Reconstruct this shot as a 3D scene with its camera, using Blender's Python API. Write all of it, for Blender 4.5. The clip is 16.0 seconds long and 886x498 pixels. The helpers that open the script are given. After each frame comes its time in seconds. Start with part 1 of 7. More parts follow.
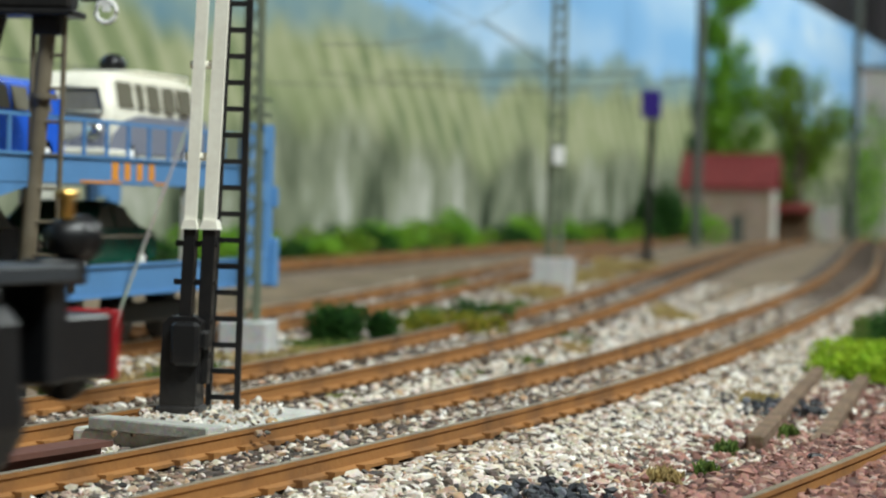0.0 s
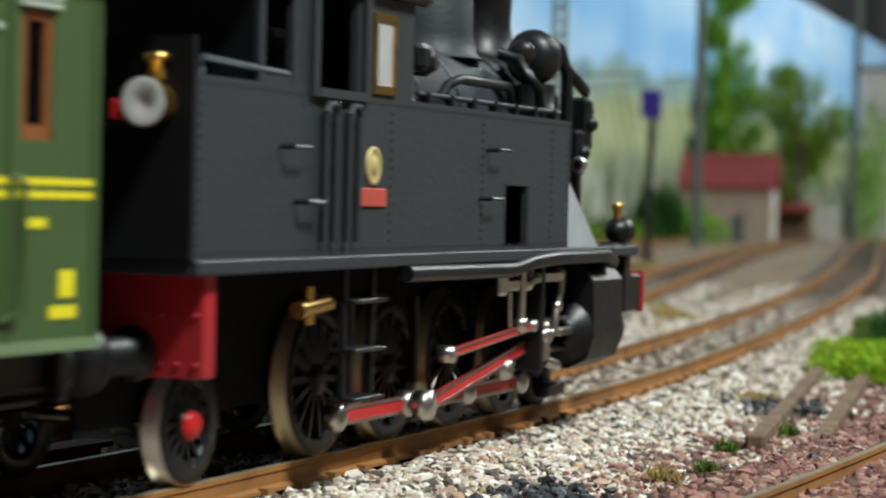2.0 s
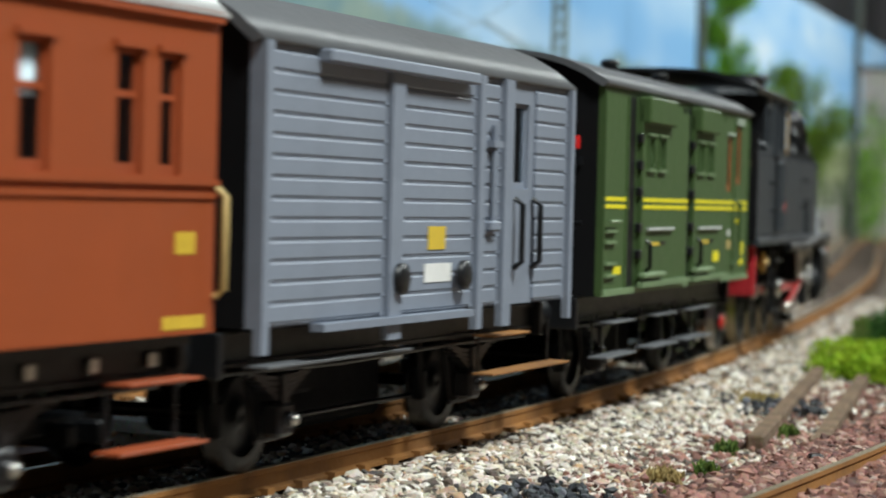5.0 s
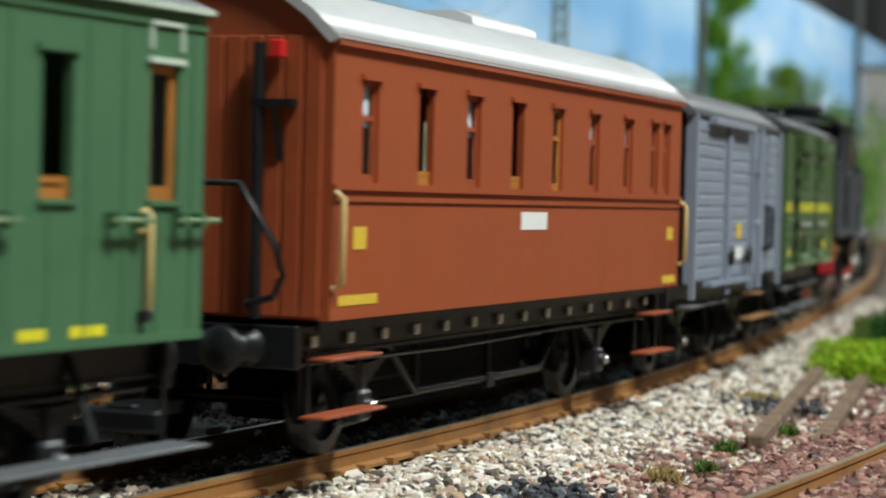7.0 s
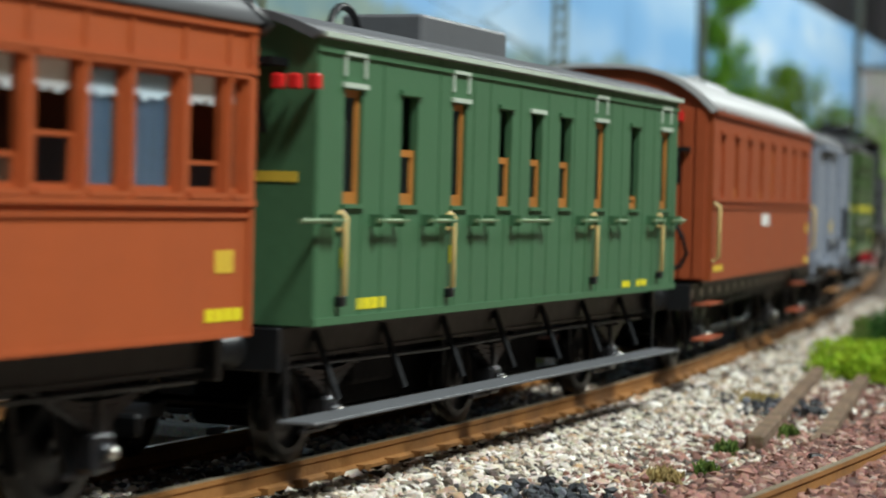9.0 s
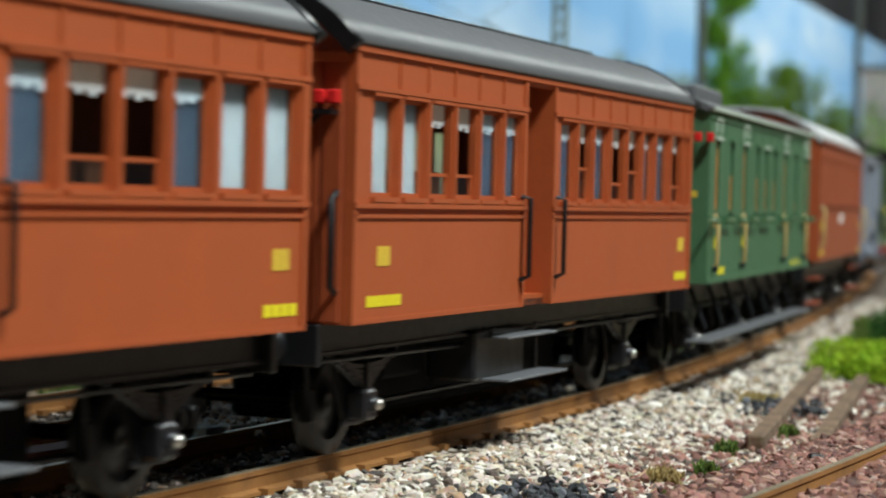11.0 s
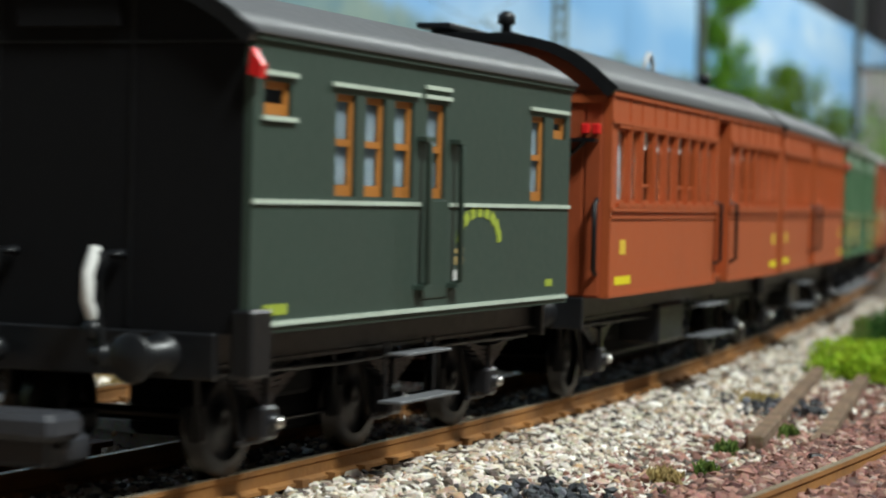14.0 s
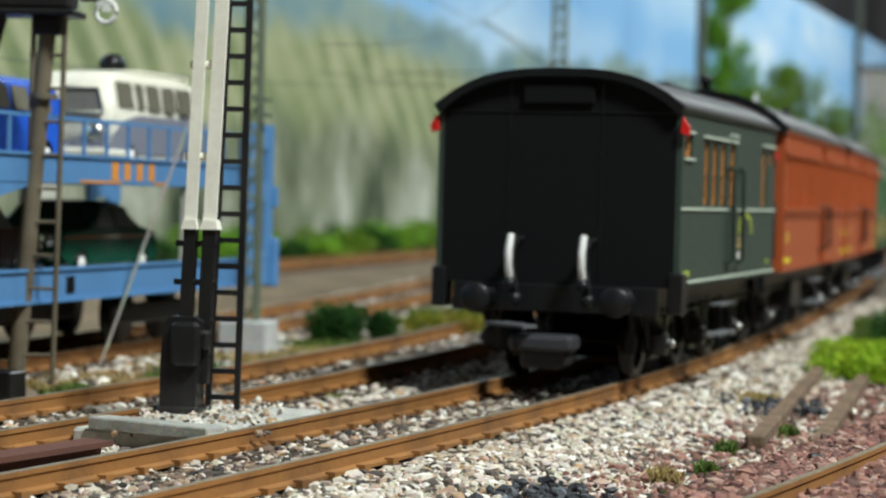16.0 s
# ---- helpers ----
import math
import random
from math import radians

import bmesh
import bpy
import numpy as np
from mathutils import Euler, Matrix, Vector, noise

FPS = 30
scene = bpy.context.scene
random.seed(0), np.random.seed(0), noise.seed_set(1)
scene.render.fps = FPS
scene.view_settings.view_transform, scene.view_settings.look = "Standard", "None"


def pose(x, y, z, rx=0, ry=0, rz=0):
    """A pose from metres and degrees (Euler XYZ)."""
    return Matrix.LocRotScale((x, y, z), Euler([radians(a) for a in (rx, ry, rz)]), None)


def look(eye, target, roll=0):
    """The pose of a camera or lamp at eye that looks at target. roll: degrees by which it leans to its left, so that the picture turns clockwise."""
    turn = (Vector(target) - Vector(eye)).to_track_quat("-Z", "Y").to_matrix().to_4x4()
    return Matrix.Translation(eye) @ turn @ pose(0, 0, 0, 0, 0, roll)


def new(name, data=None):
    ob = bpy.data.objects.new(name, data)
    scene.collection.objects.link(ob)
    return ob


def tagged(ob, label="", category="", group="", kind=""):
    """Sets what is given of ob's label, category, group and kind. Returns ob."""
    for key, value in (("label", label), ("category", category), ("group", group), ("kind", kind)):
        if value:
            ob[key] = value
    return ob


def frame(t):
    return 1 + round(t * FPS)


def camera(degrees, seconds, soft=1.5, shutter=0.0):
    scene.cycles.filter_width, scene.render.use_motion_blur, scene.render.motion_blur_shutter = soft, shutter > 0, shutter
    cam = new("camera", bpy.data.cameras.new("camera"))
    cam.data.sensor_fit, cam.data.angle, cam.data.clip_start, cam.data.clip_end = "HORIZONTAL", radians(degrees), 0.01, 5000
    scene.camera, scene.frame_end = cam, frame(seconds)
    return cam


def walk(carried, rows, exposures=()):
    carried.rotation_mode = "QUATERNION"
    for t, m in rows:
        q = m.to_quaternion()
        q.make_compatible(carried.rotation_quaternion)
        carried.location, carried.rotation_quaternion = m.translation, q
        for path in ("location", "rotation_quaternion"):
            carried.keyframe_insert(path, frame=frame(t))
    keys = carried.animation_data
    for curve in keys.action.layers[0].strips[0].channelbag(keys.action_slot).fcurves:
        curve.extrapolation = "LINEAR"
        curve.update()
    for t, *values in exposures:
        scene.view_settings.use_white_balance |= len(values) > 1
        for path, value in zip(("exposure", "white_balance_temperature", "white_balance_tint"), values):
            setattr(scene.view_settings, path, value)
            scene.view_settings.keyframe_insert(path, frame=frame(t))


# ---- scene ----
# ---------------------------------------------------------------- camera
# Model railway at 1:87. Everything is laid out in prototype metres and scaled by S.
S = 1 / 87.0
EYE_H = 2.2218

cam = camera(22.88, 16.0, soft=2.0, shutter=0.5)
cam.data.dof.use_dof = True
cam.data.dof.focus_distance = 19.5 * S
cam.data.dof.aperture_fstop = 57
STAND = Matrix.Translation((0, 0, EYE_H * S)) @ pose(0, 0, 0, 90 - 1.3223, 0, 0) @ pose(0, 0, 0, 0, 0, 1.438)
walk(cam, [(0.0, STAND), (16.0, STAND)])

# ---------------------------------------------------------------- light
world = bpy.data.worlds.new("hall")
scene.world = world
world.use_nodes = True
world.node_tree.nodes["Background"].inputs[0].default_value = (0.97, 0.98, 1.0, 1)
world.node_tree.nodes["Background"].inputs[1].default_value = 0.035


def unseen_lamp(x, y, z, target, size, watts, colour=(0.93, 1.0, 0.97)):
    data = bpy.data.lights.new("unseen_lamp", "AREA")
    data.shape, data.size, data.energy, data.color = "SQUARE", size * S, watts, colour
    ob = new("unseen_lamp", data)
    ob.matrix_world = look((x * S, y * S, z * S), [c * S for c in target])
    return ob


# unseen lamps along the visitors' side of the layout: first the hall lighting
unseen_lamp(47, -27, 100, (2, 26, 0), 18, 26)
# two more, added to brighten the far trees and backdrop
unseen_lamp(95, 95, 95, (10, 110, 0), 36, 8)
unseen_lamp(120, 190, 100, (35, 200, 0), 40, 20)
scene.view_settings.exposure = 0.0


# ---------------------------------------------------------------- mesh building
class Geo:
    """Vertices and faces of one part, in prototype metres."""

    def __init__(self):
        self.v, self.f, self.smooth = [], [], []

    def add(self, verts, faces, smooth=False):
        n = len(self.v)
        self.v += [tuple(p) for p in verts]
        self.f += [tuple(i + n for i in face) for face in faces]
        self.smooth += [smooth] * len(faces)
        return self

    def box(self, x0, x1, y0, y1, z0, z1, b=0.0):
        x0, x1 = min(x0, x1), max(x0, x1)
        y0, y1 = min(y0, y1), max(y0, y1)
        z0, z1 = min(z0, z1), max(z0, z1)
        if b <= 0:
            v = [(x, y, z) for z in (z0, z1) for y in (y0, y1) for x in (x0, x1)]
            return self.add(v, [(0, 2, 3, 1), (4, 5, 7, 6), (0, 1, 5, 4), (2, 6, 7, 3), (0, 4, 6, 2), (1, 3, 7, 5)])
        # chamfered in plan and at top and bottom
        def ring(z, k):
            return [(x0 + b + k, y0 + k, z), (x1 - b - k, y0 + k, z), (x1 - k, y0 + b + k, z), (x1 - k, y1 - b - k, z),
                    (x1 - b - k, y1 - k, z), (x0 + b + k, y1 - k, z), (x0 + k, y1 - b - k, z), (x0 + k, y0 + b + k, z)]
        k = b * 0.7
        v = ring(z0, k) + ring(z0 + b, 0) + ring(z1 - b, 0) + ring(z1, k)
        f = [tuple(range(7, -1, -1)), tuple(range(24, 32))]
        for r in range(3):
            for i in range(8):
                j = (i + 1) % 8
                f.append((r * 8 + i, r * 8 + j, r * 8 + 8 + j, r * 8 + 8 + i))
        return self.add(v, f)

    def tube(self, points, r, n=8, caps=True, r2=None):
        pts = [Vector(p) for p in points]
        rings, up = [], None
        for i, p in enumerate(pts):
            a = pts[max(i - 1, 0)]
            c = pts[min(i + 1, len(pts) - 1)]
            d = (c - a).normalized()
            if up is None or abs(up.dot(d)) > 0.95:
                up = Vector((0, 0, 1)) if abs(d.z) < 0.9 else Vector((1, 0, 0))
            u = d.cross(up).normalized()
            w = u.cross(d).normalized()
            rr = r if r2 is None else r + (r2 - r) * i / max(len(pts) - 1, 1)
            rings.append([p + (u * math.cos(2 * math.pi * k / n) + w * math.sin(2 * math.pi * k / n)) * rr for k in range(n)])
        v = [q for ring in rings for q in ring]
        f = []
        for i in range(len(pts) - 1):
            for k in range(n):
                j = (k + 1) % n
                f.append((i * n + k, i * n + j, (i + 1) * n + j, (i + 1) * n + k))
        self.add(v, f, smooth=n > 5)
        if caps:
            m = (len(pts) - 1) * n
            self.add(rings[0], [tuple(range(n - 1, -1, -1))])
            self.add(rings[-1], [tuple(range(n))])
        return self

    def lathe(self, profile, origin, axis, n=20, closed=False):
        """profile: (distance along the axis, radius)."""
        axis = Vector(axis).normalized()
        up = Vector((0, 0, 1)) if abs(axis.z) < 0.9 else Vector((1, 0, 0))
        u = axis.cross(up).normalized()
        w = u.cross(axis).normalized()
        o = Vector(origin)
        v = []
        for a, r in profile:
            for k in range(n):
                t = 2 * math.pi * k / n
                v.append(o + axis * a + (u * math.cos(t) + w * math.sin(t)) * r)
        f = []
        for i in range(len(profile) - 1):
            for k in range(n):
                j = (k + 1) % n
                f.append((i * n + k, i * n + j, (i + 1) * n + j, (i + 1) * n + k))
        return self.add(v, f, smooth=True)

    def prism(self, profile, a, b, axis="x", smooth=False):
        """A closed outline swept from a to b. Axis x: outline in (y, z); y: in (x, z); z: in (x, y)."""
        def at(p, t):
            return {"x": (t, p[0], p[1]), "y": (p[0], t, p[1]), "z": (p[0], p[1], t)}[axis]
        n = len(profile)
        v = [at(p, a) for p in profile] + [at(p, b) for p in profile]
        self.add(v, [(i, (i + 1) % n, n + (i + 1) % n, n + i) for i in range(n)], smooth)
        return self.add(v, [tuple(range(n - 1, -1, -1)), tuple(range(n, 2 * n))])

    def ball(self, c, r, n=10, squash=1.0):
        prof = [(-math.cos(math.pi * i / (n // 2)) * r * squash, max(math.sin(math.pi * i / (n // 2)) * r, 1e-4)) for i in range(n // 2 + 1)]
        return self.lathe(prof, c, (0, 0, 1), n)

    def wall(self, x0, x1, z0, z1, y0, y1, holes):
        """An upright wall along x between y0 and y1 thick, in one piece, with openings (xa, xb, za, zb) cut through."""
        xs = sorted({x0, x1, *[min(max(h[k], x0), x1) for h in holes for k in (0, 1)]})
        zs = sorted({z0, z1, *[min(max(h[k], z0), z1) for h in holes for k in (2, 3)]})
        nx, nz = len(xs), len(zs)

        def solid(i, j):
            if not (0 <= i < nx - 1 and 0 <= j < nz - 1):
                return False
            mx, mz = (xs[i] + xs[i + 1]) / 2, (zs[j] + zs[j + 1]) / 2
            return not any(h[0] < mx < h[1] and h[2] < mz < h[3] for h in holes)

        def idx(i, j, k):
            return (k * nz + j) * nx + i
        v = [(x, y, z) for y in (y0, y1) for z in zs for x in xs]
        f = []
        for i in range(nx - 1):
            for j in range(nz - 1):
                if not solid(i, j):
                    continue
                a, b, c, d = (i, j), (i + 1, j), (i + 1, j + 1), (i, j + 1)
                f.append(tuple(idx(*q, 0) for q in (a, b, c, d)))
                f.append(tuple(idx(*q, 1) for q in (d, c, b, a)))
                for p, q, n in ((a, b, (i, j - 1)), (b, c, (i + 1, j)), (c, d, (i, j + 1)), (d, a, (i - 1, j))):
                    if not solid(*n):
                        f.append((idx(*q, 0), idx(*p, 0), idx(*p, 1), idx(*q, 1)))
        used = sorted({i for face in f for i in face})
        back = {u: k for k, u in enumerate(used)}
        return self.add([v[u] for u in used], [tuple(back[i] for i in face) for face in f])

    def mesh(self, name, material, flip=True):
        me = bpy.data.meshes.new(name)
        me.from_pydata([(x * S, y * S, z * S) for x, y, z in self.v], [], self.f)
        me.polygons.foreach_set("use_smooth", self.smooth)
        me.materials.append(material)
        if flip:
            bm = bmesh.new()
            bm.from_mesh(me)
            bmesh.ops.recalc_face_normals(bm, faces=bm.faces)
            bm.to_mesh(me)
            bm.free()
        return me


def part(name, geo, material, parent, label="", m=None):
    ob = new(name, geo.mesh(name, material))
    ob.parent = parent
    if m is not None:
        ob.matrix_basis = m
    if label:
        tagged(ob, label)
    return ob


def thing(name, x, y, z, label, category, group="", rz=0.0, kind=""):
    ob = new(name)
    ob.empty_display_size = 0.01
    ob.matrix_basis = pose(x * S, y * S, z * S, 0, 0, rz)
    return tagged(ob, label, category, group, kind)


def single(name, geo, material, label, category, group="", kind="", m=None):
    ob = new(name, geo.mesh(name, material))
    if m is not None:
        ob.matrix_basis = m
    return tagged(ob, label, category, group, kind)


# ---------------------------------------------------------------- the lines of the tracks
class Line:
    """A track's middle line: x against y, from its slope at knots of y."""

    def __init__(self, knots, y_fix, x_fix, y0=-110.0, y1=190.0):
        self.y = np.arange(y0, y1, 0.25)
        k = np.array(knots)
        slope = np.interp(self.y, k[:, 0], k[:, 1])
        soft = np.ones(25) / 25
        slope = np.convolve(np.pad(slope, 12, mode="edge"), soft, mode="valid")
        x = np.concatenate([[0], np.cumsum((slope[1:] + slope[:-1]) / 2 * 0.25)])
        self.x = x - np.interp(y_fix, self.y, x) + x_fix
        self.slope = slope
        self.s = np.concatenate([[0], np.cumsum(np.hypot(np.diff(self.x), 0.25))])

    def s_of(self, y):
        return float(np.interp(y, self.y, self.s))

    def at(self, s, side=0.0):
        """Place and heading (radians from +y towards +x) at the length s; side: metres to the right."""
        y = float(np.interp(s, self.s, self.y))
        th = math.atan(float(np.interp(y, self.y, self.slope)))
        x = float(np.interp(y, self.y, self.x))
        return x + side * math.cos(th), y - side * math.sin(th), th


MAIN = Line([(-100, .6), (0, .56), (10, .47), (18, .42), (22, .40), (28, .344), (33, .288), (38, .281), (44, .267), (60, .239), (80, .212), (100, .20), (125, .20), (160, .22)], 20, -1.30)
SECOND = Line([(-100, .6), (0, .56), (12, .46), (20, .39), (26, .345), (32, .275), (39, .23), (45, .21), (60, .18), (80, .19), (110, .21), (160, .25)], 24, -3.32)
THIRD = Line([(-100, .5), (20, .32), (35, .25), (45, .2), (55, .155), (75, .16), (160, .2)], 49, -1.6)
FOURTH = Line([(-100, .25), (160, .25)], 84, -2.5)
FRONT = Line([(-100, .6), (0, .56), (10, .50), (18, .46), (30, .38), (60, .3), (160, .3)], 18.5, 4.05)


# ---------------------------------------------------------------- materials
def nodes_of(name):
    m = bpy.data.materials.new(name)
    m.use_nodes = True
    nt = m.node_tree
    return m, nt, nt.nodes["Principled BSDF"]


def link(nt, a, out, b, inp):
    nt.links.new(a.outputs[out], b.inputs[inp])


def coords(nt, per_object=False):
    tc = nt.nodes.new("ShaderNodeTexCoord")
    mp = nt.nodes.new("ShaderNodeMapping")
    link(nt, tc, "Object", mp, "Vector")
    mp.inputs["Scale"].default_value = (1 / S, 1 / S, 1 / S)
    return mp


def noise_of(nt, vec, scale, detail=4, rough=0.6, stretch=None):
    n = nt.nodes.new("ShaderNodeTexNoise")
    n.inputs["Scale"].default_value = scale
    n.inputs["Detail"].default_value = detail
    n.inputs["Roughness"].default_value = rough
    if stretch:
        mp = nt.nodes.new("ShaderNodeMapping")
        mp.inputs["Scale"].default_value = stretch
        link(nt, vec, 0, mp, 0)
        vec = mp
    link(nt, vec, 0, n, "Vector")
    return n


def ramp_of(nt, src, out, stops):
    r = nt.nodes.new("ShaderNodeValToRGB")
    while len(r.color_ramp.elements) < len(stops):
        r.color_ramp.elements.new(0.5)
    for e, (p, c) in zip(r.color_ramp.elements, stops):
        e.position, e.color = p, (*c, 1)
    link(nt, src, out, r, 0)
    return r


def mixed(nt, fac, a, b, mode="MIX"):
    m = nt.nodes.new("ShaderNodeMix")
    m.data_type, m.blend_type = "RGBA", mode
    for sock, v in (("Factor", fac), ("A", a), ("B", b)):
        s = next(i for i in m.inputs if i.name == sock and i.enabled)
        if isinstance(v, tuple) and len(v) == 2 and hasattr(v[0], "outputs"):
            nt.links.new(v[0].outputs[v[1]], s)
        elif isinstance(v, (int, float)):
            s.default_value = v
        else:
            s.default_value = (*v, 1)
    return m, next(i for i, o in enumerate(m.outputs) if o.enabled)


def bump_of(nt, bsdf, src, strength, dist):
    b = nt.nodes.new("ShaderNodeBump")
    b.inputs["Strength"].default_value = strength
    b.inputs["Distance"].default_value = dist * S
    link(nt, src, 0, b, "Height")
    link(nt, b, 0, bsdf, "Normal")


def paint(name, colour, rough=0.45, metal=0.0, dirt=(0.05, 0.045, 0.04), dirt_amount=0.25, grain=9.0, bump=0.15, spec=0.32):
    """Model paint: a base colour with slight cloudiness, grime and a fine grain."""
    m, nt, p = nodes_of(name)
    vec = coords(nt)
    big = noise_of(nt, vec, 0.9, 5)
    fine = noise_of(nt, vec, grain, 3)
    dirt_map = ramp_of(nt, big, 0, [(0.45, (0, 0, 0)), (0.75, (1, 1, 1))])
    k = nt.nodes.new("ShaderNodeMath")
    k.operation = "MULTIPLY"
    link(nt, dirt_map, 0, k, 0)
    k.inputs[1].default_value = dirt_amount
    base, o = mixed(nt, (fine, 0), tuple(c * 0.88 for c in colour), tuple(min(c * 1.1, 1) for c in colour))
    out, o2 = mixed(nt, (k, 0), (base, o), dirt)
    nt.links.new(out.outputs[o2], p.inputs["Base Color"])
    rr = nt.nodes.new("ShaderNodeMapRange")
    rr.inputs["To Min"].default_value, rr.inputs["To Max"].default_value = rough - 0.1, min(rough + 0.15, 1)
    link(nt, fine, 0, rr, 0)
    link(nt, rr, 0, p, "Roughness")
    p.inputs["Metallic"].default_value = metal
    p.inputs["Specular IOR Level"].default_value = spec
    bump_of(nt, p, fine, bump, 0.02)
    return m


def rock(name, stops, rough=0.9):
    """Loose stones, each with its own shade."""
    m, nt, p = nodes_of(name)
    g = nt.nodes.new("ShaderNodeNewGeometry")
    r = ramp_of(nt, g, "Random Per Island", stops)
    r.color_ramp.interpolation = "LINEAR"
    vec = coords(nt)
    n = noise_of(nt, vec, 14, 3)
    c, o = mixed(nt, 0.35, (r, 0), (n, 1), "OVERLAY")
    nt.links.new(c.outputs[o], p.inputs["Base Color"])
    p.inputs["Roughness"].default_value = rough
    bump_of(nt, p, n, 0.4, 0.03)
    return m


def mottled(name, stops, scale, rough=0.95, bump=0.6, fine=6.0, dist=0.05):
    m, nt, p = nodes_of(name)
    vec = coords(nt)
    a = noise_of(nt, vec, scale, 6, 0.65)
    b = noise_of(nt, vec, scale * fine, 4, 0.7)
    r = ramp_of(nt, a, 0, stops)
    c, o = mixed(nt, 0.5, (r, 0), (b, 1), "OVERLAY")
    nt.links.new(c.outputs[o], p.inputs["Base Color"])
    p.inputs["Roughness"].default_value = rough
    bump_of(nt, p, b, bump, dist)
    return m


def glassy(name, tint=(0.75, 0.85, 0.9)):
    m, nt, p = nodes_of(name)
    p.inputs["Base Color"].default_value = (*tint, 1)
    p.inputs["Transmission Weight"].default_value = 1.0
    p.inputs["Roughness"].default_value = 0.04
    p.inputs["IOR"].default_value = 1.4
    return m


LOCO_GREY = paint("loco_grey", (0.032, 0.038, 0.045), 0.5, dirt_amount=0.2, grain=16, bump=0.3)
BLACK = paint("frame_black", (0.006, 0.0066, 0.008), 0.38, dirt=(0.02, 0.023, 0.028), dirt_amount=0.3, spec=0.4)
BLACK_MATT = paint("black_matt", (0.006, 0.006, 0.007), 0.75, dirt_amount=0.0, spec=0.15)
RED = paint("buffer_red", (0.42, 0.018, 0.025), 0.45)
ROD_RED = paint("rod_red", (0.55, 0.03, 0.03), 0.35)
STEEL = paint("bright_steel", (0.62, 0.60, 0.56), 0.3, 1.0, dirt_amount=0.3)
WHEEL_STEEL = paint("wheel_steel", (0.46, 0.38, 0.25), 0.35, 1.0, dirt_amount=0.3)
WHEEL_DARK = paint("wheel_dark", (0.04, 0.038, 0.037), 0.28, 1.0, dirt=(0.02, 0.018, 0.016), dirt_amount=0.5)
IRON = paint("dark_iron", (0.02, 0.021, 0.025), 0.3, 0.4, dirt=(0.09, 0.07, 0.055), dirt_amount=0.2, spec=0.5)
PLATE_BRASS = paint("plate_brass", (0.62, 0.50, 0.22), 0.4, 0.2, dirt=(0.2, 0.14, 0.05), dirt_amount=0.4, grain=20)
BRASS = paint("brass", (0.75, 0.48, 0.14), 0.3, 1.0)
GREEN_VAN = paint("van_green", (0.058, 0.104, 0.034), 0.5, dirt_amount=0.12)
GREEN_COACH = paint("coach_green", (0.060, 0.150, 0.072), 0.5, dirt_amount=0.1)
GREEN_DARK = paint("dark_green", (0.038, 0.060, 0.047), 0.5, dirt_amount=0.1)
GREY_VAN = paint("wagon_grey", (0.22, 0.25, 0.31), 0.55, dirt_amount=0.12)
ORANGE = paint("coach_orange_brown", (0.40, 0.086, 0.024), 0.5, dirt_amount=0.1)
BROWN = paint("coach_red_brown", (0.32, 0.066, 0.018), 0.5, dirt_amount=0.1)
DARK_RED = paint("end_red", (0.33, 0.068, 0.022), 0.5)
ROOF_DARK = paint("roof_dark_grey", (0.12, 0.125, 0.135), 0.45, dirt_amount=0.2)
ROOF_SILVER = paint("roof_silver", (0.60, 0.61, 0.62), 0.4, 0.2, dirt_amount=0.15)
WOOD_FRAME = paint("varnished_wood", (0.44, 0.17, 0.035), 0.4, dirt=(0.1, 0.04, 0.01), dirt_amount=0.4)
CURTAIN = paint("curtain_white", (0.75, 0.77, 0.78), 0.8)
OLIVE_MARK = paint("olive_marking", (0.36, 0.44, 0.05), 0.5)
# blue-grey sheen of window panes, painted on sheets behind the glass
PANE_SHEEN = paint("pane_sheen", (0.055, 0.075, 0.105), 0.5)
CURTAIN_PALE = paint("curtain_pale", (0.21, 0.235, 0.25), 0.7, grain=20)
BLIND = paint("window_blind", (0.46, 0.47, 0.47), 0.7)
SEAT_WOOD = paint("seat_wood", (0.10, 0.035, 0.015), 0.6)
YELLOW = paint("lining_yellow", (0.80, 0.70, 0.02), 0.5, dirt_amount=0.05)
YELLOW_DULL = paint("marking_yellow", (0.72, 0.50, 0.05), 0.55, dirt_amount=0.2)
CREAM = paint("cream_brass", (0.62, 0.45, 0.18), 0.45)
WHITE = paint("white", (0.82, 0.82, 0.80), 0.5, dirt_amount=0.1)
LENS_RED = paint("lamp_red", (0.70, 0.02, 0.02), 0.3)
PALE_GREEN = paint("pale_green_edge", (0.50, 0.58, 0.49), 0.5)
# lighter green: painted highlight for rails and edges that catch the light
LIT_GREEN = paint("lit_green_edge", (0.17, 0.25, 0.13), 0.45)
COUPLER = paint("coupler_plastic", (0.045, 0.047, 0.055), 0.35)
GLASS = glassy("window_glass")
DARK_INSIDE = paint("dark_inside", (0.03, 0.028, 0.026), 0.8)
RUST = paint("rail_rust", (0.32, 0.145, 0.042), 0.8, dirt=(0.10, 0.05, 0.025), dirt_amount=0.85, grain=14, bump=0.4)
RAIL_TOP = paint("rail_top", (0.66, 0.57, 0.42), 0.42, 0.9, dirt=(0.25, 0.15, 0.07), dirt_amount=0.5)
SLEEPER = mottled("sleeper_wood", [(0.3, (0.035, 0.024, 0.016)), (0.7, (0.11, 0.075, 0.05))], 5)
BALLAST = rock("ballast", [(0.0, (0.04, 0.037, 0.036)), (0.18, (0.15, 0.12, 0.10)), (0.32, (0.42, 0.33, 0.24)), (0.38, (0.48, 0.30, 0.17)), (0.44, (0.52, 0.45, 0.37)), (0.74, (0.66, 0.59, 0.50)), (1.0, (0.86, 0.83, 0.77))])
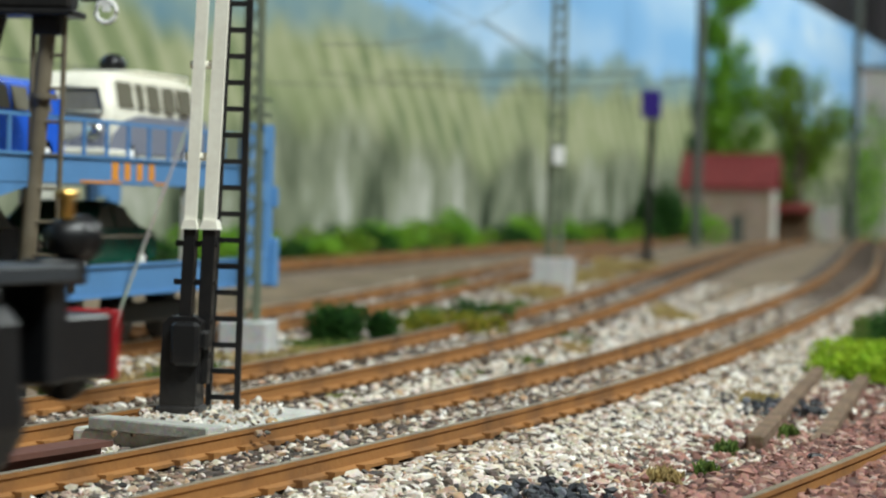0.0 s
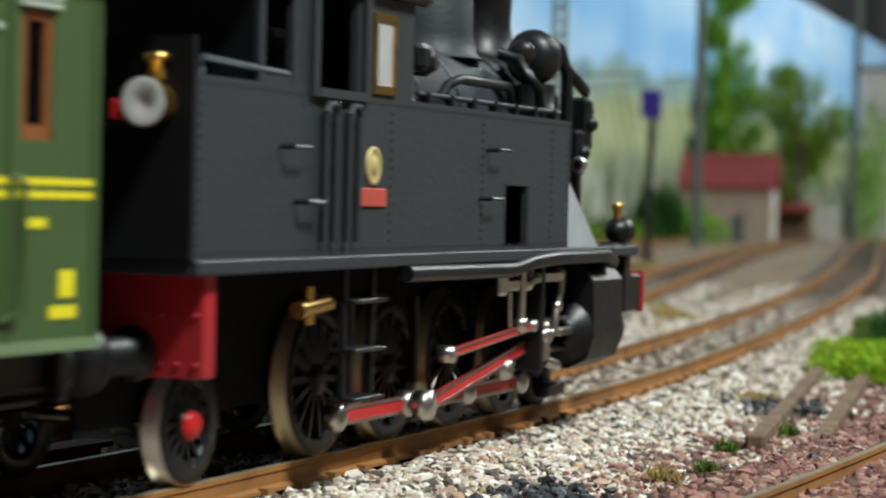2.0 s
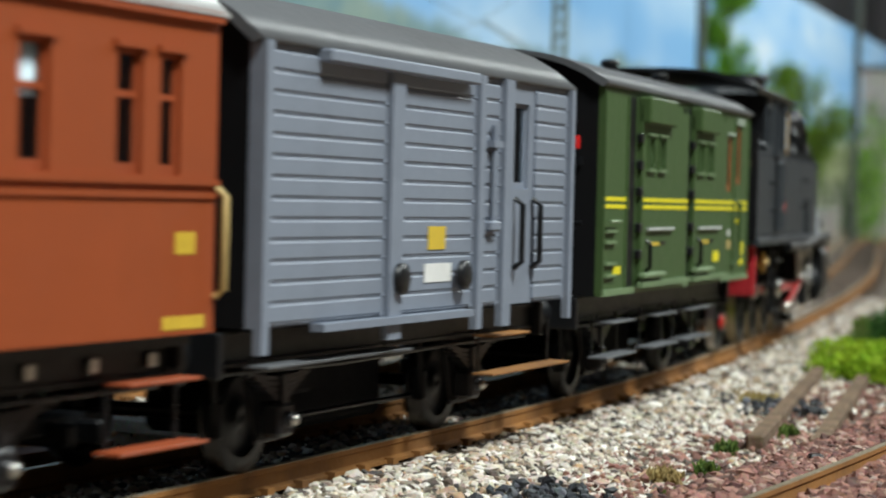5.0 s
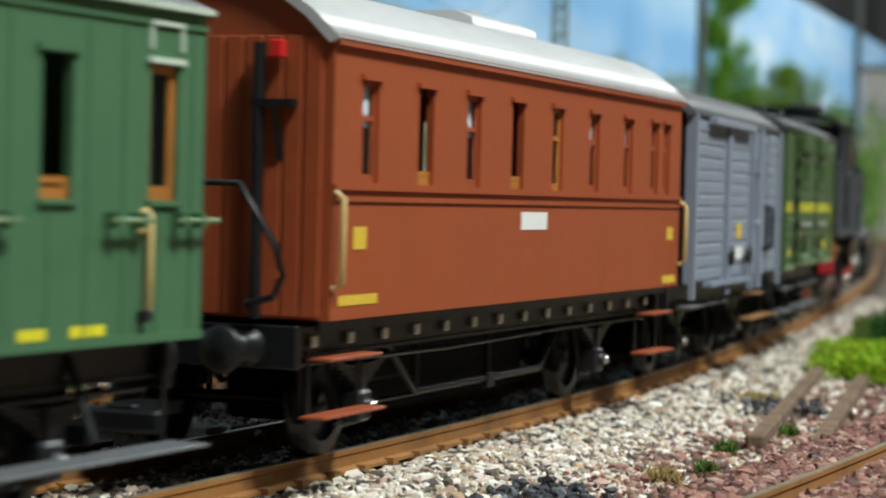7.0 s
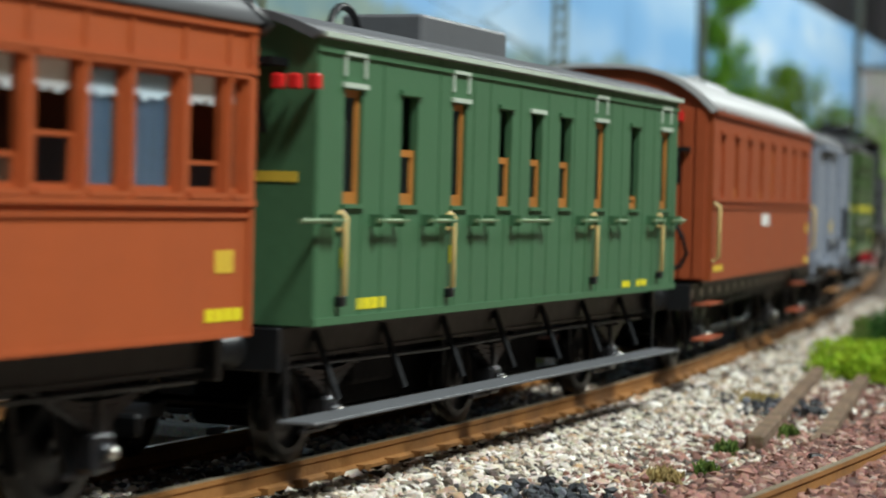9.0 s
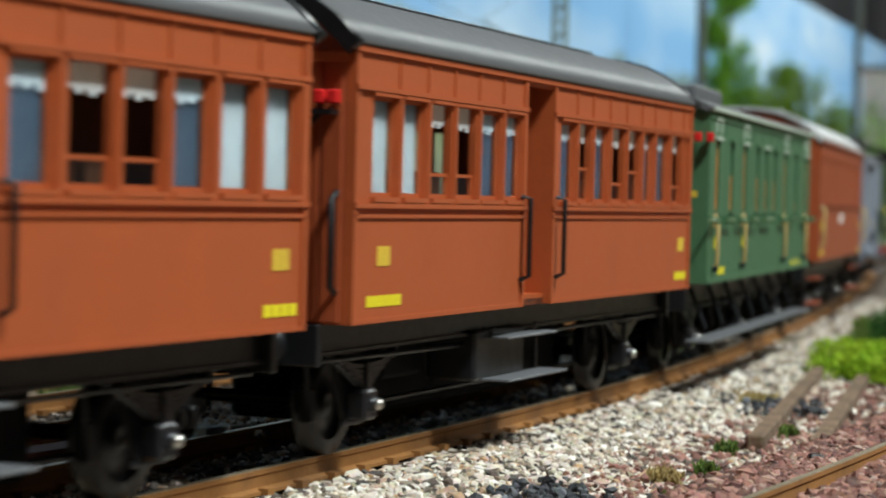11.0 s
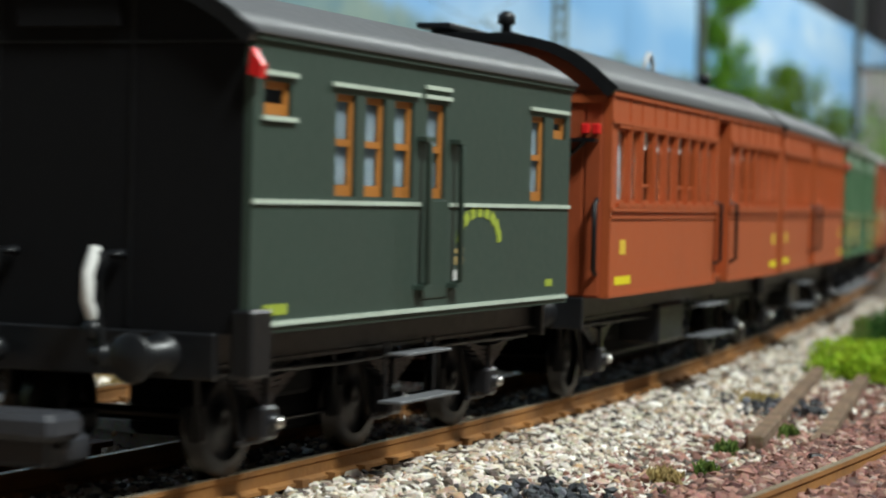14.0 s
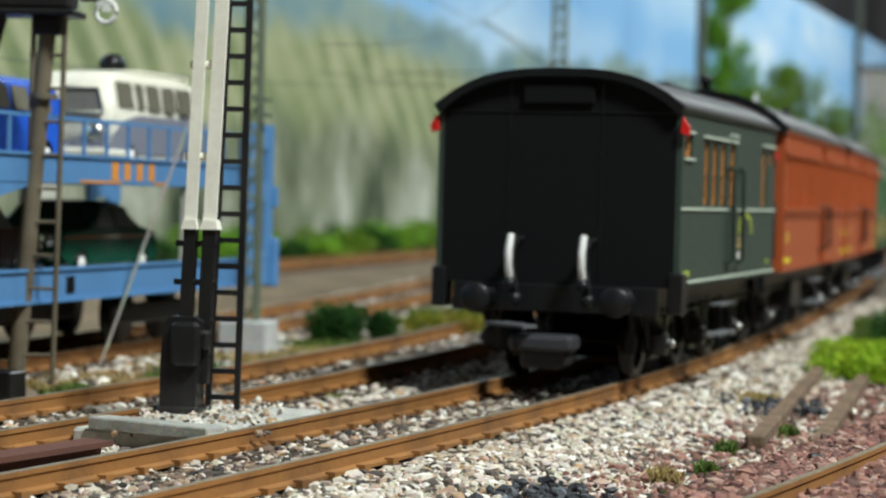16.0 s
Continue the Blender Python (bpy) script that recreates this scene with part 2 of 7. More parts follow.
DARK_BALLAST = rock("dark_ballast", [(0.0, (0.03, 0.028, 0.028)), (0.45, (0.10, 0.075, 0.06)), (0.8, (0.26, 0.17, 0.11)), (1.0, (0.58, 0.48, 0.38))])
RED_BALLAST = rock("red_ballast", [(0.0, (0.07, 0.04, 0.035)), (0.4, (0.21, 0.10, 0.08)), (0.8, (0.34, 0.17, 0.13)), (1.0, (0.46, 0.33, 0.27))])
GROUND = mottled("layout_ground", [(0.3, (0.10, 0.068, 0.036)), (0.5, (0.19, 0.138, 0.082)), (0.7, (0.28, 0.21, 0.13))], 0.5)


# ---------------------------------------------------------------- ground and tracks
def build_ground():
    g = Geo()
    xs = np.concatenate([np.arange(-130, -14, 6.0), np.arange(-14, 22, 0.5), np.arange(22, 190, 6.0)])
    ys = np.concatenate([np.arange(-70, 8, 6.0), np.arange(8, 60, 0.6), np.arange(60, 300, 5.0)])
    nx, ny = len(xs), len(ys)
    verts = []
    for y in ys:
        for x in xs:
            z = -0.42 + 0.07 * noise.noise((x * 0.6, y * 0.6, 0)) + 0.05 * noise.noise((x * 2, y * 2, 3))
            verts.append((x, y, z))
    faces = [(j * nx + i, j * nx + i + 1, (j + 1) * nx + i + 1, (j + 1) * nx + i) for j in range(ny - 1) for i in range(nx - 1)]
    g.add(verts, faces, True)
    return single("ground", g, GROUND, "scenic base of sandy earth under the tracks", "ground", kind="structure")


GAUGE = 1.435
HEAD = 0.065
RAIL_H = 0.2


def rail_geo(line, side, ya, yb):
    web, head = Geo(), Geo()
    # foot, web and head, then the polished top
    prof = [(-0.085, -RAIL_H), (0.085, -RAIL_H), (0.085, -RAIL_H + 0.03), (0.022, -RAIL_H + 0.05), (0.022, -0.06), (0.036, -0.045), (0.036, -0.006),
            (-0.036, -0.006), (-0.036, -0.045), (-0.022, -0.06), (-0.022, -RAIL_H + 0.05), (-0.085, -RAIL_H + 0.03)]
    top = [(-0.033, -0.0055), (0.033, -0.0055), (0.033, -0.001), (0.02, 0.0), (-0.02, 0.0), (-0.033, -0.001)]
    s0, s1 = line.s_of(ya), line.s_of(yb)
    steps = max(int((s1 - s0) / 0.8), 2)
    for geo, prof_ in ((web, prof), (head, top)):
        n = len(prof_)
        v = []
        for i in range(steps + 1):
            s = s0 + (s1 - s0) * i / steps
            wob = 0.012 * noise.noise((s * 0.25, side, 0))
            for a, z in prof_:
                x, y, _ = line.at(s, side + a + wob)
                v.append((x, y, z))
        f = [(i * n + k, i * n + (k + 1) % n, (i + 1) * n + (k + 1) % n, (i + 1) * n + k) for i in range(steps) for k in range(n)]
        f += [tuple(range(n - 1, -1, -1)), tuple(range(steps * n, steps * n + n))]
        geo.add(v, f)
    return web, head


def build_track(line, ya, yb, label, near=(12, 70), seed=1, sides=(1, -1)):
    rnd = random.Random(seed)
    track = thing("track", 0, 0, 0, label, "railway track", kind="structure")
    for side in sides:
        web, head = rail_geo(line, side * (GAUGE / 2 + 0.036), ya, yb)
        r = part("rail", web, RUST, track, "rusty brown rail")
        part("rail_head", head, RAIL_TOP, r, "polished rail head")
    ga = Geo().box(-1.25, 1.25, -0.125, 0.125, -0.36, -RAIL_H - 0.002, 0.015)
    sleeper_mesh = ga.mesh("sleeper", SLEEPER)
    chairs = Geo()
    s, end = line.s_of(ya), line.s_of(yb)
    count = 0
    while s < end:
        x, y, th = line.at(s)
        if count < 300:
            ob = new("sleeper", sleeper_mesh)
            ob.parent = track
            ob.matrix_basis = pose(x * S, y * S, rnd.uniform(-0.012, 0) * S, 0, 0, -math.degrees(th) + rnd.uniform(-1.5, 1.5))
            count += 1
        if y < 75:
            for side in (1, -1):
                for k in (-0.1, 0.1):
                    cx, cy, _ = line.at(s, side * (GAUGE / 2 + 0.036) + k)
                    c, d = math.cos(-th), math.sin(-th)
                    pts = [(-0.045, -0.06), (0.045, -0.06), (0.045, 0.06), (-0.045, 0.06)]
                    v = [(cx + a * c - b * d, cy + a * d + b * c, z) for z in (-RAIL_H - 0.01, -RAIL_H + 0.055) for a, b in pts]
                    chairs.add(v, [(0, 1, 5, 4), (1, 2, 6, 5), (2, 3, 7, 6), (3, 0, 4, 7), (4, 5, 6, 7)])
        s += 0.62
    if chairs.v:
        tagged(part("rail_chairs", chairs, RUST, track, "rusty rail chairs"), kind="stuff")
    return track


# ---------------------------------------------------------------- loose stones
ROCKS = []
for k in range(8):
    bm = bmesh.new()
    bmesh.ops.create_icosphere(bm, subdivisions=1, radius=1.0)
    rr = random.Random(k)
    for v in bm.verts:
        v.co *= rr.uniform(0.5, 1.3)
        v.co.x *= 1.0 + 0.25 * (k % 3)
    bm.verts.ensure_lookup_table()
    ROCKS.append((np.array([v.co[:] for v in bm.verts]), np.array([[v.index for v in f.verts] for f in bm.faces])))
    bm.free()


def scatter(name, places, material, label, seed=0, smin=0.05, smax=0.1):
    """places: rows of x, y, z of stones."""
    rng = np.random.default_rng(seed)
    places = np.asarray(places)
    n = len(places)
    a, b = rng.uniform(0, 2 * np.pi, n), rng.uniform(0, 2 * np.pi, n)
    size = smin + (smax - smin) * rng.random(n) ** 2.2
    V, Fc, off = [], [], 0
    for k, (rv, rf) in enumerate(ROCKS):
        pick = np.arange(k, n, len(ROCKS))
        if not len(pick):
            continue
        ca, sa, cb, sb = np.cos(a[pick])[:, None], np.sin(a[pick])[:, None], np.cos(b[pick])[:, None], np.sin(b[pick])[:, None]
        x, y, z = rv[None, :, 0], rv[None, :, 1], rv[None, :, 2] * 0.8
        y, z = y * cb - z * sb, y * sb + z * cb
        x, y = x * ca - y * sa, x * sa + y * ca
        v = np.stack([x, y, z], -1) * size[pick][:, None, None] + places[pick][:, None, :]
        V.append(v.reshape(-1, 3))
        Fc.append((rf[None] + (np.arange(len(pick)) * len(rv))[:, None, None] + off).reshape(-1, 3))
        off += len(pick) * len(rv)
    V, Fc = np.concatenate(V) * S, np.concatenate(Fc)
    me = bpy.data.meshes.new(name)
    me.vertices.add(len(V))
    me.vertices.foreach_set("co", V.ravel().astype(np.float32))
    me.loops.add(len(Fc) * 3)
    me.loops.foreach_set("vertex_index", Fc.ravel().astype(np.int32))
    me.polygons.add(len(Fc))
    me.polygons.foreach_set("loop_start", np.arange(0, len(Fc) * 3, 3, dtype=np.int32))
    me.update(calc_edges=True)
    me.polygons.foreach_set("use_smooth", np.zeros(len(Fc), dtype=bool))
    me.materials.append(material)
    ob = new(name, me)
    return tagged(ob, label, "gravel", kind="stuff")


def band(line, a, b, ya, yb, per, seed, z=lambda side: -0.25, skip=()):
    """Random places in a strip between two sides of a line; per: stones on a square metre near the camera."""
    rng = np.random.default_rng(seed)
    s0, s1 = line.s_of(ya), line.s_of(yb)
    n = int((s1 - s0) * abs(b - a) * per)
    s, side = rng.uniform(s0, s1, n), rng.uniform(a, b, n)
    yy = np.interp(s, line.s, line.y)
    th = np.arctan(np.interp(yy, line.y, line.slope))
    x = np.interp(yy, line.y, line.x) + side * np.cos(th)
    y = yy - side * np.sin(th)
    keep = (rng.random(n) < np.minimum(1, (22.0 / np.maximum(y, 1)) ** 1.7)) & (np.abs(x) < y * 0.23 + 1.0)
    for lo, hi in skip:
        keep &= ~((side > lo) & (side < hi))
    zz = np.array([z(q) for q in side]) + rng.uniform(-0.05, 0.03, n)
    return np.stack([x, y, zz], -1)[keep]


# ---------------------------------------------------------------- the train
SPEED = 5.89
W = 3.09
HALF = W / 2
MOVES = []      # thing, rear end along the line at the start, length
SPINS = []      # wheelset, place on its vehicle, radius


def wheelset(parent, x, r, spokes=False, label="dark wheelset with bright treads", face=None, tread=None):
    hub = Geo()
    prof_t = [(0, r - 0.09), (0, r), (0.10, r - 0.01), (0.105, r + 0.045), (0.135, r + 0.04), (0.135, r - 0.09)]
    g = Geo()
    for sgn in (1, -1):
        y0 = sgn * (GAUGE / 2 + 0.085)
        g.lathe([(a, b) for a, b in prof_t], (0, y0, 0), (0, -sgn, 0), 32)
    g.lathe([(-0.62, 0.06), (0.62, 0.06)], (0, 0, 0), (0, 1, 0), 8)
    ws = part("wheelset", g, tread or (WHEEL_STEEL if spokes else WHEEL_DARK), parent, label)
    for sgn in (1, -1):
        d = Geo()
        y0 = sgn * (GAUGE / 2 + 0.07)
        if spokes:
            d.lathe([(0, 0.0001), (0, 0.13), (-0.05, 0.13)], (0, y0 + sgn * 0.03, 0), (0, sgn, 0), 16)
            d.lathe([(-0.06, r - 0.13), (0, r - 0.13), (0, r - 0.085), (-0.06, r - 0.085)], (0, y0, 0), (0, sgn, 0), 32)
            star = []
            for k in range(14):
                t = 2 * math.pi * k / 14
                for rad, off in ((0.11, -0.21), (r - 0.09, -0.045), (r - 0.09, 0.045), (0.11, 0.21)):
                    star.append((rad * math.cos(t + off), rad * math.sin(t + off)))
            d.prism(star, y0 - sgn * 0.05, y0 - sgn * 0.005, "y")
            cw = [((r - 0.1) * math.cos(math.pi * (1.25 + 0.5 * k / 8)), (r - 0.1) * math.sin(math.pi * (1.25 + 0.5 * k / 8))) for k in range(9)]
            d.prism([(a, b) for a, b in cw], y0 - 0.02, y0 + 0.02, "y")
        else:
            d.lathe([(-0.05, 0.0001), (0.0, 0.0001), (0.0, 0.10), (-0.03, 0.13), (-0.045, r - 0.16), (-0.01, r - 0.085)], (0, y0, 0), (0, sgn, 0), 28)
        d.lathe([(0.0, r - 0.13), (0.0, r - 0.012), (-0.03, r - 0.012)], (0, sgn * (GAUGE / 2 + 0.092), 0), (0, sgn, 0), 32)
        part("wheel_disc", d, face or BLACK, ws)
    SPINS.append((ws, x, r, parent))
    ws.matrix_basis = pose(x * S, 0, r * S)
    return ws


def running_gear(v, L, axles, r=0.46, springs=True):
    """Solebars, axle guards, boxes, springs, buffers and wheels under a vehicle of length L (from its middle)."""
    h = L / 2
    for sgn in (1, -1):
        part("solebar", Geo().box(-h + 0.03, h - 0.03, sgn * 1.08, sgn * 1.2, 0.93, 1.2, 0.012).box(-h + 0.03, h - 0.03, sgn * 1.2, sgn * 1.23, 0.93, 0.96).box(-h + 0.03, h - 0.03, sgn * 1.2, sgn * 1.23, 1.15, 1.18), BLACK, v)
        for x in axles:
            g = Geo()
            g.prism([(x - 0.42, 0.95), (x + 0.42, 0.95), (x + 0.17, 0.30), (x + 0.11, 0.30), (x + 0.11, 0.72), (x - 0.11, 0.72), (x - 0.11, 0.30), (x - 0.17, 0.30)], sgn * 0.98, sgn * 1.02, "y")
            part("axle_guard", g, BLACK, v)
            b = Geo().box(x - 0.13, x + 0.13, sgn * 1.0, sgn * 1.2, r - 0.14, r + 0.13, 0.03)
            b.lathe([(0, 0.07), (0.05, 0.06), (0.06, 0.0001)], (x, sgn * 1.2, r), (0, sgn, 0), 12)
            box = part("axle_box", b, IRON, v)
            part("axle_cap", Geo().ball((x, sgn * 1.26, r), 0.05, 8), STEEL, box, "bright axle end")
            if springs:
                sp = Geo()
                for k in range(5):
                    hl = 0.58 - 0.1 * k
                    z = r + 0.33 - 0.045 * k
                    sp.prism([(x - hl, z + 0.05), (x - hl / 2, z - 0.01), (x, z - 0.03), (x + hl / 2, z - 0.01), (x + hl, z + 0.05), (x + hl, z + 0.085), (x + hl / 2, z + 0.025), (x, z + 0.005), (x - hl / 2, z + 0.025), (x - hl, z + 0.085)], sgn * 1.05, sgn * 1.15, "y")
                part("leaf_spring", sp, IRON, v)
                sh = Geo()
                for q in (-1, 1):
                    sh.tube([(x + q * 0.57, sgn * 1.1, r + 0.40), (x + q * 0.62, sgn * 1.1, 0.97)], 0.022, 6).ball((x + q * 0.57, sgn * 1.14, r + 0.40), 0.045, 8)
                sh.box(x - 0.05, x + 0.05, sgn * 1.03, sgn * 1.18, r + 0.10, r + 0.36, 0.012)
                part("spring_shackle", sh, IRON, v)
            br = Geo()
            for q in (-1, 1):
                br.tube([(x + q * (r + 0.12), sgn * 0.84, 0.98), (x + q * (r + 0.07), sgn * 0.84, r - 0.1)], 0.028, 6)
                br.box(x + q * (r + 0.02), x + q * (r + 0.1), sgn * 0.76, sgn * 0.9, r - 0.14, r + 0.16, 0.02)
            part("brake_block", br, BLACK, v)
            part("guard_tie", Geo().box(x - 0.22, x + 0.22, sgn * 0.985, sgn * 1.03, 0.27, 0.31, 0.008), IRON, v)
        part("brake_pull_rod", Geo().tube([(axles[0], sgn * 0.7, 0.36), (axles[-1], sgn * 0.7, 0.36)], 0.025, 6), IRON, v)
        part("air_pipe", Geo().tube([(-h + 0.1, sgn * 1.16, 0.88), (-h * 0.3, sgn * 1.16, 0.84), (h * 0.4, sgn * 1.16, 0.87), (h - 0.1, sgn * 1.16, 0.86)], 0.022, 6), BLACK, v)
    for x in axles:
        wheelset(v, x, r)
    part("chassis_block", Geo().box(axles[0] + r + 0.25, axles[-1] - r - 0.25, -0.52, 0.52, 0.2, 0.97, 0.05), BLACK_MATT, v)
    part("underframe", Geo().box(-h + 0.2, h - 0.2, -0.95, 0.95, 0.98, 1.15).box(-h * 0.5, -h * 0.5 + 1.0, -0.75, 0.2, 0.55, 0.98, 0.04).box(0.2, 1.1, 0.1, 0.7, 0.5, 0.98, 0.04), BLACK_MATT, v)
    for ex in (1, -1):
        part("buffer_beam", Geo().box(ex * (h - 0.03), ex * (h + 0.06), -1.3, 1.3, 0.86, 1.2, 0.012), BLACK, v)
        for sgn in (1, -1):
            b = Geo().lathe([(0, 0.16), (0.04, 0.16), (0.06, 0.12), (0.34, 0.11), (0.34, 0.085), (0.42, 0.08), (0.42, 0.18), (0.45, 0.19), (0.48, 0.16), (0.49, 0.0001)], (ex * (h + 0.05), sgn * 0.87, 1.03), (ex, 0, 0), 20)
            part("buffer", b, BLACK, v)
        c = Geo().box(ex * (h - 0.3), ex * (h + 0.5), -0.14, 0.14, 0.42, 0.56, 0.02).box(ex * (h + 0.42), ex * (h + 0.52), -0.36, 0.36, 0.34, 0.52, 0.03)
        part("coupler", c, BLACK, v, "black plastic coupler")


def arc_roof(h, eave, crown, half, n=14, over=0.06, thick=0.05, sides=0.25):
    """Outline of an arched roof, in (y, z): a shallow crown with tighter shoulders."""
    pts = []
    for k in range(n + 1):
        t = -1 + 2 * k / n
        y = t * (half + over)
        z = eave + (crown - eave) * (1 - abs(t) ** 3.0)
        pts.append((y, z))
    inner = [(y * (half - 0.02) / (half + over), z - thick) for y, z in pts]
    return pts + inner[::-1]


def body(v, L, zb, eave, crown, paint_side, paint_end, roof_paint, windows, end_paint_front=None, wall_t=0.07, mirror=True, roof_over=0.06, door_gap=None):
    """Side walls with openings cut through, ends, floor and arched roof. windows: (x0, x1, z0, z1) from the rear end."""
    h = L / 2
    holes = [(a - h, b - h, c, d) for a, b, c, d in windows]
    for sgn in (-1, 1):
        g = Geo().wall(-h, h, zb, eave, sgn * (HALF - wall_t), sgn * HALF, holes)
        part("side_wall", g, paint_side, v)
    prof = [(-HALF + wall_t, zb), (HALF - wall_t, zb)] + [(y, z) for y, z in arc_roof(h, eave - 0.02, crown - 0.06, HALF - wall_t, over=0)[:15]][::-1]
    for ex in (1, -1):
        g = Geo().prism(prof, ex * (h - 0.07), ex * h, "x")
        part("end_wall", g, paint_end, v)
    part("floor", Geo().box(-h + 0.05, h - 0.05, -HALF + wall_t, HALF - wall_t, zb, zb + 0.06), DARK_INSIDE, v)
    part("roof", Geo().prism(arc_roof(h, eave, crown, HALF), -h - roof_over, h + roof_over, "x", True), roof_paint, v)


def sash(v, x0, x1, z0, z1, frame_mat, split=None, pane=True, inset=0.05, bar=0.045, side=-1, open_top=False):
    """A window's wooden frame and its pane, set back in the opening."""
    y = side * (HALF - inset)
    g = Geo()
    ya, yb = y - 0.015, y + 0.015
    top = split if open_top and split else z1
    a, b, lo = x0 + bar, x1 - bar, z0 + bar * 1.6
    if split and not open_top:
        g.wall(x0, x1, z0, top, ya, yb, [(a, b, lo, split - bar / 2), (a, b, split + bar / 2, top - bar)])
    else:
        g.wall(x0, x1, z0, top, ya, yb, [(a, b, lo, top - bar)])
    w = part("window", g, frame_mat, v)
    if pane:
        part("pane", Geo().box(x0 + bar * 0.5, x1 - bar * 0.5, y - 0.004, y + 0.004, z0 + bar, top - bar * 0.5), GLASS, w).visible_shadow = False
    return w


def strip(v, name, x0, x1, z0, z1, mat, proud=0.012, label="", side=-1, ref=None):
    y = side * (HALF if ref is None else ref)
    return part(name, Geo().box(x0, x1, y, y + side * proud, z0, z1), mat, v, label)


def plate_bars(v, x0, x1, z0, z1, mat, n=1, name="marking", label="small painted marking"):
    """Painted lettering too small to read, as bars."""
    g = Geo()
    step = (x1 - x0) / n
    for k in range(n):
        g.box(x0 + k * step, x0 + (k + 0.82) * step, -HALF - 0.006, -HALF + 0.002, z0, z1)
    return part(name, g, mat, v, label)


def rail_bar(v, points, r, mat, name="handrail", n=6):
    return part(name, Geo().tube(points, r, n), mat, v)


def tail_lamp(v, x, y, z, ex, lens=LENS_RED, w=0.055):
    g = Geo().tube([(x, y, z), (x + ex * 0.06, y, z)], 0.03, 6)
    g.box(x + ex * 0.03, x + ex * 0.13, y - w, y + w, z - w * 1.3, z + w * 1.3, 0.012)
    return part("tail_lamp", g, lens, v, "red tail lamp")


def vehicle(name, label, category, rear, L):
    v = thing(name, 0, 0, 0, label, category, group="vehicles of the train")
    MOVES.append((v, rear, L))
    return v


def footboards(v, L, spans, z, mat, y=1.42, w=0.22):
    for a, b in spans:
        g = Geo().box(a - L / 2, b - L / 2, -y - w / 2, -y + w / 2, z - 0.025, z, 0.006)
        part("footboard", g, mat, v, "narrow footboard on hangers")
        for x in (a + 0.12, b - 0.12):
            part("hanger", Geo().box(x - L / 2 - 0.018, x - L / 2 + 0.018, -y + w / 2 - 0.02, -y + w / 2, z, 1.0), BLACK, v)


def end_planks(v, x, ex, n, z0, z1):
    """Upright boards across an end, each a piece of its own."""
    step = (W - 0.16) / n
    me = Geo().box(x, x + ex * 0.03, -step / 2 + 0.011, step / 2 - 0.011, z0, z1, 0.008).mesh("plank", DARK_RED)
    for k in range(n):
        ob = new("plank", me)
        ob.parent = v
        ob.matrix_basis = Matrix.Translation((0, (-W / 2 + 0.08 + step * (k + 0.5)) * S, 0))


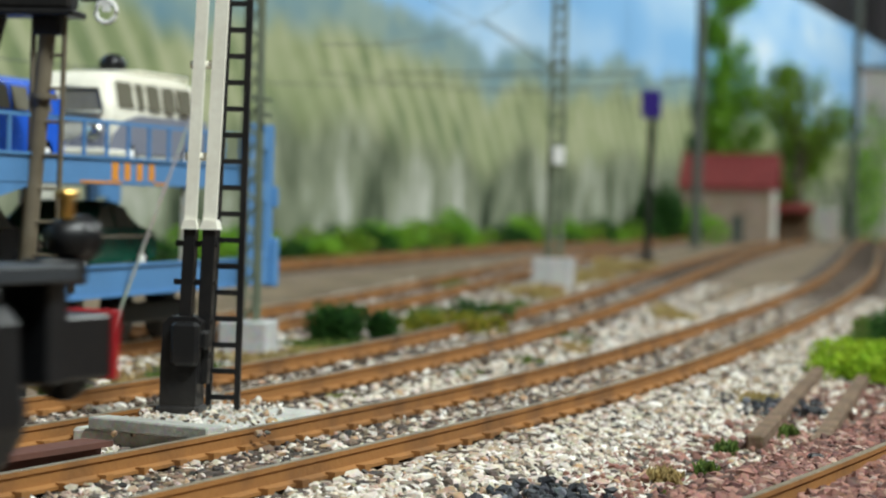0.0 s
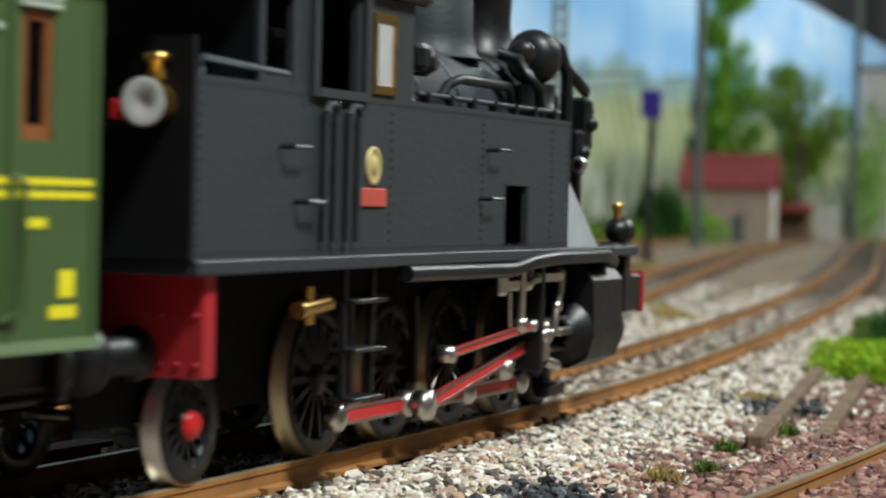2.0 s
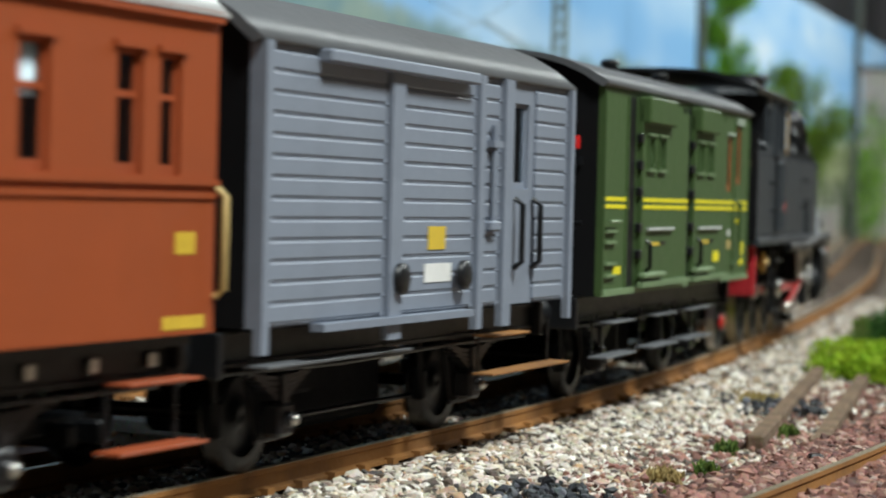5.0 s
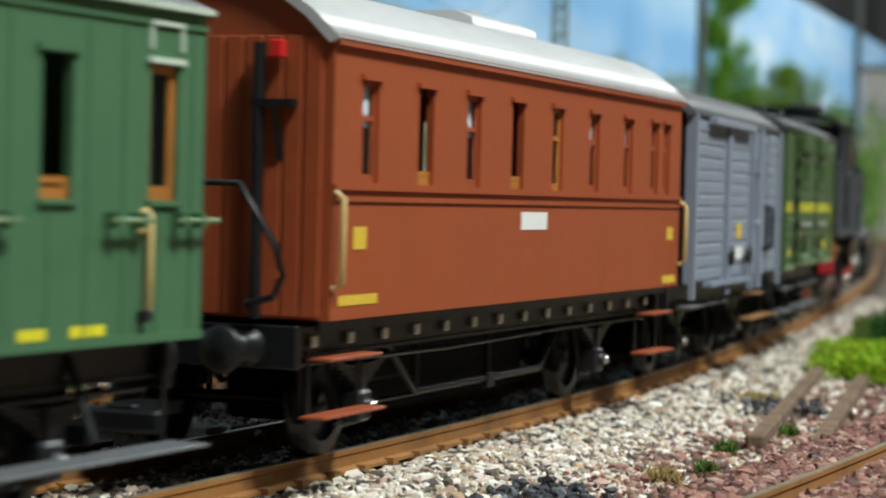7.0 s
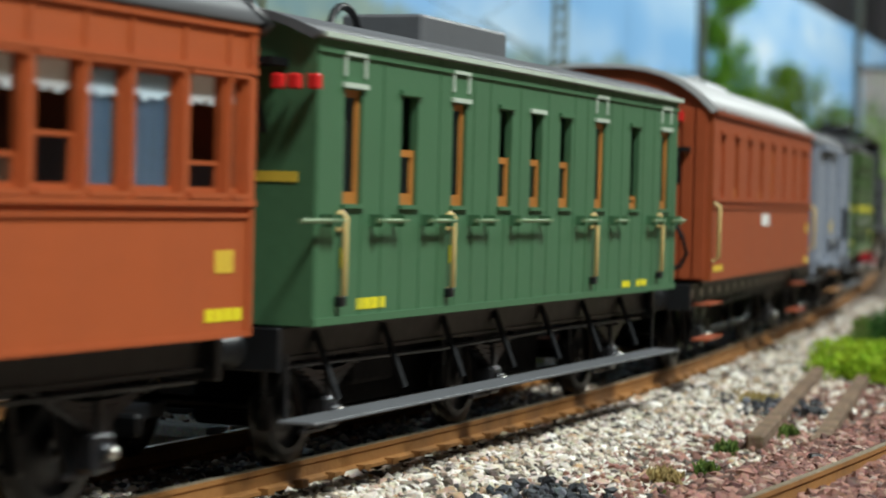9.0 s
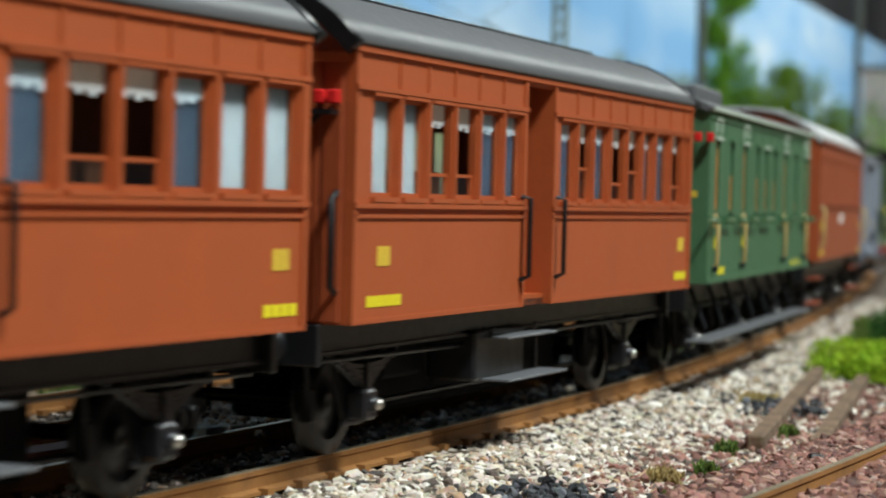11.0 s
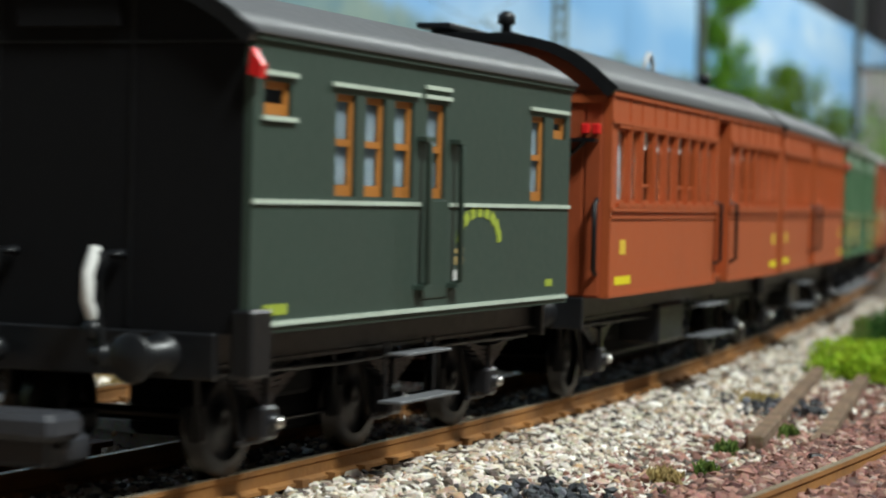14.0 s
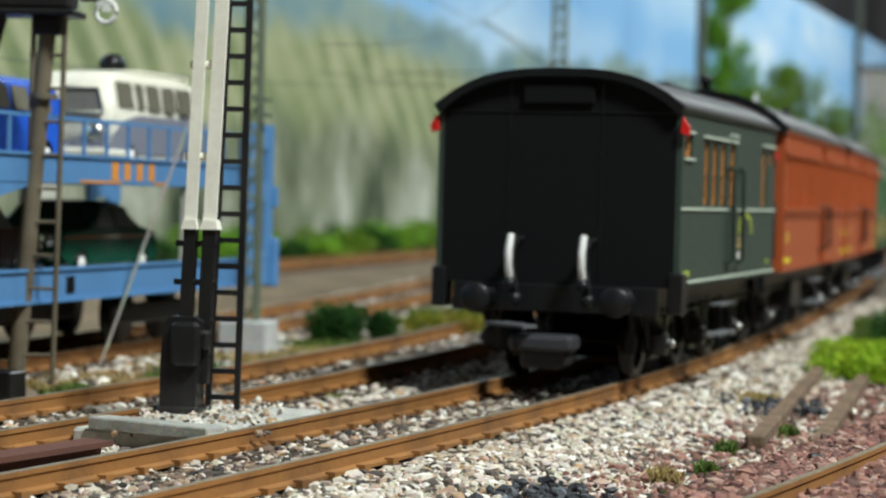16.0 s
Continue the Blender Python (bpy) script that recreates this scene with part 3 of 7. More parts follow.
def build_brown_coach():
    L = 10.04
    v = vehicle("passenger_coach", "red-brown two-axle coach with silver roof and slim windows", "railway coach", 105.50, L)
    h = L / 2
    wins = [(a + 0.2, b + 0.2) for a, b in ((0.36, 0.68), (1.54, 1.88), (2.69, 3.03), (3.87, 4.21), (5.07, 5.39), (6.29, 6.61), (7.52, 7.84), (8.58, 8.88), (9.10, 9.36))]
    wl = [(a, b, 2.33, 3.15) for a, b in wins]
    body(v, L, 1.25, 3.45, 4.02, BROWN, DARK_RED, ROOF_SILVER, wl)
    for i, (a, b, c, d) in enumerate(wl):
        opened = i in (1, 3, 4, 7)
        sash(v, a - h, b - h, c, d, WOOD_FRAME if i in (1, 3, 4) else DARK_RED, split=2.45 if i in (1, 3) else 2.85, open_top=i in (1, 3), pane=True)
        strip(v, "window_head", a - h - 0.05, b - h + 0.05, d, d + 0.045, BROWN, 0.03)
        if not opened and i != 8:
            part("curtain", Geo().box(a - h + 0.05, a - h + 0.25, -HALF + 0.075, -HALF + 0.085, c + 0.45, d), CURTAIN, v)
    for z0, z1, p in ((2.27, 2.31, 0.03), (2.18, 2.22, 0.02)):
        strip(v, "belt_moulding", -h, h, z0, z1, BROWN, p)
    strip(v, "cornice", -h, h, 3.39, 3.47, DARK_RED, 0.045)
    # roof ventilator
    part("roof_ventilator", Geo().prism([(-0.45, 3.9), (0.45, 3.9), (0.40, 4.12), (0.2, 4.2), (-0.2, 4.2), (-0.40, 4.12)], 0.9, 2.9, "x", True).tube([(1.9, 0, 4.2), (1.9, 0, 4.27)], 0.12, 10), ROOF_SILVER, v)
    plate_bars(v, 4.38 - h, 5.30 - h, 1.94, 2.11, WHITE, 1, "destination_board", "blank white board")
    plate_bars(v, 0.42 - h, 0.68 - h, 1.80, 1.98, YELLOW_DULL, 3)
    plate_bars(v, 0.16 - h, 0.93 - h, 1.36, 1.44, YELLOW_DULL, 6)
    plate_bars(v, 9.52 - h, 9.78 - h, 1.80, 1.95, YELLOW_DULL, 3)
    plate_bars(v, 9.38 - h, 9.92 - h, 1.29, 1.38, YELLOW_DULL, 5)
    for x in (-h + 0.02, h - 0.02):
        rail_bar(v, [(x, -HALF - 0.02, 1.5), (x, -HALF - 0.09, 1.55), (x, -HALF - 0.09, 2.2), (x, -HALF - 0.02, 2.25)], 0.028, CREAM)
    # planked rear end with a railing, brake pipe and brackets
    end_planks(v, -h, -1, 17, 1.27, 3.46)
    rail_bar(v, [(-h - 0.1, -0.95, 1.25), (-h - 0.12, -0.95, 3.4)], 0.05, BLACK, "end_post")
    rail_bar(v, [(-h - 0.3, 0.6, 2.32), (-h - 0.3, -0.9, 2.3), (-h - 0.3, -1.22, 1.82), (-h - 0.3, -1.28, 1.6), (-h - 0.3, -1.2, 1.43), (-h - 0.3, -0.97, 1.37)], 0.03, BLACK, "end_railing")
    tail_lamp(v, -h - 0.02, -1.1, 3.35, -1)
    part("end_bracket", Geo().box(-h - 0.16, -h - 0.02, -1.25, -0.9, 2.9, 2.96).tube([(-h - 0.02, -1.1, 2.5), (-h - 0.15, -1.1, 2.93)], 0.03, 5), BLACK, v)
    running_gear(v, L, (-h + 1.55, h - 1.9))
    for a, b in ((0.1, 1.1), (h * 2 - 1.0, h * 2 - 0.1)):
        footboards(v, L, [(a, b)], 0.95, DARK_RED)
        footboards(v, L, [(a - 0.1, b + 0.1)], 0.5, DARK_RED)
    g = Geo()
    for sgn in (-1, 1):
        g.tube([(-2.6, sgn * 1.0, 0.93), (-1.9, sgn * 1.0, 0.45), (1.6, sgn * 1.0, 0.45), (2.3, sgn * 1.0, 0.93)], 0.035, 6)
        g.tube([(-1.9, sgn * 1.0, 0.45), (-1.9, sgn * 1.0, 0.95)], 0.04, 6).tube([(0.0, sgn * 1.0, 0.45), (0.0, sgn * 1.0, 0.95)], 0.04, 6)
        g.box(-0.1, 0.1, sgn * 0.97, sgn * 1.05, 0.36, 0.5, 0.01)
    part("truss_rod", g, BLACK, v)
    part("solebar_bolts", bolts([(x, 1.06) for x in np.arange(-h + 0.4, h - 0.2, 0.72)], 1.22, 0.05), STEEL, v)
    part("solebar_shade_panel", Geo().box(-h + 0.1, h - 0.1, -1.42, -1.38, 1.16, 1.24), BLACK, v)
    return v


def bolts(spots, y, r, side=-1):
    g = Geo()
    for x, z in spots:
        g.box(x - r, x + r, side * y, side * (y + 0.03), z - r, z + r, 0.01)
    return g


def build_green_coach():
    L = 10.16
    v = vehicle("passenger_coach", "green panelled coach with varnished wooden window frames", "railway coach", 93.42, L)
    h = L / 2
    wins = [(a + 0.1, b + 0.1) for a, b in ((0.41, 0.77), (1.57, 1.93), (2.73, 3.07), (3.93, 4.27), (4.81, 5.15), (5.70, 6.05), (6.87, 7.21), (8.15, 8.49), (9.37, 9.72))]
    wl = [(a, b, 2.16, 3.06) for a, b in wins]
    body(v, L, 1.22, 3.46, 3.72, GREEN_COACH, GREEN_COACH, ROOF_DARK, wl)
    doors = (0, 2, 6, 8)
    for i, (a, b, c, d) in enumerate(wl):
        if i in doors:
            sash(v, a - h, b - h, c, d, WOOD_FRAME, bar=0.06)
        elif i == 7:
            sash(v, a - h, b - h, c, d, WOOD_FRAME, split=2.3, open_top=True)
        else:
            sash(v, a - h, b - h, c, d, WOOD_FRAME, split=2.62, open_top=True, bar=0.06)
        strip(v, "window_head", a - h - 0.05, b - h + 0.05, d + 0.01, d + 0.05, PALE_GREEN if i % 2 == 0 else GREEN_COACH, 0.03)
        strip(v, "window_sill", a - h - 0.03, b - h + 0.03, c - 0.035, c - 0.005, GREEN_COACH, 0.03)
        if i in doors:
            rail_bar(v, [(a - h - 0.06, -HALF - 0.01, 1.42), (a - h - 0.06, -HALF - 0.06, 1.45), (a - h - 0.06, -HALF - 0.06, 2.06), (a - h - 0.06, -HALF - 0.01, 2.1)], 0.026, CREAM, "door_handle")
            part("door_plate", Geo().box(a - h - 0.12, a - h, -HALF - 0.03, -HALF, 1.94, 2.1, 0.01), CREAM, v)
            part("door_catch", Geo().box(a - h - 0.12, a - h - 0.02, -HALF - 0.07, -HALF, 1.36, 1.44, 0.01), BLACK, v)
            g = Geo().box(a - h - 0.03, a - h, -HALF - 0.02, -HALF, d + 0.1, d + 0.26).box(b - h, b - h + 0.03, -HALF - 0.02, -HALF, d + 0.1, d + 0.26).box(a - h - 0.03, b - h + 0.03, -HALF - 0.025, -HALF, d + 0.26, d + 0.29)
            part("door_ventilator", g, PALE_GREEN, v)
    x = 0.03
    while x < L:
        if not any(a - 0.1 < x < b + 0.1 for a, b in wins):
            strip(v, "panel_strip", x - h, x - h + 0.022, 1.24, 3.42, GREEN_COACH, 0.007)
        else:
            strip(v, "panel_strip", x - h, x - h + 0.022, 1.24, 2.1, GREEN_COACH, 0.007)
        x += 0.415
    strip(v, "cornice", -h, h, 3.32, 3.36, GREEN_COACH, 0.02)
    strip(v, "roof_edge", -h, h, 3.43, 3.47, PALE_GREEN, 0.07)
    strip(v, "bottom_rail", -h, h, 1.22, 1.28, GREEN_COACH, 0.02)
    for a, b in ((-0.45, 0.32), (1.0, 1.6), (2.1, 2.68), (3.2, 3.75), (4.3, 5.3), (6.3, 6.85), (7.45, 7.9), (8.9, 9.35), (9.7, 10.2)):
        rail_bar(v, [(a - h, -HALF - 0.1, 2.03), (b - h, -HALF - 0.1, 2.03)], 0.022, LIT_GREEN, "grab_rail")
        part("rail_bracket", Geo().box(max(a, 0.05) - h + 0.05, max(a, 0.05) - h + 0.1, -HALF - 0.12, -HALF, 1.98, 2.08).box(min(b, L - 0.1) - h - 0.1, min(b, L - 0.1) - h - 0.05, -HALF - 0.12, -HALF, 1.98, 2.08), GREEN_COACH, v)
    plate_bars(v, 0.50 - h, 0.66 - h, 1.66, 1.81, YELLOW, 1)
    plate_bars(v, 2.82 - h, 2.98 - h, 1.66, 1.81, YELLOW, 1)
    plate_bars(v, 0.83 - h, 1.42 - h, 1.32, 1.41, YELLOW, 4)
    plate_bars(v, 8.05 - h, 8.35 - h, 1.29, 1.36, YELLOW, 3)
    plate_bars(v, 8.6 - h, 9.0 - h, 1.29, 1.36, YELLOW, 3)
    part("end_marking", Geo().box(-h - 0.006, -h + 0.002, -1.4, -0.55, 2.32, 2.40).box(-h - 0.006, -h + 0.002, -0.45, 0.2, 2.32, 2.40), YELLOW_DULL, v, "small painted marking")
    part("end_step", Geo().box(-h - 0.3, -h, -1.3, -0.8, 3.2, 3.26).tube([(-h, -1.1, 2.7), (-h - 0.25, -1.1, 3.2)], 0.03, 5), BLACK, v)
    tail_lamp(v, -h - 0.05, -1.28, 3.08, -1, w=0.045)
    tail_lamp(v, -h - 0.05, -1.42, 3.08, -1, w=0.045)
    tail_lamp(v, -h - 0.02, -1.57, 3.08, -1, w=0.045)
    part("roof_box", Geo().box(-0.6, 1.8, -0.55, 0.3, 3.6, 4.0, 0.03), ROOF_DARK, v, "dark grey roof box")
    rail_bar(v, [(-1.2 + 0.35 * math.cos(t), 0, 3.72 + 0.3 * math.sin(t)) for t in np.linspace(0, math.pi, 9)], 0.04, BLACK, "roof_loop")
    running_gear(v, L, (-h + 1.2, 0, h - 1.2))
    footboards(v, L, [(-0.1, L)], 0.50, ROOF_DARK, y=1.48, w=0.32)
    for k in range(7):
        x = -h + 0.8 + k * 1.38
        part("hanger", Geo().tube([(x, -1.2, 1.15), (x, -1.42, 0.6)], 0.03, 5), BLACK, v)
    return v


def build_orange_coach(rear, flip, L):
    v = vehicle("passenger_coach", "orange-brown coach with panelled sides and recessed entrance door", "railway coach", rear, L)
    h = L / 2
    wins = [(0.10, 0.44), (0.69, 1.00), (1.28, 1.70), (1.88, 2.22), (2.47, 2.80), (3.07, 3.45), (3.68, 4.06), (4.25, 4.57), (4.84, 5.16), (6.46, 6.80), (7.08, 7.48), (7.70, 8.10), (8.32, 8.68), (8.97, 9.31), (9.60, 9.95)]
    opened = (2, 5, 6, 10, 11)
    white = (0, 1, 13, 14)
    ry = (5.43, 6.26)
    if flip:
        wins = [(10.1 - b, 10.1 - a) for a, b in wins[::-1]]
        ry = (10.1 - ry[1], 10.1 - ry[0])
        opened = (2, 3, 7, 9, 10, 13)
        white = (0, 1)
    wins = [(a + 0.25, b + 0.25) for a, b in wins]
    ry = (ry[0] + 0.25, ry[1] + 0.25)
    # broad lights, with a slim post left between neighbours
    wide = []
    for i, (a, b) in enumerate(wins):
        nxt = wins[i + 1][0] if i + 1 < len(wins) else L - 0.02
        if a < ry[0] < nxt:
            nxt = ry[0] - 0.0
        wide.append((a - 0.02, min(b + 0.11, nxt - 0.13)))
    wins = wide
    wl = [(a, b, 2.21, 3.03) for a, b in wins]
    body(v, L, 1.2, 3.45, 4.0, ORANGE, DARK_RED, ROOF_DARK, wl + [(ry[0], ry[1], 1.2, 3.33)])
    for i, (a, b, c, d) in enumerate(wl):
        op = i in opened
        split = 2.58 if flip and i in (7, 10) else 2.44
        sash(v, a - h, b - h, c, d, ORANGE, split=split if op else None, open_top=op, bar=0.03, inset=0.045)
        strip(v, "window_sill", a - h - 0.02, b - h + 0.02, c - 0.03, c + 0.01, ORANGE, 0.035)
        strip(v, "window_hood", a - h - 0.03, b - h + 0.03, d + 0.005, d + 0.03, ORANGE, 0.03)
        cx0, cx1 = a - h + 0.02, b - h - 0.02

        def folds(z0, z1, y, n=8):
            pts = [(cx0 + (cx1 - cx0) * k / n, y + 0.012 * (k % 2)) for k in range(n + 1)]
            return Geo().prism(pts + [(x, q + 0.008) for x, q in pts[::-1]], z0, z1, "z")
        if op or i not in white:
            # lace pelmet with a stepped lower edge
            g = folds(2.88, d, -HALF + 0.066)
            for k in range(6):
                x = cx0 + (cx1 - cx0) * (k + 0.1) / 6
                g.box(x, x + (cx1 - cx0) * 0.13, -HALF + 0.068, -HALF + 0.078, 2.88 - (0.05, 0.02, 0.06, 0.03, 0.045, 0.015)[(k + i) % 6], 2.89)
            part("lace_pelmet", g, CURTAIN, v, "white lace pelmet")
        if not op:
            # outside white, the folded sheet carries the blue-grey glass reflection as colour
            part("curtain", folds(2.24, d, -HALF + 0.088), BLIND if i in white else PANE_SHEEN, v, "pale window blind" if i in white else "dim blue-grey sheet coloured as glass reflection")
        else:
            part("seat_back", Geo().box(a - h - 0.05, b - h + 0.02, -HALF + 0.35, -HALF + 0.42, 1.9, 2.46, 0.02), SEAT_WOOD, v, "wooden seat back")
    # belt, sill band and the row of panels over the windows
    spans = [(0, ry[0]), (ry[1], L)]
    for a, b in spans:
        for z0, z1, p in ((2.13, 2.17, 0.035), (2.05, 2.08, 0.02), (3.07, 3.11, 0.035), (1.2, 1.24, 0.012)):
            strip(v, "moulding", a - h, b - h, z0, z1, ORANGE, p)
        for i, (wa, wb) in enumerate(wins):
            if a <= wa < b:
                strip(v, "pilaster", wb + 0.04 - h, wb + 0.09 - h, 2.17, 3.07, ORANGE, 0.024)
                strip(v, "panel_strip", wb + 0.05 - h, wb + 0.08 - h, 3.11, 3.37, ORANGE, 0.014)
        strip(v, "corner_post", (a if a == 0 else a) - h, (a if a == 0 else a) - h + 0.06, 1.2, 3.4, ORANGE, 0.02)
        strip(v, "corner_post", b - h - 0.06, b - h, 1.2, 3.4, ORANGE, 0.02)
    strip(v, "cornice", -h, h, 3.37, 3.42, ORANGE, 0.03)
    # recessed entrance
    part("entrance_door", Geo().box(ry[0] - h, ry[1] - h, -HALF + 0.55, -HALF + 0.6, 1.2, 3.4), ORANGE, v)
    g = Geo().box(ry[0] - h - 0.03, ry[0] - h, -HALF + 0.07, -HALF + 0.55, 1.2, 3.4).box(ry[1] - h, ry[1] - h + 0.03, -HALF + 0.07, -HALF + 0.55, 1.2, 3.4)
    g.box(ry[0] - h, ry[1] - h, -HALF + 0.07, -HALF + 0.55, 1.2, 1.3)
    part("entrance_recess", g, ORANGE, v, "recessed entrance")
    part("door", Geo().box(ry[0] - h + 0.1, ry[1] - h - 0.1, -HALF + 0.52, -HALF + 0.55, 1.32, 3.2, 0.01), ORANGE, v)
    for x in (ry[0] - 0.1, ry[1] + 0.12):
        rail_bar(v, [(x - h, -HALF - 0.01, 2.26), (x - h, -HALF - 0.1, 2.24), (x - h, -HALF - 0.1, 1.5), (x - h, -HALF - 0.01, 1.46)], 0.026, BLACK)
    for x0, x1 in ((0.52, 0.79), (L - 0.5, L - 0.24)):
        plate_bars(v, x0 - h, x1 - h, 1.66, 1.82, YELLOW_DULL, 3)
    plate_bars(v, 0.32 - h, 1.05 - h, 1.33, 1.42, YELLOW, 6)
    plate_bars(v, L - 0.62 - h, L - 0.1 - h, 1.32, 1.41, YELLOW, 4)
    # planked ends with rails, lamps
    for ex in (-1, 1):
        end_planks(v, ex * h, ex, 15, 1.22, 3.4)
        part("end_beam", Geo().box(ex * h, ex * (h + 0.06), -HALF + 0.05, HALF - 0.05, 3.28, 3.36), ORANGE, v)
        rail_bar(v, [(ex * (h + 0.02), -1.42, 1.45), (ex * (h + 0.12), -1.42, 1.5), (ex * (h + 0.12), -1.42, 2.2), (ex * (h + 0.02), -1.42, 2.25)], 0.03, BLACK)
        part("roof_rim", Geo().prism(arc_roof(h, 3.44, 4.02, HALF, over=0.09, thick=0.1), ex * (h + 0.02), ex * (h + 0.12), "x", True), BLACK, v)
    tail_lamp(v, -h - 0.04, -1.30, 3.0, -1, w=0.043)
    tail_lamp(v, -h - 0.04, -1.42, 3.0, -1, w=0.043)
    part("lamp_bracket", Geo().box(-h - 0.18, -h, -1.42, -0.9, 2.86, 2.9).tube([(-h, -0.7, 2.35), (-h - 0.12, -1.3, 2.87)], 0.025, 5), BLACK, v)
    part("roof_walkway", Geo().box(-h + 0.3, h - 0.3, -0.35, -0.1, 4.03, 4.06, 0.006).box(-h + 0.3, h - 0.3, 0.1, 0.35, 4.03, 4.06, 0.006), BLACK, v)
    for x in (-3.4, -1.3, 0.8, 2.9):
        part("roof_ventilator", Geo().lathe([(0, 0.1), (0.06, 0.09), (0.06, 0.17), (0.1, 0.15), (0.13, 0.0001)], (x, 0.0, 3.97), (0, 0, 1), 12), BLACK, v)
    part("stove_pipe", Geo().lathe([(0, 0.06), (0.2, 0.06), (0.2, 0.1), (0.3, 0.1), (0.34, 0.05), (0.35, 0.0001)], (-h + 0.5, -0.2, 3.96), (0, 0, 1), 12), BLACK, v, "short black stove pipe")
    if not flip:
        part("roof_board", Geo().box(-h + 0.2, -h + 5.0, 0.35, 0.75, 4.10, 4.16, 0.012).box(-h + 0.6, -h + 0.7, 0.4, 0.7, 3.85, 4.1).box(-h + 4.2, -h + 4.5, 0.35, 0.75, 3.85, 4.24, 0.02), BLACK, v, "black board along the roof")
        rail_bar(v, [(3.0 + 0.28 * math.cos(t), 0, 4.0 + 0.38 * math.sin(t)) for t in np.linspace(-0.2, math.pi + 0.2, 11)], 0.035, ROOF_SILVER, "roof_loop")
    running_gear(v, L, (-h + 1.3, h - 1.3))
    part("battery_box", Geo().box(-1.6, -0.2, -1.3, -0.8, 0.5, 0.98, 0.03), BLACK, v)
    mid = (ry[0] + ry[1]) / 2
    footboards(v, L, [(mid - 0.7, mid + 0.75)], 0.92, ROOF_DARK)
    footboards(v, L, [(mid - 0.8, mid + 0.95)], 0.52, ROOF_DARK, w=0.32)
    for x in (-h + 1.3, h - 1.3):
        for sg in (-1, 1):
            part("spring_hanger", Geo().tube([(x - 0.8, sg * 1.1, 0.95), (x - 0.1, sg * 1.1, 0.62), (x + 0.8, sg * 1.1, 0.95)], 0.03, 5), BLACK, v)
    return v


def build_tail_van():
    L = 6.95
    v = vehicle("brake_van", "dark grey-green tail van with arched roof and black end", "railway van", 63.02, L)
    h = L / 2
    wins = [(1.40, 1.78, 2.22, 3.02), (1.95, 2.35, 2.22, 3.02), (2.54, 2.94, 2.22, 3.02), (3.23, 3.64, 2.22, 3.03), (5.82, 6.2, 2.22, 3.04), (6.44, 6.82, 2.84, 3.05), (0.17, 0.62, 2.80, 3.05)]
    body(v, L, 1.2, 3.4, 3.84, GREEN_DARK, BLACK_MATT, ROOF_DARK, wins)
    for i, (a, b, c, d) in enumerate(wins):
        sash(v, a - h, b - h, c, d, WOOD_FRAME, split=2.64 if i < 5 else None, bar=0.055)
        if i < 5:
            g = Geo()
            pts = [(a - h + 0.02 + (b - a - 0.04) * k / 8, -HALF + 0.075 + 0.02 * (k % 2)) for k in range(9)]
            part("curtain", g.prism(pts + [(x, y + 0.008) for x, y in pts[::-1]], c, d, "z"), CURTAIN_PALE, v, "pale striped curtain")
    for a, b, z in ((1.3, 3.02, 3.07), (3.15, 3.72, 3.07), (3.15, 3.72, 3.15), (5.75, 6.85, 3.09), (0.12, 0.68, 3.09), (0.12, 0.68, 2.76)):
        strip(v, "drip_strip", a - h, b - h, z, z + 0.035, PALE_GREEN, 0.03)
    strip(v, "belt_line", -h, 3.1 - h, 2.15, 2.185, PALE_GREEN, 0.02)
    strip(v, "belt_line", 3.75 - h, h, 2.15, 2.185, PALE_GREEN, 0.02)
    strip(v, "bottom_line", -h, h - 0.05, 1.25, 1.285, PALE_GREEN, 0.025)
    strip(v, "cornice", -h, h, 3.34, 3.4, GREEN_DARK, 0.03)
    part("door", Geo().box(3.15 - h, 3.72 - h, -HALF - 0.012, -HALF, 1.36, 2.2, 0.004), GREEN_DARK, v)
    for x in (3.08, 3.82):
        rail_bar(v, [(x - h, -HALF - 0.01, 2.72), (x - h, -HALF - 0.09, 2.68), (x - h, -HALF - 0.09, 1.5), (x - h, -HALF - 0.01, 1.46)], 0.03, GREEN_DARK)
        for z in (2.72, 1.46):
            part("rail_bracket", Geo().box(x - h - 0.08, x - h + 0.12, -HALF - 0.1, -HALF, z - 0.02, z + 0.02), GREEN_DARK, v)
    # painted arch of pale green letters, kept as short bars
    for k in range(9):
        t = math.pi * (0.95 - 0.9 * k / 8)
        cx, cz = 4.5 - h + 0.5 * math.cos(t), 1.84 + 0.27 * math.sin(t)
        part("arch_marking", Geo().box(-0.055, 0.055, -0.004, 0.004, -0.05, 0.05), OLIVE_MARK, v, "", Matrix.Translation((cx * S, (-HALF - 0.002) * S, cz * S)) @ pose(0, 0, 0, 0, 90 - math.degrees(t), 0))
    plate_bars(v, 3.92 - h, 4.15 - h, 1.64, 1.71, CREAM, 1)
    plate_bars(v, 3.92 - h, 4.15 - h, 1.74, 1.78, CREAM, 1)
    plate_bars(v, 3.9 - h, 4.12 - h, 1.5, 1.59, WHITE, 1, "notice", "small white notice")
    plate_bars(v, 6.3 - h, 6.52 - h, 1.38, 1.45, OLIVE_MARK, 2)
    plate_bars(v, 0.22 - h, 0.62 - h, 1.33, 1.41, OLIVE_MARK, 4)
    # the black rear end: seams, hood rim, handrails, lamps
    for y in (-0.55, 0.62):
        part("end_seam", Geo().box(-h - 0.01, -h, y - 0.012, y + 0.012, 1.22, 3.68), BLACK, v)
    part("end_seam", Geo().box(-h - 0.012, -h, -HALF, HALF, 3.31, 3.33), BLACK, v)
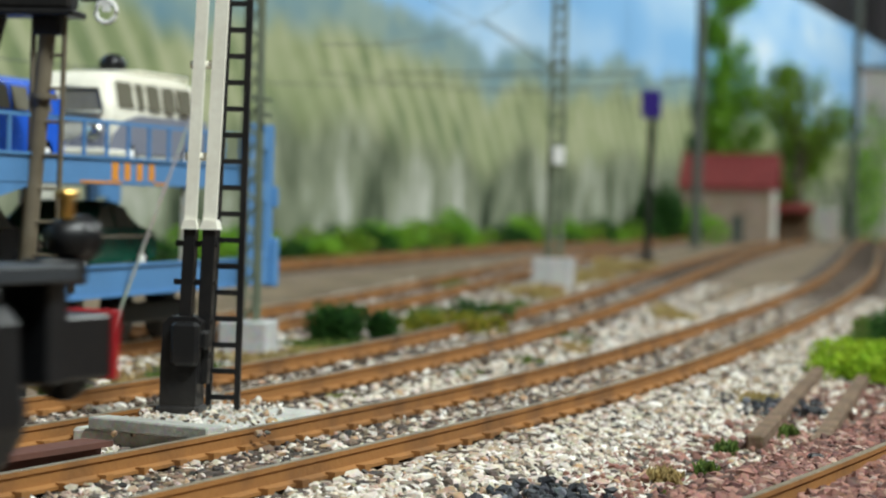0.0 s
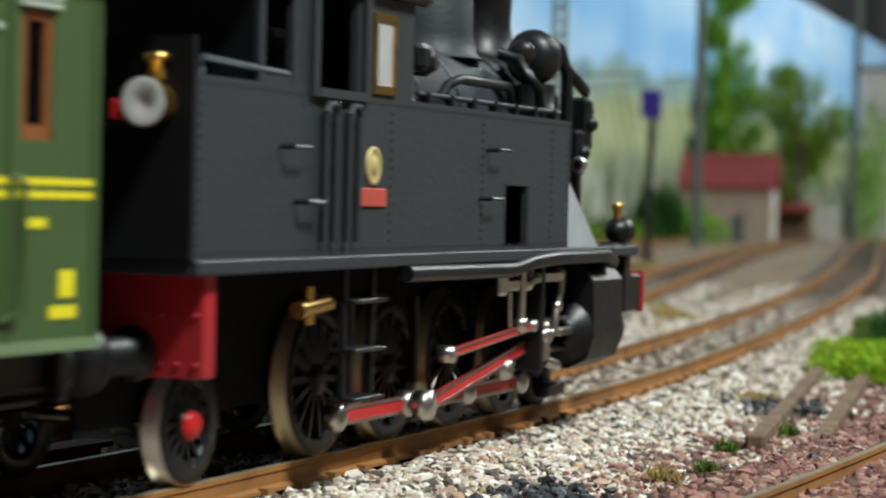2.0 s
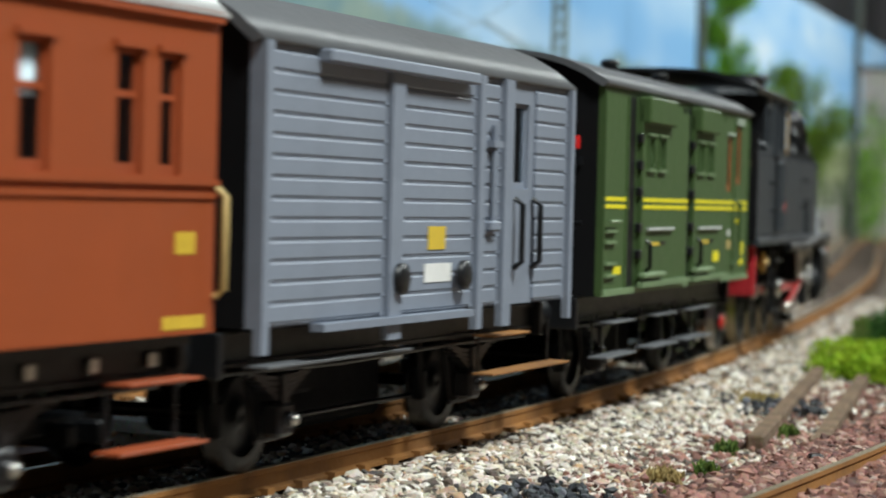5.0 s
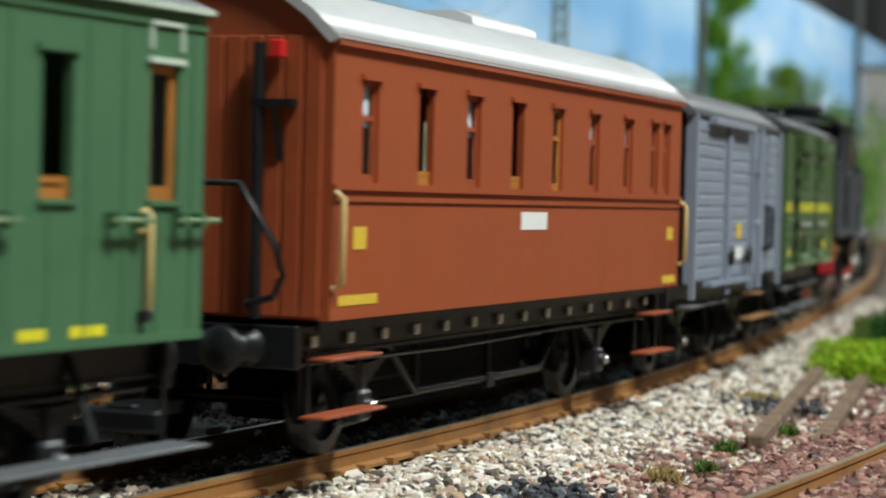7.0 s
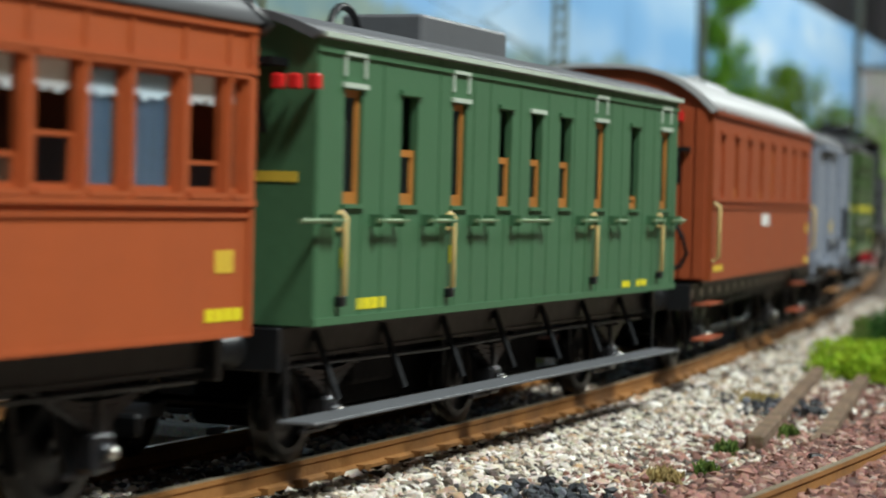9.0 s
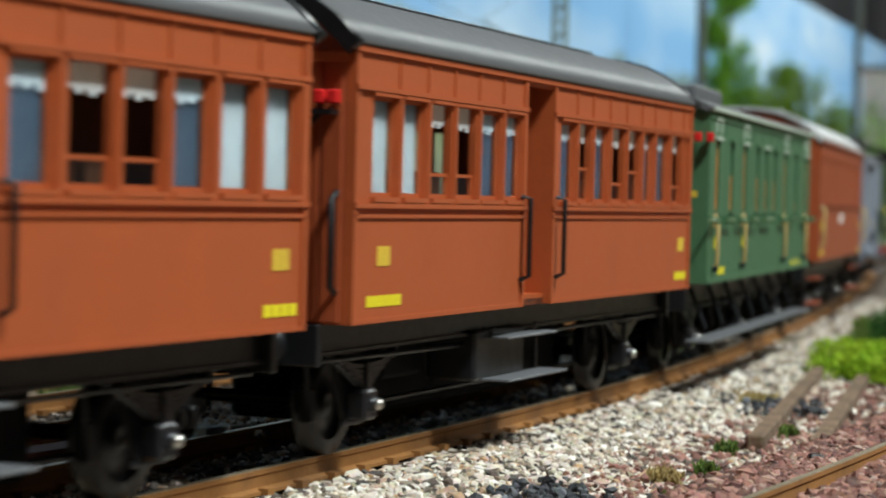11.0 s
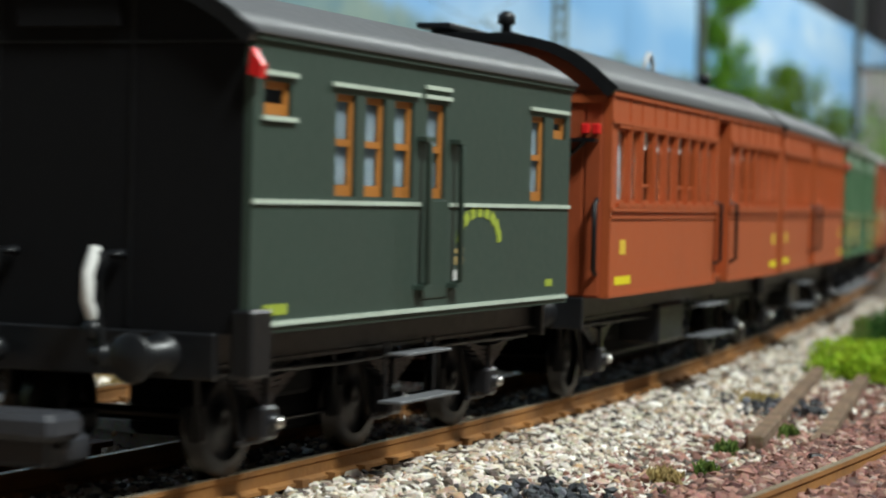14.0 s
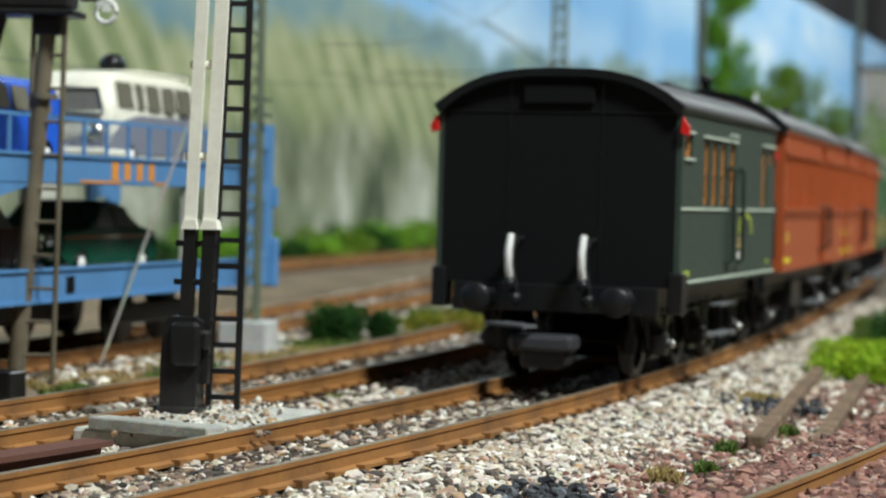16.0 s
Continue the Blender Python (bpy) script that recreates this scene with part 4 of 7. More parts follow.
    part("end_hatch", Geo().box(-h - 0.05, -h, -0.45, 0.45, 3.42, 3.66, 0.015), BLACK_MATT, v)
    part("roof_rim", Geo().prism(arc_roof(h, 3.39, 3.855, HALF, over=0.04, thick=0.1), -h - 0.1, -h + 0.02, "x", True), BLACK, v)
    part("roof_rim", Geo().prism(arc_roof(h, 3.39, 3.855, HALF, over=0.04, thick=0.1), h - 0.02, h + 0.08, "x", True), BLACK, v)
    for y in (-0.42, 0.50):
        rail_bar(v, [(-h - 0.28, y, 1.28), (-h - 0.36, y, 1.42), (-h - 0.36, y, 1.62), (-h - 0.26, y, 1.8)], 0.047, WHITE, "brake_hose", 8)
        rail_bar(v, [(-h - 0.02, y - 0.07, 1.75), (-h - 0.26, y - 0.06, 1.76), (-h - 0.3, y - 0.07, 1.1)], 0.045, BLACK, "hose_pipe", 6)
        part("hose_joint", Geo().ball((-h - 0.28, y, 1.2), 0.09).ball((-h - 0.25, y - 0.06, 1.02), 0.1), BLACK, v)
    for y in (-HALF - 0.02, HALF + 0.02):
        sg = 1 if y > 0 else -1
        g = Geo().prism([(y - sg * 0.01, 3.27), (y + sg * 0.075, 3.14), (y + sg * 0.06, 3.05), (y - sg * 0.035, 3.08)], -h - 0.07, -h + 0.02, "x")
        part("tail_lamp", g, LENS_RED, v, "red tail lamp")
    for y in (-1.5, 1.5):
        part("end_step", Geo().box(-h - 0.03, -h + 0.3, y - 0.09, y + 0.09, 0.88, 1.38, 0.02), BLACK, v)
    part("coupling_head", Geo().box(-h - 0.85, -h - 0.4, -0.45, 0.35, 0.42, 0.62, 0.05).box(-h - 0.6, -h, -0.26, 0.26, 0.2, 0.42, 0.04), COUPLER, v, "dark grey plastic coupler head")
    part("coupling_plate", Geo().prism([(-h - 1.05, 0.1), (-h - 0.5, 0.75), (-h - 0.3, 0.5), (-h - 0.8, 0.0)], 0.70, 0.74, "z"), ROOF_DARK, v)
    part("roof_hatch", Geo().box(h - 2.0, h - 1.7, -0.1, 0.2, 3.76, 3.9, 0.02), BLACK, v)
    running_gear(v, L, (-h + 1.1, 0.05, h - 1.1))
    footboards(v, L, [(2.95, 3.95)], 0.9, ROOF_DARK)
    footboards(v, L, [(2.85, 4.15)], 0.5, ROOF_DARK)
    return v


def build_green_van():
    L = 7.72
    v = vehicle("brake_van", "olive green luggage van with sliding doors and yellow lines", "railway van", 124.02, L)
    h = L / 2
    small = [(1.64, 1.9, 2.63, 2.97), (2.14, 2.42, 2.63, 2.97), (4.22, 4.5, 2.64, 2.97), (4.76, 5.04, 2.64, 2.97)]
    tall = [(6.30, 6.60, 2.41, 3.14), (6.88, 7.2, 2.51, 3.3)]
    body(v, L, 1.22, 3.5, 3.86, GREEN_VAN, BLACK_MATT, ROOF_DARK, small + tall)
    for a, b, c, d in tall:
        sash(v, a - h, b - h, c, d, paint_brown_frame(), split=None, bar=0.06, inset=0.03)
        strip(v, "window_head", a - h - 0.05, b - h + 0.05, d + 0.02, d + 0.05, PALE_GREEN, 0.03)
    strip(v, "window_head", 6.85 - h, 7.25 - h, 3.37, 3.4, PALE_GREEN, 0.03)
    # sliding doors, proud of the side, with their track boxes
    for a, b in ((1.42, 3.68), (4.05, 5.95)):
        g = Geo().wall(a - h, b - h, 1.3, 3.32, -HALF - 0.07, -HALF - 0.005, [(x0 - h, x1 - h, c, d) for x0, x1, c, d in small if a < x0 < b])
        door = part("sliding_door", g, GREEN_VAN, v)
        part("door_rail_box", Geo().box(a - h, a - h + (b - a) * 0.58, -HALF - 0.16, -HALF, 3.12, 3.42, 0.02), GREEN_VAN, door)
        part("door_bottom_rail", Geo().box(a - h - 0.1, b - h, -HALF - 0.13, -HALF - 0.06, 1.28, 1.34).box(a - h - 0.05, a - h + 0.95, -HALF - 0.15, -HALF - 0.06, 1.38, 1.44, 0.015), LIT_GREEN, door)
        part("door_handle", Geo().tube([(a - h + 0.25, -HALF - 0.07, 1.8), (a - h + 0.2, -HALF - 0.13, 1.76), (a - h + 0.2, -HALF - 0.13, 1.5), (a - h + 0.25, -HALF - 0.07, 1.46)], 0.025, 6), BLACK, door)
        part("door_bar", Geo().tube([(a - h + 0.2, -HALF - 0.1, 1.93), (a - h + 1.45, -HALF - 0.1, 1.93)], 0.018, 6), ROOF_SILVER, door)
        part("door_gap", Geo().box(a - h - 0.36, a - h - 0.02, -HALF - 0.01, -HALF - 0.002, 1.3, 3.4), BLACK, door)
        for z in (1.6, 1.9, 2.3, 2.6, 2.9):
            part("door_latch", Geo().box(a - h - 0.1, a - h + 0.02, -HALF - 0.08, -HALF, z, z + 0.1, 0.01), BLACK, door)
        for x0, x1, c, d in small:
            if a < x0 < b:
                part("window_surround", Geo().wall(x0 - h - 0.035, x1 - h + 0.035, c - 0.03, d + 0.03, -HALF - 0.095, -HALF - 0.07, [(x0 - h, x1 - h, c, d)]), GREEN_VAN, door)
                for z in (c - 0.045, d + 0.02):
                    part("window_rail", Geo().box(x0 - h - 0.05, x1 - h + 0.05, -HALF - 0.11, -HALF - 0.07, z, z + 0.025), LIT_GREEN, door)
                part("pane", Geo().box(x0 - h, x1 - h, -HALF - 0.02, -HALF - 0.012, c, d), GLASS, door).visible_shadow = False
                # sheet added behind the glass to give the pane its bluish look
                part("window_backing", Geo().box(x0 - h - 0.02, x1 - h + 0.02, -HALF + 0.075, -HALF + 0.085, c - 0.02, d + 0.02), PANE_SHEEN, door, "added dim blue-grey sheet behind the pane")
        for z in (2.16, 2.24):
            part("yellow_line", Geo().box(a - h + 0.05, b - h, -HALF - 0.077, -HALF - 0.07, z, z + 0.045), YELLOW, door)
        part("marking", Geo().box(a - h + 0.35, a - h + 0.85, -HALF - 0.077, -HALF - 0.07, 1.74, 1.78), YELLOW_DULL, door)
        part("marking", Geo().box(a - h + 0.95, a - h + 1.15, -HALF - 0.077, -HALF - 0.07, 1.75, 1.79), BLACK, door)
    for a, b in ((0.0, 1.06), (5.95, L)):
        for z in (2.16, 2.24):
            strip(v, "yellow_line", a - h, b - h, z, z + 0.045, YELLOW, 0.006)
    for a, b, c, d in ((0.48, 0.86, 1.44, 1.53), (5.2, 5.55, 1.5, 1.63), (7.2, 7.55, 1.42, 1.5), (7.3, 7.5, 1.55, 1.72), (6.95, 7.2, 1.98, 2.04)):
        plate_bars(v, a - h, b - h, c, d, YELLOW, 1) if not 4.05 < a < 5.95 else part("marking", Geo().box(a - h, b - h, -HALF - 0.077, -HALF - 0.07, c, d), YELLOW, v)
    plate_bars(v, 6.42 - h, 6.58 - h, 1.82, 1.9, WHITE, 1)
    plate_bars(v, 6.42 - h, 6.62 - h, 1.64, 1.76, CREAM, 1)
    rail_bar(v, [(6.82 - h, -HALF - 0.01, 2.3), (6.82 - h, -HALF - 0.08, 2.25), (6.82 - h, -HALF - 0.08, 1.5), (6.7 - h, -HALF - 0.01, 1.42)], 0.025, GREEN_VAN)
    for x in (0.0, 0.95, 1.3, 3.75, 6.05, 6.75, L - 0.07):
        strip(v, "panel_strip", x - h, x - h + 0.05, 1.24, 3.4, GREEN_VAN, 0.018)
    strip(v, "bottom_rail", -h, h, 1.22, 1.29, LIT_GREEN, 0.03)
    g = Geo()
    for z in (1.42, 1.55, 1.78, 1.9):
        g.box(0.08 - h, 0.5 - h, -HALF - 0.04, -HALF, z, z + 0.03)
    part("side_ladder", g.tube([(0.1 - h, -HALF - 0.06, 2.02), (0.55 - h, -HALF - 0.06, 2.02)], 0.02, 5), LIT_GREEN, v)
    tail_lamp(v, -h - 0.05, -1.25, 2.85, -1)
    part("lamp_iron", Geo().box(-h - 0.14, -h - 0.02, -1.32, -1.16, 2.62, 2.7).tube([(-h, -1.2, 2.4), (-h - 0.1, -1.25, 2.65)], 0.03, 5), BLACK, v)
    rail_bar(v, [(-h - 0.12, -1.35, 2.0), (-h - 0.12, -0.2, 2.0)], 0.025, BLACK)
    for px in (-0.2, 2.4):
        part("roof_lamp_pot", Geo().lathe([(0, 0.11), (0.14, 0.1), (0.14, 0.14), (0.2, 0.09), (0.21, 0.0001)], (px, -0.6, 3.78), (0, 0, 1), 12), BLACK, v)
    running_gear(v, L, (-h + 1.5, h - 1.7))
    footboards(v, L, [(0.6, 1.6), (2.6, 3.7), (4.3, 5.6)], 0.92, ROOF_DARK)
    footboards(v, L, [(0.4, 1.7), (2.5, 3.8), (4.2, 5.7)], 0.55, ROOF_DARK)
    return v


def paint_brown_frame():
    return bpy.data.materials.get("brown_frame") or paint("brown_frame", (0.26, 0.085, 0.025), 0.45)


def build_grey_wagon():
    L = 6.83
    v = vehicle("goods_wagon", "grey planked covered goods wagon with sliding door", "railway wagon", 116.10, L)
    h = L / 2
    r = 116.25
    win = (121.5 - r, 121.92 - r, 2.33, 3.14)
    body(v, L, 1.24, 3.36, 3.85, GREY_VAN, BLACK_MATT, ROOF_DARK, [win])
    sash(v, win[0] - h, win[1] - h, win[2], win[3], GREY_VAN, bar=0.04)
    # planks between the posts
    posts = [0.0, 118.52 - r, 120.48 - r, 121.12 - r, L - 0.1]
    ends = [0.12, 118.78 - r, 120.62 - r, 121.34 - r, L]
    plank = {}
    for i in range(4):
        a, b = ends[i], posts[i + 1]
        z = 1.26
        while z < 3.3:
            x0, x1 = a + 0.01 - h, b - 0.01 - h
            if i == 3:
                x0 = 122.06 - r - h
            if z + 0.15 > 3.36:
                break
            key = (round(x0, 2), round(x1, 2))
            if key not in plank:
                plank[key] = Geo().box(x0, x1, -HALF - 0.022, -HALF, 0.002, 0.152, 0.02).mesh("plank", GREY_VAN)
            ob = new("plank", plank[key])
            ob.parent = v
            ob.matrix_basis = Matrix.Translation((0, 0, z * S))
            z += 0.156
    for x0, x1 in zip(posts, ends):
        strip(v, "side_post", x0 - h, x1 - h, 1.05, 3.34, GREY_VAN, 0.07)
    part("door_rail", Geo().box(117.2 - r - h, 120.3 - r - h, -HALF - 0.14, -HALF, 3.24, 3.34, 0.015), GREY_VAN, v)
    part("door_rail", Geo().box(117.2 - r - h, 120.3 - r - h, -HALF - 0.12, -HALF, 1.18, 1.24), GREY_VAN, v)
    for x in (121.53, 122.02):
        rail_bar(v, [(x - r - h, -HALF - 0.02, 2.24), (x - r - h, -HALF - 0.1, 2.18), (x - r - h, -HALF - 0.1, 1.64), (x - r - h, -HALF - 0.02, 1.58)], 0.03, BLACK)
    for x in (118.72, 120.1):
        part("door_wheel", Geo().lathe([(0, 0.13), (0.05, 0.13), (0.05, 0.05), (0.06, 0.0001)], (x - r - h, -HALF - 0.07, 1.55), (0, -1, 0), 16), BLACK, v)
    plate_bars(v, 118.85 - r - h, 119.3 - r - h, 1.5, 1.66, WHITE, 4)
    part("marking", Geo().box(119.35 - r - h, 119.95 - r - h, -HALF - 0.03, -HALF - 0.024, 1.5, 1.66), WHITE, v, "small painted marking")
    part("marking", Geo().box(119.42 - r - h, 119.8 - r - h, -HALF - 0.03, -HALF - 0.024, 1.78, 1.98), YELLOW_DULL, v, "small painted marking")
    part("latch", Geo().tube([(120.86 - r - h, -HALF - 0.06, 2.9), (120.86 - r - h, -HALF - 0.06, 1.95)], 0.03, 6).box(120.76 - r - h, 120.98 - r - h, -HALF - 0.1, -HALF, 1.93, 2.03, 0.02).box(120.76 - r - h, 120.98 - r - h, -HALF - 0.1, -HALF, 2.7, 2.76), GREY_VAN, v)
    tail_lamp(v, h - 0.02, -1.2, 3.1, 1)
    running_gear(v, L, (-h + 1.3, h - 1.5))
    footboards(v, L, [(L - 1.9, L - 0.95)], 0.96, RUST)
    footboards(v, L, [(L - 1.9, L + 0.25)], 0.60, RUST)
    footboards(v, L, [(0.3, 3.0)], 0.95, ROOF_DARK)
    return v


LR = 132.2
LL = 11.0
DRIVERS = (136.48, 137.98, 139.46, 140.94)
DR = 0.655
CRANK = 0.33
RODS = []


def lx(s):
    return s - LR - LL / 2


def build_loco():
    v = vehicle("steam_locomotive", "black side-tank steam locomotive with red rods and buffer beams", "locomotive", LR, LL)
    T = 1.5      # half width over the tanks
    a, b = lx(132.95), lx(140.85)
    # side tanks and bunker, with a small opening near the front
    for sg in (-1, 1):
        g = Geo().wall(a, b, 1.75, 3.04, sg * (T - 0.06), sg * T, [(lx(139.02), lx(139.62), 1.78, 2.36)])
        t = part("side_tank", g, LOCO_GREY, v, "riveted dark grey side tank")
        part("tank_top", Geo().box(a, b, sg * 0.8, sg * (T - 0.06), 2.98, 3.03).box(b - 0.05, b, sg * 0.8, sg * (T - 0.06), 1.75, 3.03).box(a, b, sg * 0.8, sg * 0.86, 1.75, 2.98), LOCO_GREY, t)
        r = Geo()
        for x in np.arange(a + 0.06, b, 0.12):
            for z in (1.80, 2.99):
                r.box(x - 0.012, x + 0.012, sg * T, sg * (T + 0.008), z - 0.012, z + 0.012)
        for xs in (a + 0.05, lx(136.3), lx(138.4), b - 0.05, b - 0.55):
            for z in np.arange(1.86, 2.98, 0.075):
                r.box(xs - 0.012, xs + 0.012, sg * T, sg * (T + 0.008), z - 0.012, z + 0.012)
        for k in range(14):
            for x in (lx(138.98), lx(139.66)):
                z = 1.78 + 0.045 * k
                r.box(x - 0.01, x + 0.01, sg * T, sg * (T + 0.008), z - 0.01, z + 0.01)
        part("rivets", r, LOCO_GREY, t)
        if sg < 0:
            for s, z in ((134.25, 2.58), (134.5, 2.17), (138.5, 2.68), (138.35, 2.23)):
                part("tank_step", Geo().tube([(lx(s), -T, z), (lx(s), -T - 0.12, z)], 0.022, 5).tube([(lx(s), -T - 0.12, z), (lx(s) + 0.28, -T - 0.12, z)], 0.015, 5), BLACK, t)
            part("number_plate", Geo().lathe([(0, 0.14), (0.018, 0.136), (0.018, 0.115), (0.010, 0.108), (0.010, 0.06), (0.018, 0.055), (0.018, 0.0001)], (0, 0, 0), (0, -1, 0), 28), PLATE_BRASS, t, "oval brass plate", Matrix.Translation((lx(135.93) * S, (-T - 0.002) * S, 2.47 * S)) @ Matrix.Diagonal((1, 1, 1.15, 1)))
            part("name_plate", Geo().box(lx(135.62), lx(136.18), -T - 0.02, -T, 2.14, 2.29, 0.006), paint_red_plate(), t, "small red plate")
            g = Geo()
            for x in (lx(134.93), lx(135.12), lx(135.36), lx(135.55)):
                g.tube([(x, -T - 0.05, 1.86), (x, -T - 0.05, 2.86)], 0.03, 6)
            g.tube([(lx(134.93), -T - 0.05, 2.86), (lx(134.97), -T - 0.06, 2.93), (lx(135.08), -T - 0.06, 2.93), (lx(135.12), -T - 0.05, 2.86)], 0.03, 6)
            g.tube([(lx(135.36), -T - 0.05, 2.86), (lx(135.40), -T - 0.06, 2.93), (lx(135.51), -T - 0.06, 2.93), (lx(135.55), -T - 0.05, 2.86)], 0.03, 6)
            part("cab_handrail", g, LOCO_GREY, t)
            part("oil_can", Geo().lathe([(0, 0.1), (0.16, 0.08), (0.2, 0.04), (0.3, 0.03)], (lx(139.2), -T + 0.25, 1.78), (0, 0, 1), 12), LENS_RED, t, "small red can")
    part("bunker_end", Geo().box(a - 0.06, a, -T, T, 1.75, 3.3).box(a - 0.07, a - 0.06, -T, T, 1.75, 1.83), BLACK_MATT, v)
    part("bunker_rail", Geo().tube([(a + 0.1, -T + 0.03, 3.04), (a + 0.12, -T + 0.03, 3.16), (lx(134.4), -T + 0.03, 3.12), (lx(134.45), -T + 0.03, 3.0)], 0.03, 6), LOCO_GREY, v)
    # footplate with its angle, pipe, front deck
    part("footplate", Geo().box(a, lx(143.2), -T - 0.04, T + 0.04, 1.64, 1.75, 0.015), LOCO_GREY, v)
    for sg in (-1, 1):
        part("steam_pipe", Geo().tube([(lx(136.6), sg * (T + 0.03), 1.58), (lx(139.2), sg * (T + 0.03), 1.56), (lx(139.6), sg * (T + 0.08), 1.63), (lx(140.2), sg * (T + 0.1), 1.66), (lx(141.9), sg * (T + 0.08), 1.66), (lx(142.3), sg * (T + 0.02), 1.58)], 0.075, 8), BLACK, v)
    # cab
    c0, c1 = lx(133.9), lx(136.75)
    for sg in (-1, 1):
        g = Geo().wall(c0, c1, 3.04, 3.92, sg * (T - 0.07), sg * (T - 0.01), [(lx(134.85), lx(135.6), 3.04, 3.85), (lx(133.98), lx(134.45), 3.1, 3.7)])
        cs = part("cab_side", g, LOCO_GREY, v)
        part("cab_pillar", Geo().box(lx(135.68), lx(135.78), sg * (T - 0.02), sg * (T + 0.04), 2.98, 3.9).box(lx(134.72), lx(134.82), sg * (T - 0.02), sg * (T + 0.04), 2.98, 3.9).box(lx(134.8), lx(135.7), sg * (T - 0.08), sg * (T + 0.05), 2.98, 3.05), LOCO_GREY, cs)
        part("cab_window_frame", Geo().wall(lx(135.88), lx(136.34), 3.06, 3.72, sg * (T - 0.01), sg * (T + 0.02), [(lx(135.95), lx(136.27), 3.13, 3.66)]), BRASS, cs, "brass window frame")
        part("cab_glass", Geo().box(lx(135.95), lx(136.27), sg * (T - 0.004), sg * (T + 0.004), 3.13, 3.66), BLIND, cs)
    part("cab_front", Geo().box(c1 - 0.06, c1, -T + 0.05, T - 0.05, 3.0, 3.92), LOCO_GREY, v)
    part("cab_back", Geo().box(c0, c0 + 0.06, -T + 0.05, T - 0.05, 3.0, 3.9), BLACK, v)
    part("cab_floor", Geo().box(c0, c1, -T + 0.08, T - 0.08, 2.9, 2.97), BLACK, v)
    part("cab_roof", Geo().prism(arc_roof(1, 3.9, 4.2, T + 0.02, over=0.06), lx(132.55), lx(136.95), "x", True), BLACK, v)
    part("backhead", Geo().box(lx(135.6), lx(136.5), -0.7, 0.7, 2.97, 3.6, 0.1).tube([(lx(135.5), -0.8, 3.2), (lx(135.5), -0.5, 3.3)], 0.1, 8), DARK_INSIDE, v)
    part("cab_doll_block", Geo().lathe([(0, 0.12), (0.35, 0.15), (0.42, 0.06), (0.5, 0.085), (0.6, 0.08), (0.66, 0.0001)], (lx(135.3), -1.1, 2.97), (0, 0, 1), 12), paint_doll(), v, "plain painted doll shape")
    # boiler, smokebox, dome, chimney
    bz, br = 3.0, 0.78
    part("boiler", Geo().lathe([(0, 0.0001), (0, br), (lx(141.3) - c1, br)], (c1, 0, bz), (1, 0, 0), 36), LOCO_GREY, v)
    part("smokebox", Geo().lathe([(0, br), (0.02, br + 0.05), (1.62, br + 0.05), (1.66, br), (1.72, br * 0.8), (1.78, 0.3), (1.8, 0.0001)], (lx(141.2), 0, bz), (1, 0, 0), 36).box(lx(141.3), lx(142.8), -0.7, 0.7, 1.75, 2.6), BLACK, v)
    part("smokebox_door_wheel", Geo().lathe([(0, 0.14), (0.03, 0.16), (0.05, 0.14)], (lx(143.0), 0, bz), (1, 0, 0), 16).tube([(lx(143.02), -0.14, bz), (lx(143.02), 0.14, bz)], 0.02, 6), STEEL, v)
    r = Geo()
    for s in (141.28, 142.72):
        for k in range(40):
            q = 2 * math.pi * k / 40
            r.ball((lx(s), (br + 0.05) * math.cos(q), bz + (br + 0.05) * math.sin(q)), 0.02, 5)
    part("smokebox_rivets", r, BLACK, v)
    for s in (137.6, 138.6, 139.6):
        part("boiler_band", Geo().lathe([(0, br), (0, br + 0.012), (0.06, br + 0.012), (0.06, br)], (lx(s), 0, bz), (1, 0, 0), 36), BLACK, v)
    part("steam_dome", Geo().lathe([(0, 0.6), (0.06, 0.53), (0.25, 0.49), (0.62, 0.48), (0.8, 0.38), (0.88, 0.0001)], (lx(140.55), 0, bz + 0.66), (0, 0, 1), 28), LOCO_GREY, v)
    part("sand_dome", Geo().lathe([(0, 0.5), (0.06, 0.42), (0.3, 0.38), (0.5, 0.36), (0.66, 0.24), (0.7, 0.0001)], (lx(138.6), 0, bz + 0.66), (0, 0, 1), 24), LOCO_GREY, v)
    part("chimney", Geo().lathe([(0, 0.52), (0.1, 0.4), (0.4, 0.36), (0.8, 0.38), (0.84, 0.46), (0.92, 0.44), (0.92, 0.26), (0.5, 0.26)], (lx(142.0), 0, bz + 0.74), (0, 0, 1), 24), BLACK, v)
    part("air_pump", Geo().lathe([(0, 0.0001), (0.02, 0.16), (0.08, 0.25), (0.2, 0.3), (0.34, 0.28), (0.42, 0.2), (0.46, 0.0001)], (lx(141.05), -0.92, 3.72), (1, 0, 0), 20).lathe([(0, 0.24), (0.06, 0.26), (0.1, 0.2), (0.34, 0.2)], (lx(141.3), -0.95, 3.1), (0, 0, 1), 16), BLACK, v, "glossy black rounded air pump")
    part("pump_valve", Geo().lathe([(0, 0.12), (0.1, 0.14), (0.16, 0.1), (0.18, 0.0001)], (lx(140.85), -0.98, 3.74), (-1, 0, 0), 12).box(lx(141.5), lx(141.66), -1.08, -0.86, 3.2, 3.36, 0.03), IRON, v)
    for x0, z0, zz in ((142.3, 2.78, 3.36), (142.05, 2.5, 3.0)):
        part("feed_valve", Geo().box(lx(x0), lx(x0) + 0.2, -1.2, -0.98, z0, zz, 0.04).ball((lx(x0) + 0.1, -1.2, (z0 + zz) / 2), 0.09, 8), BLACK, v)
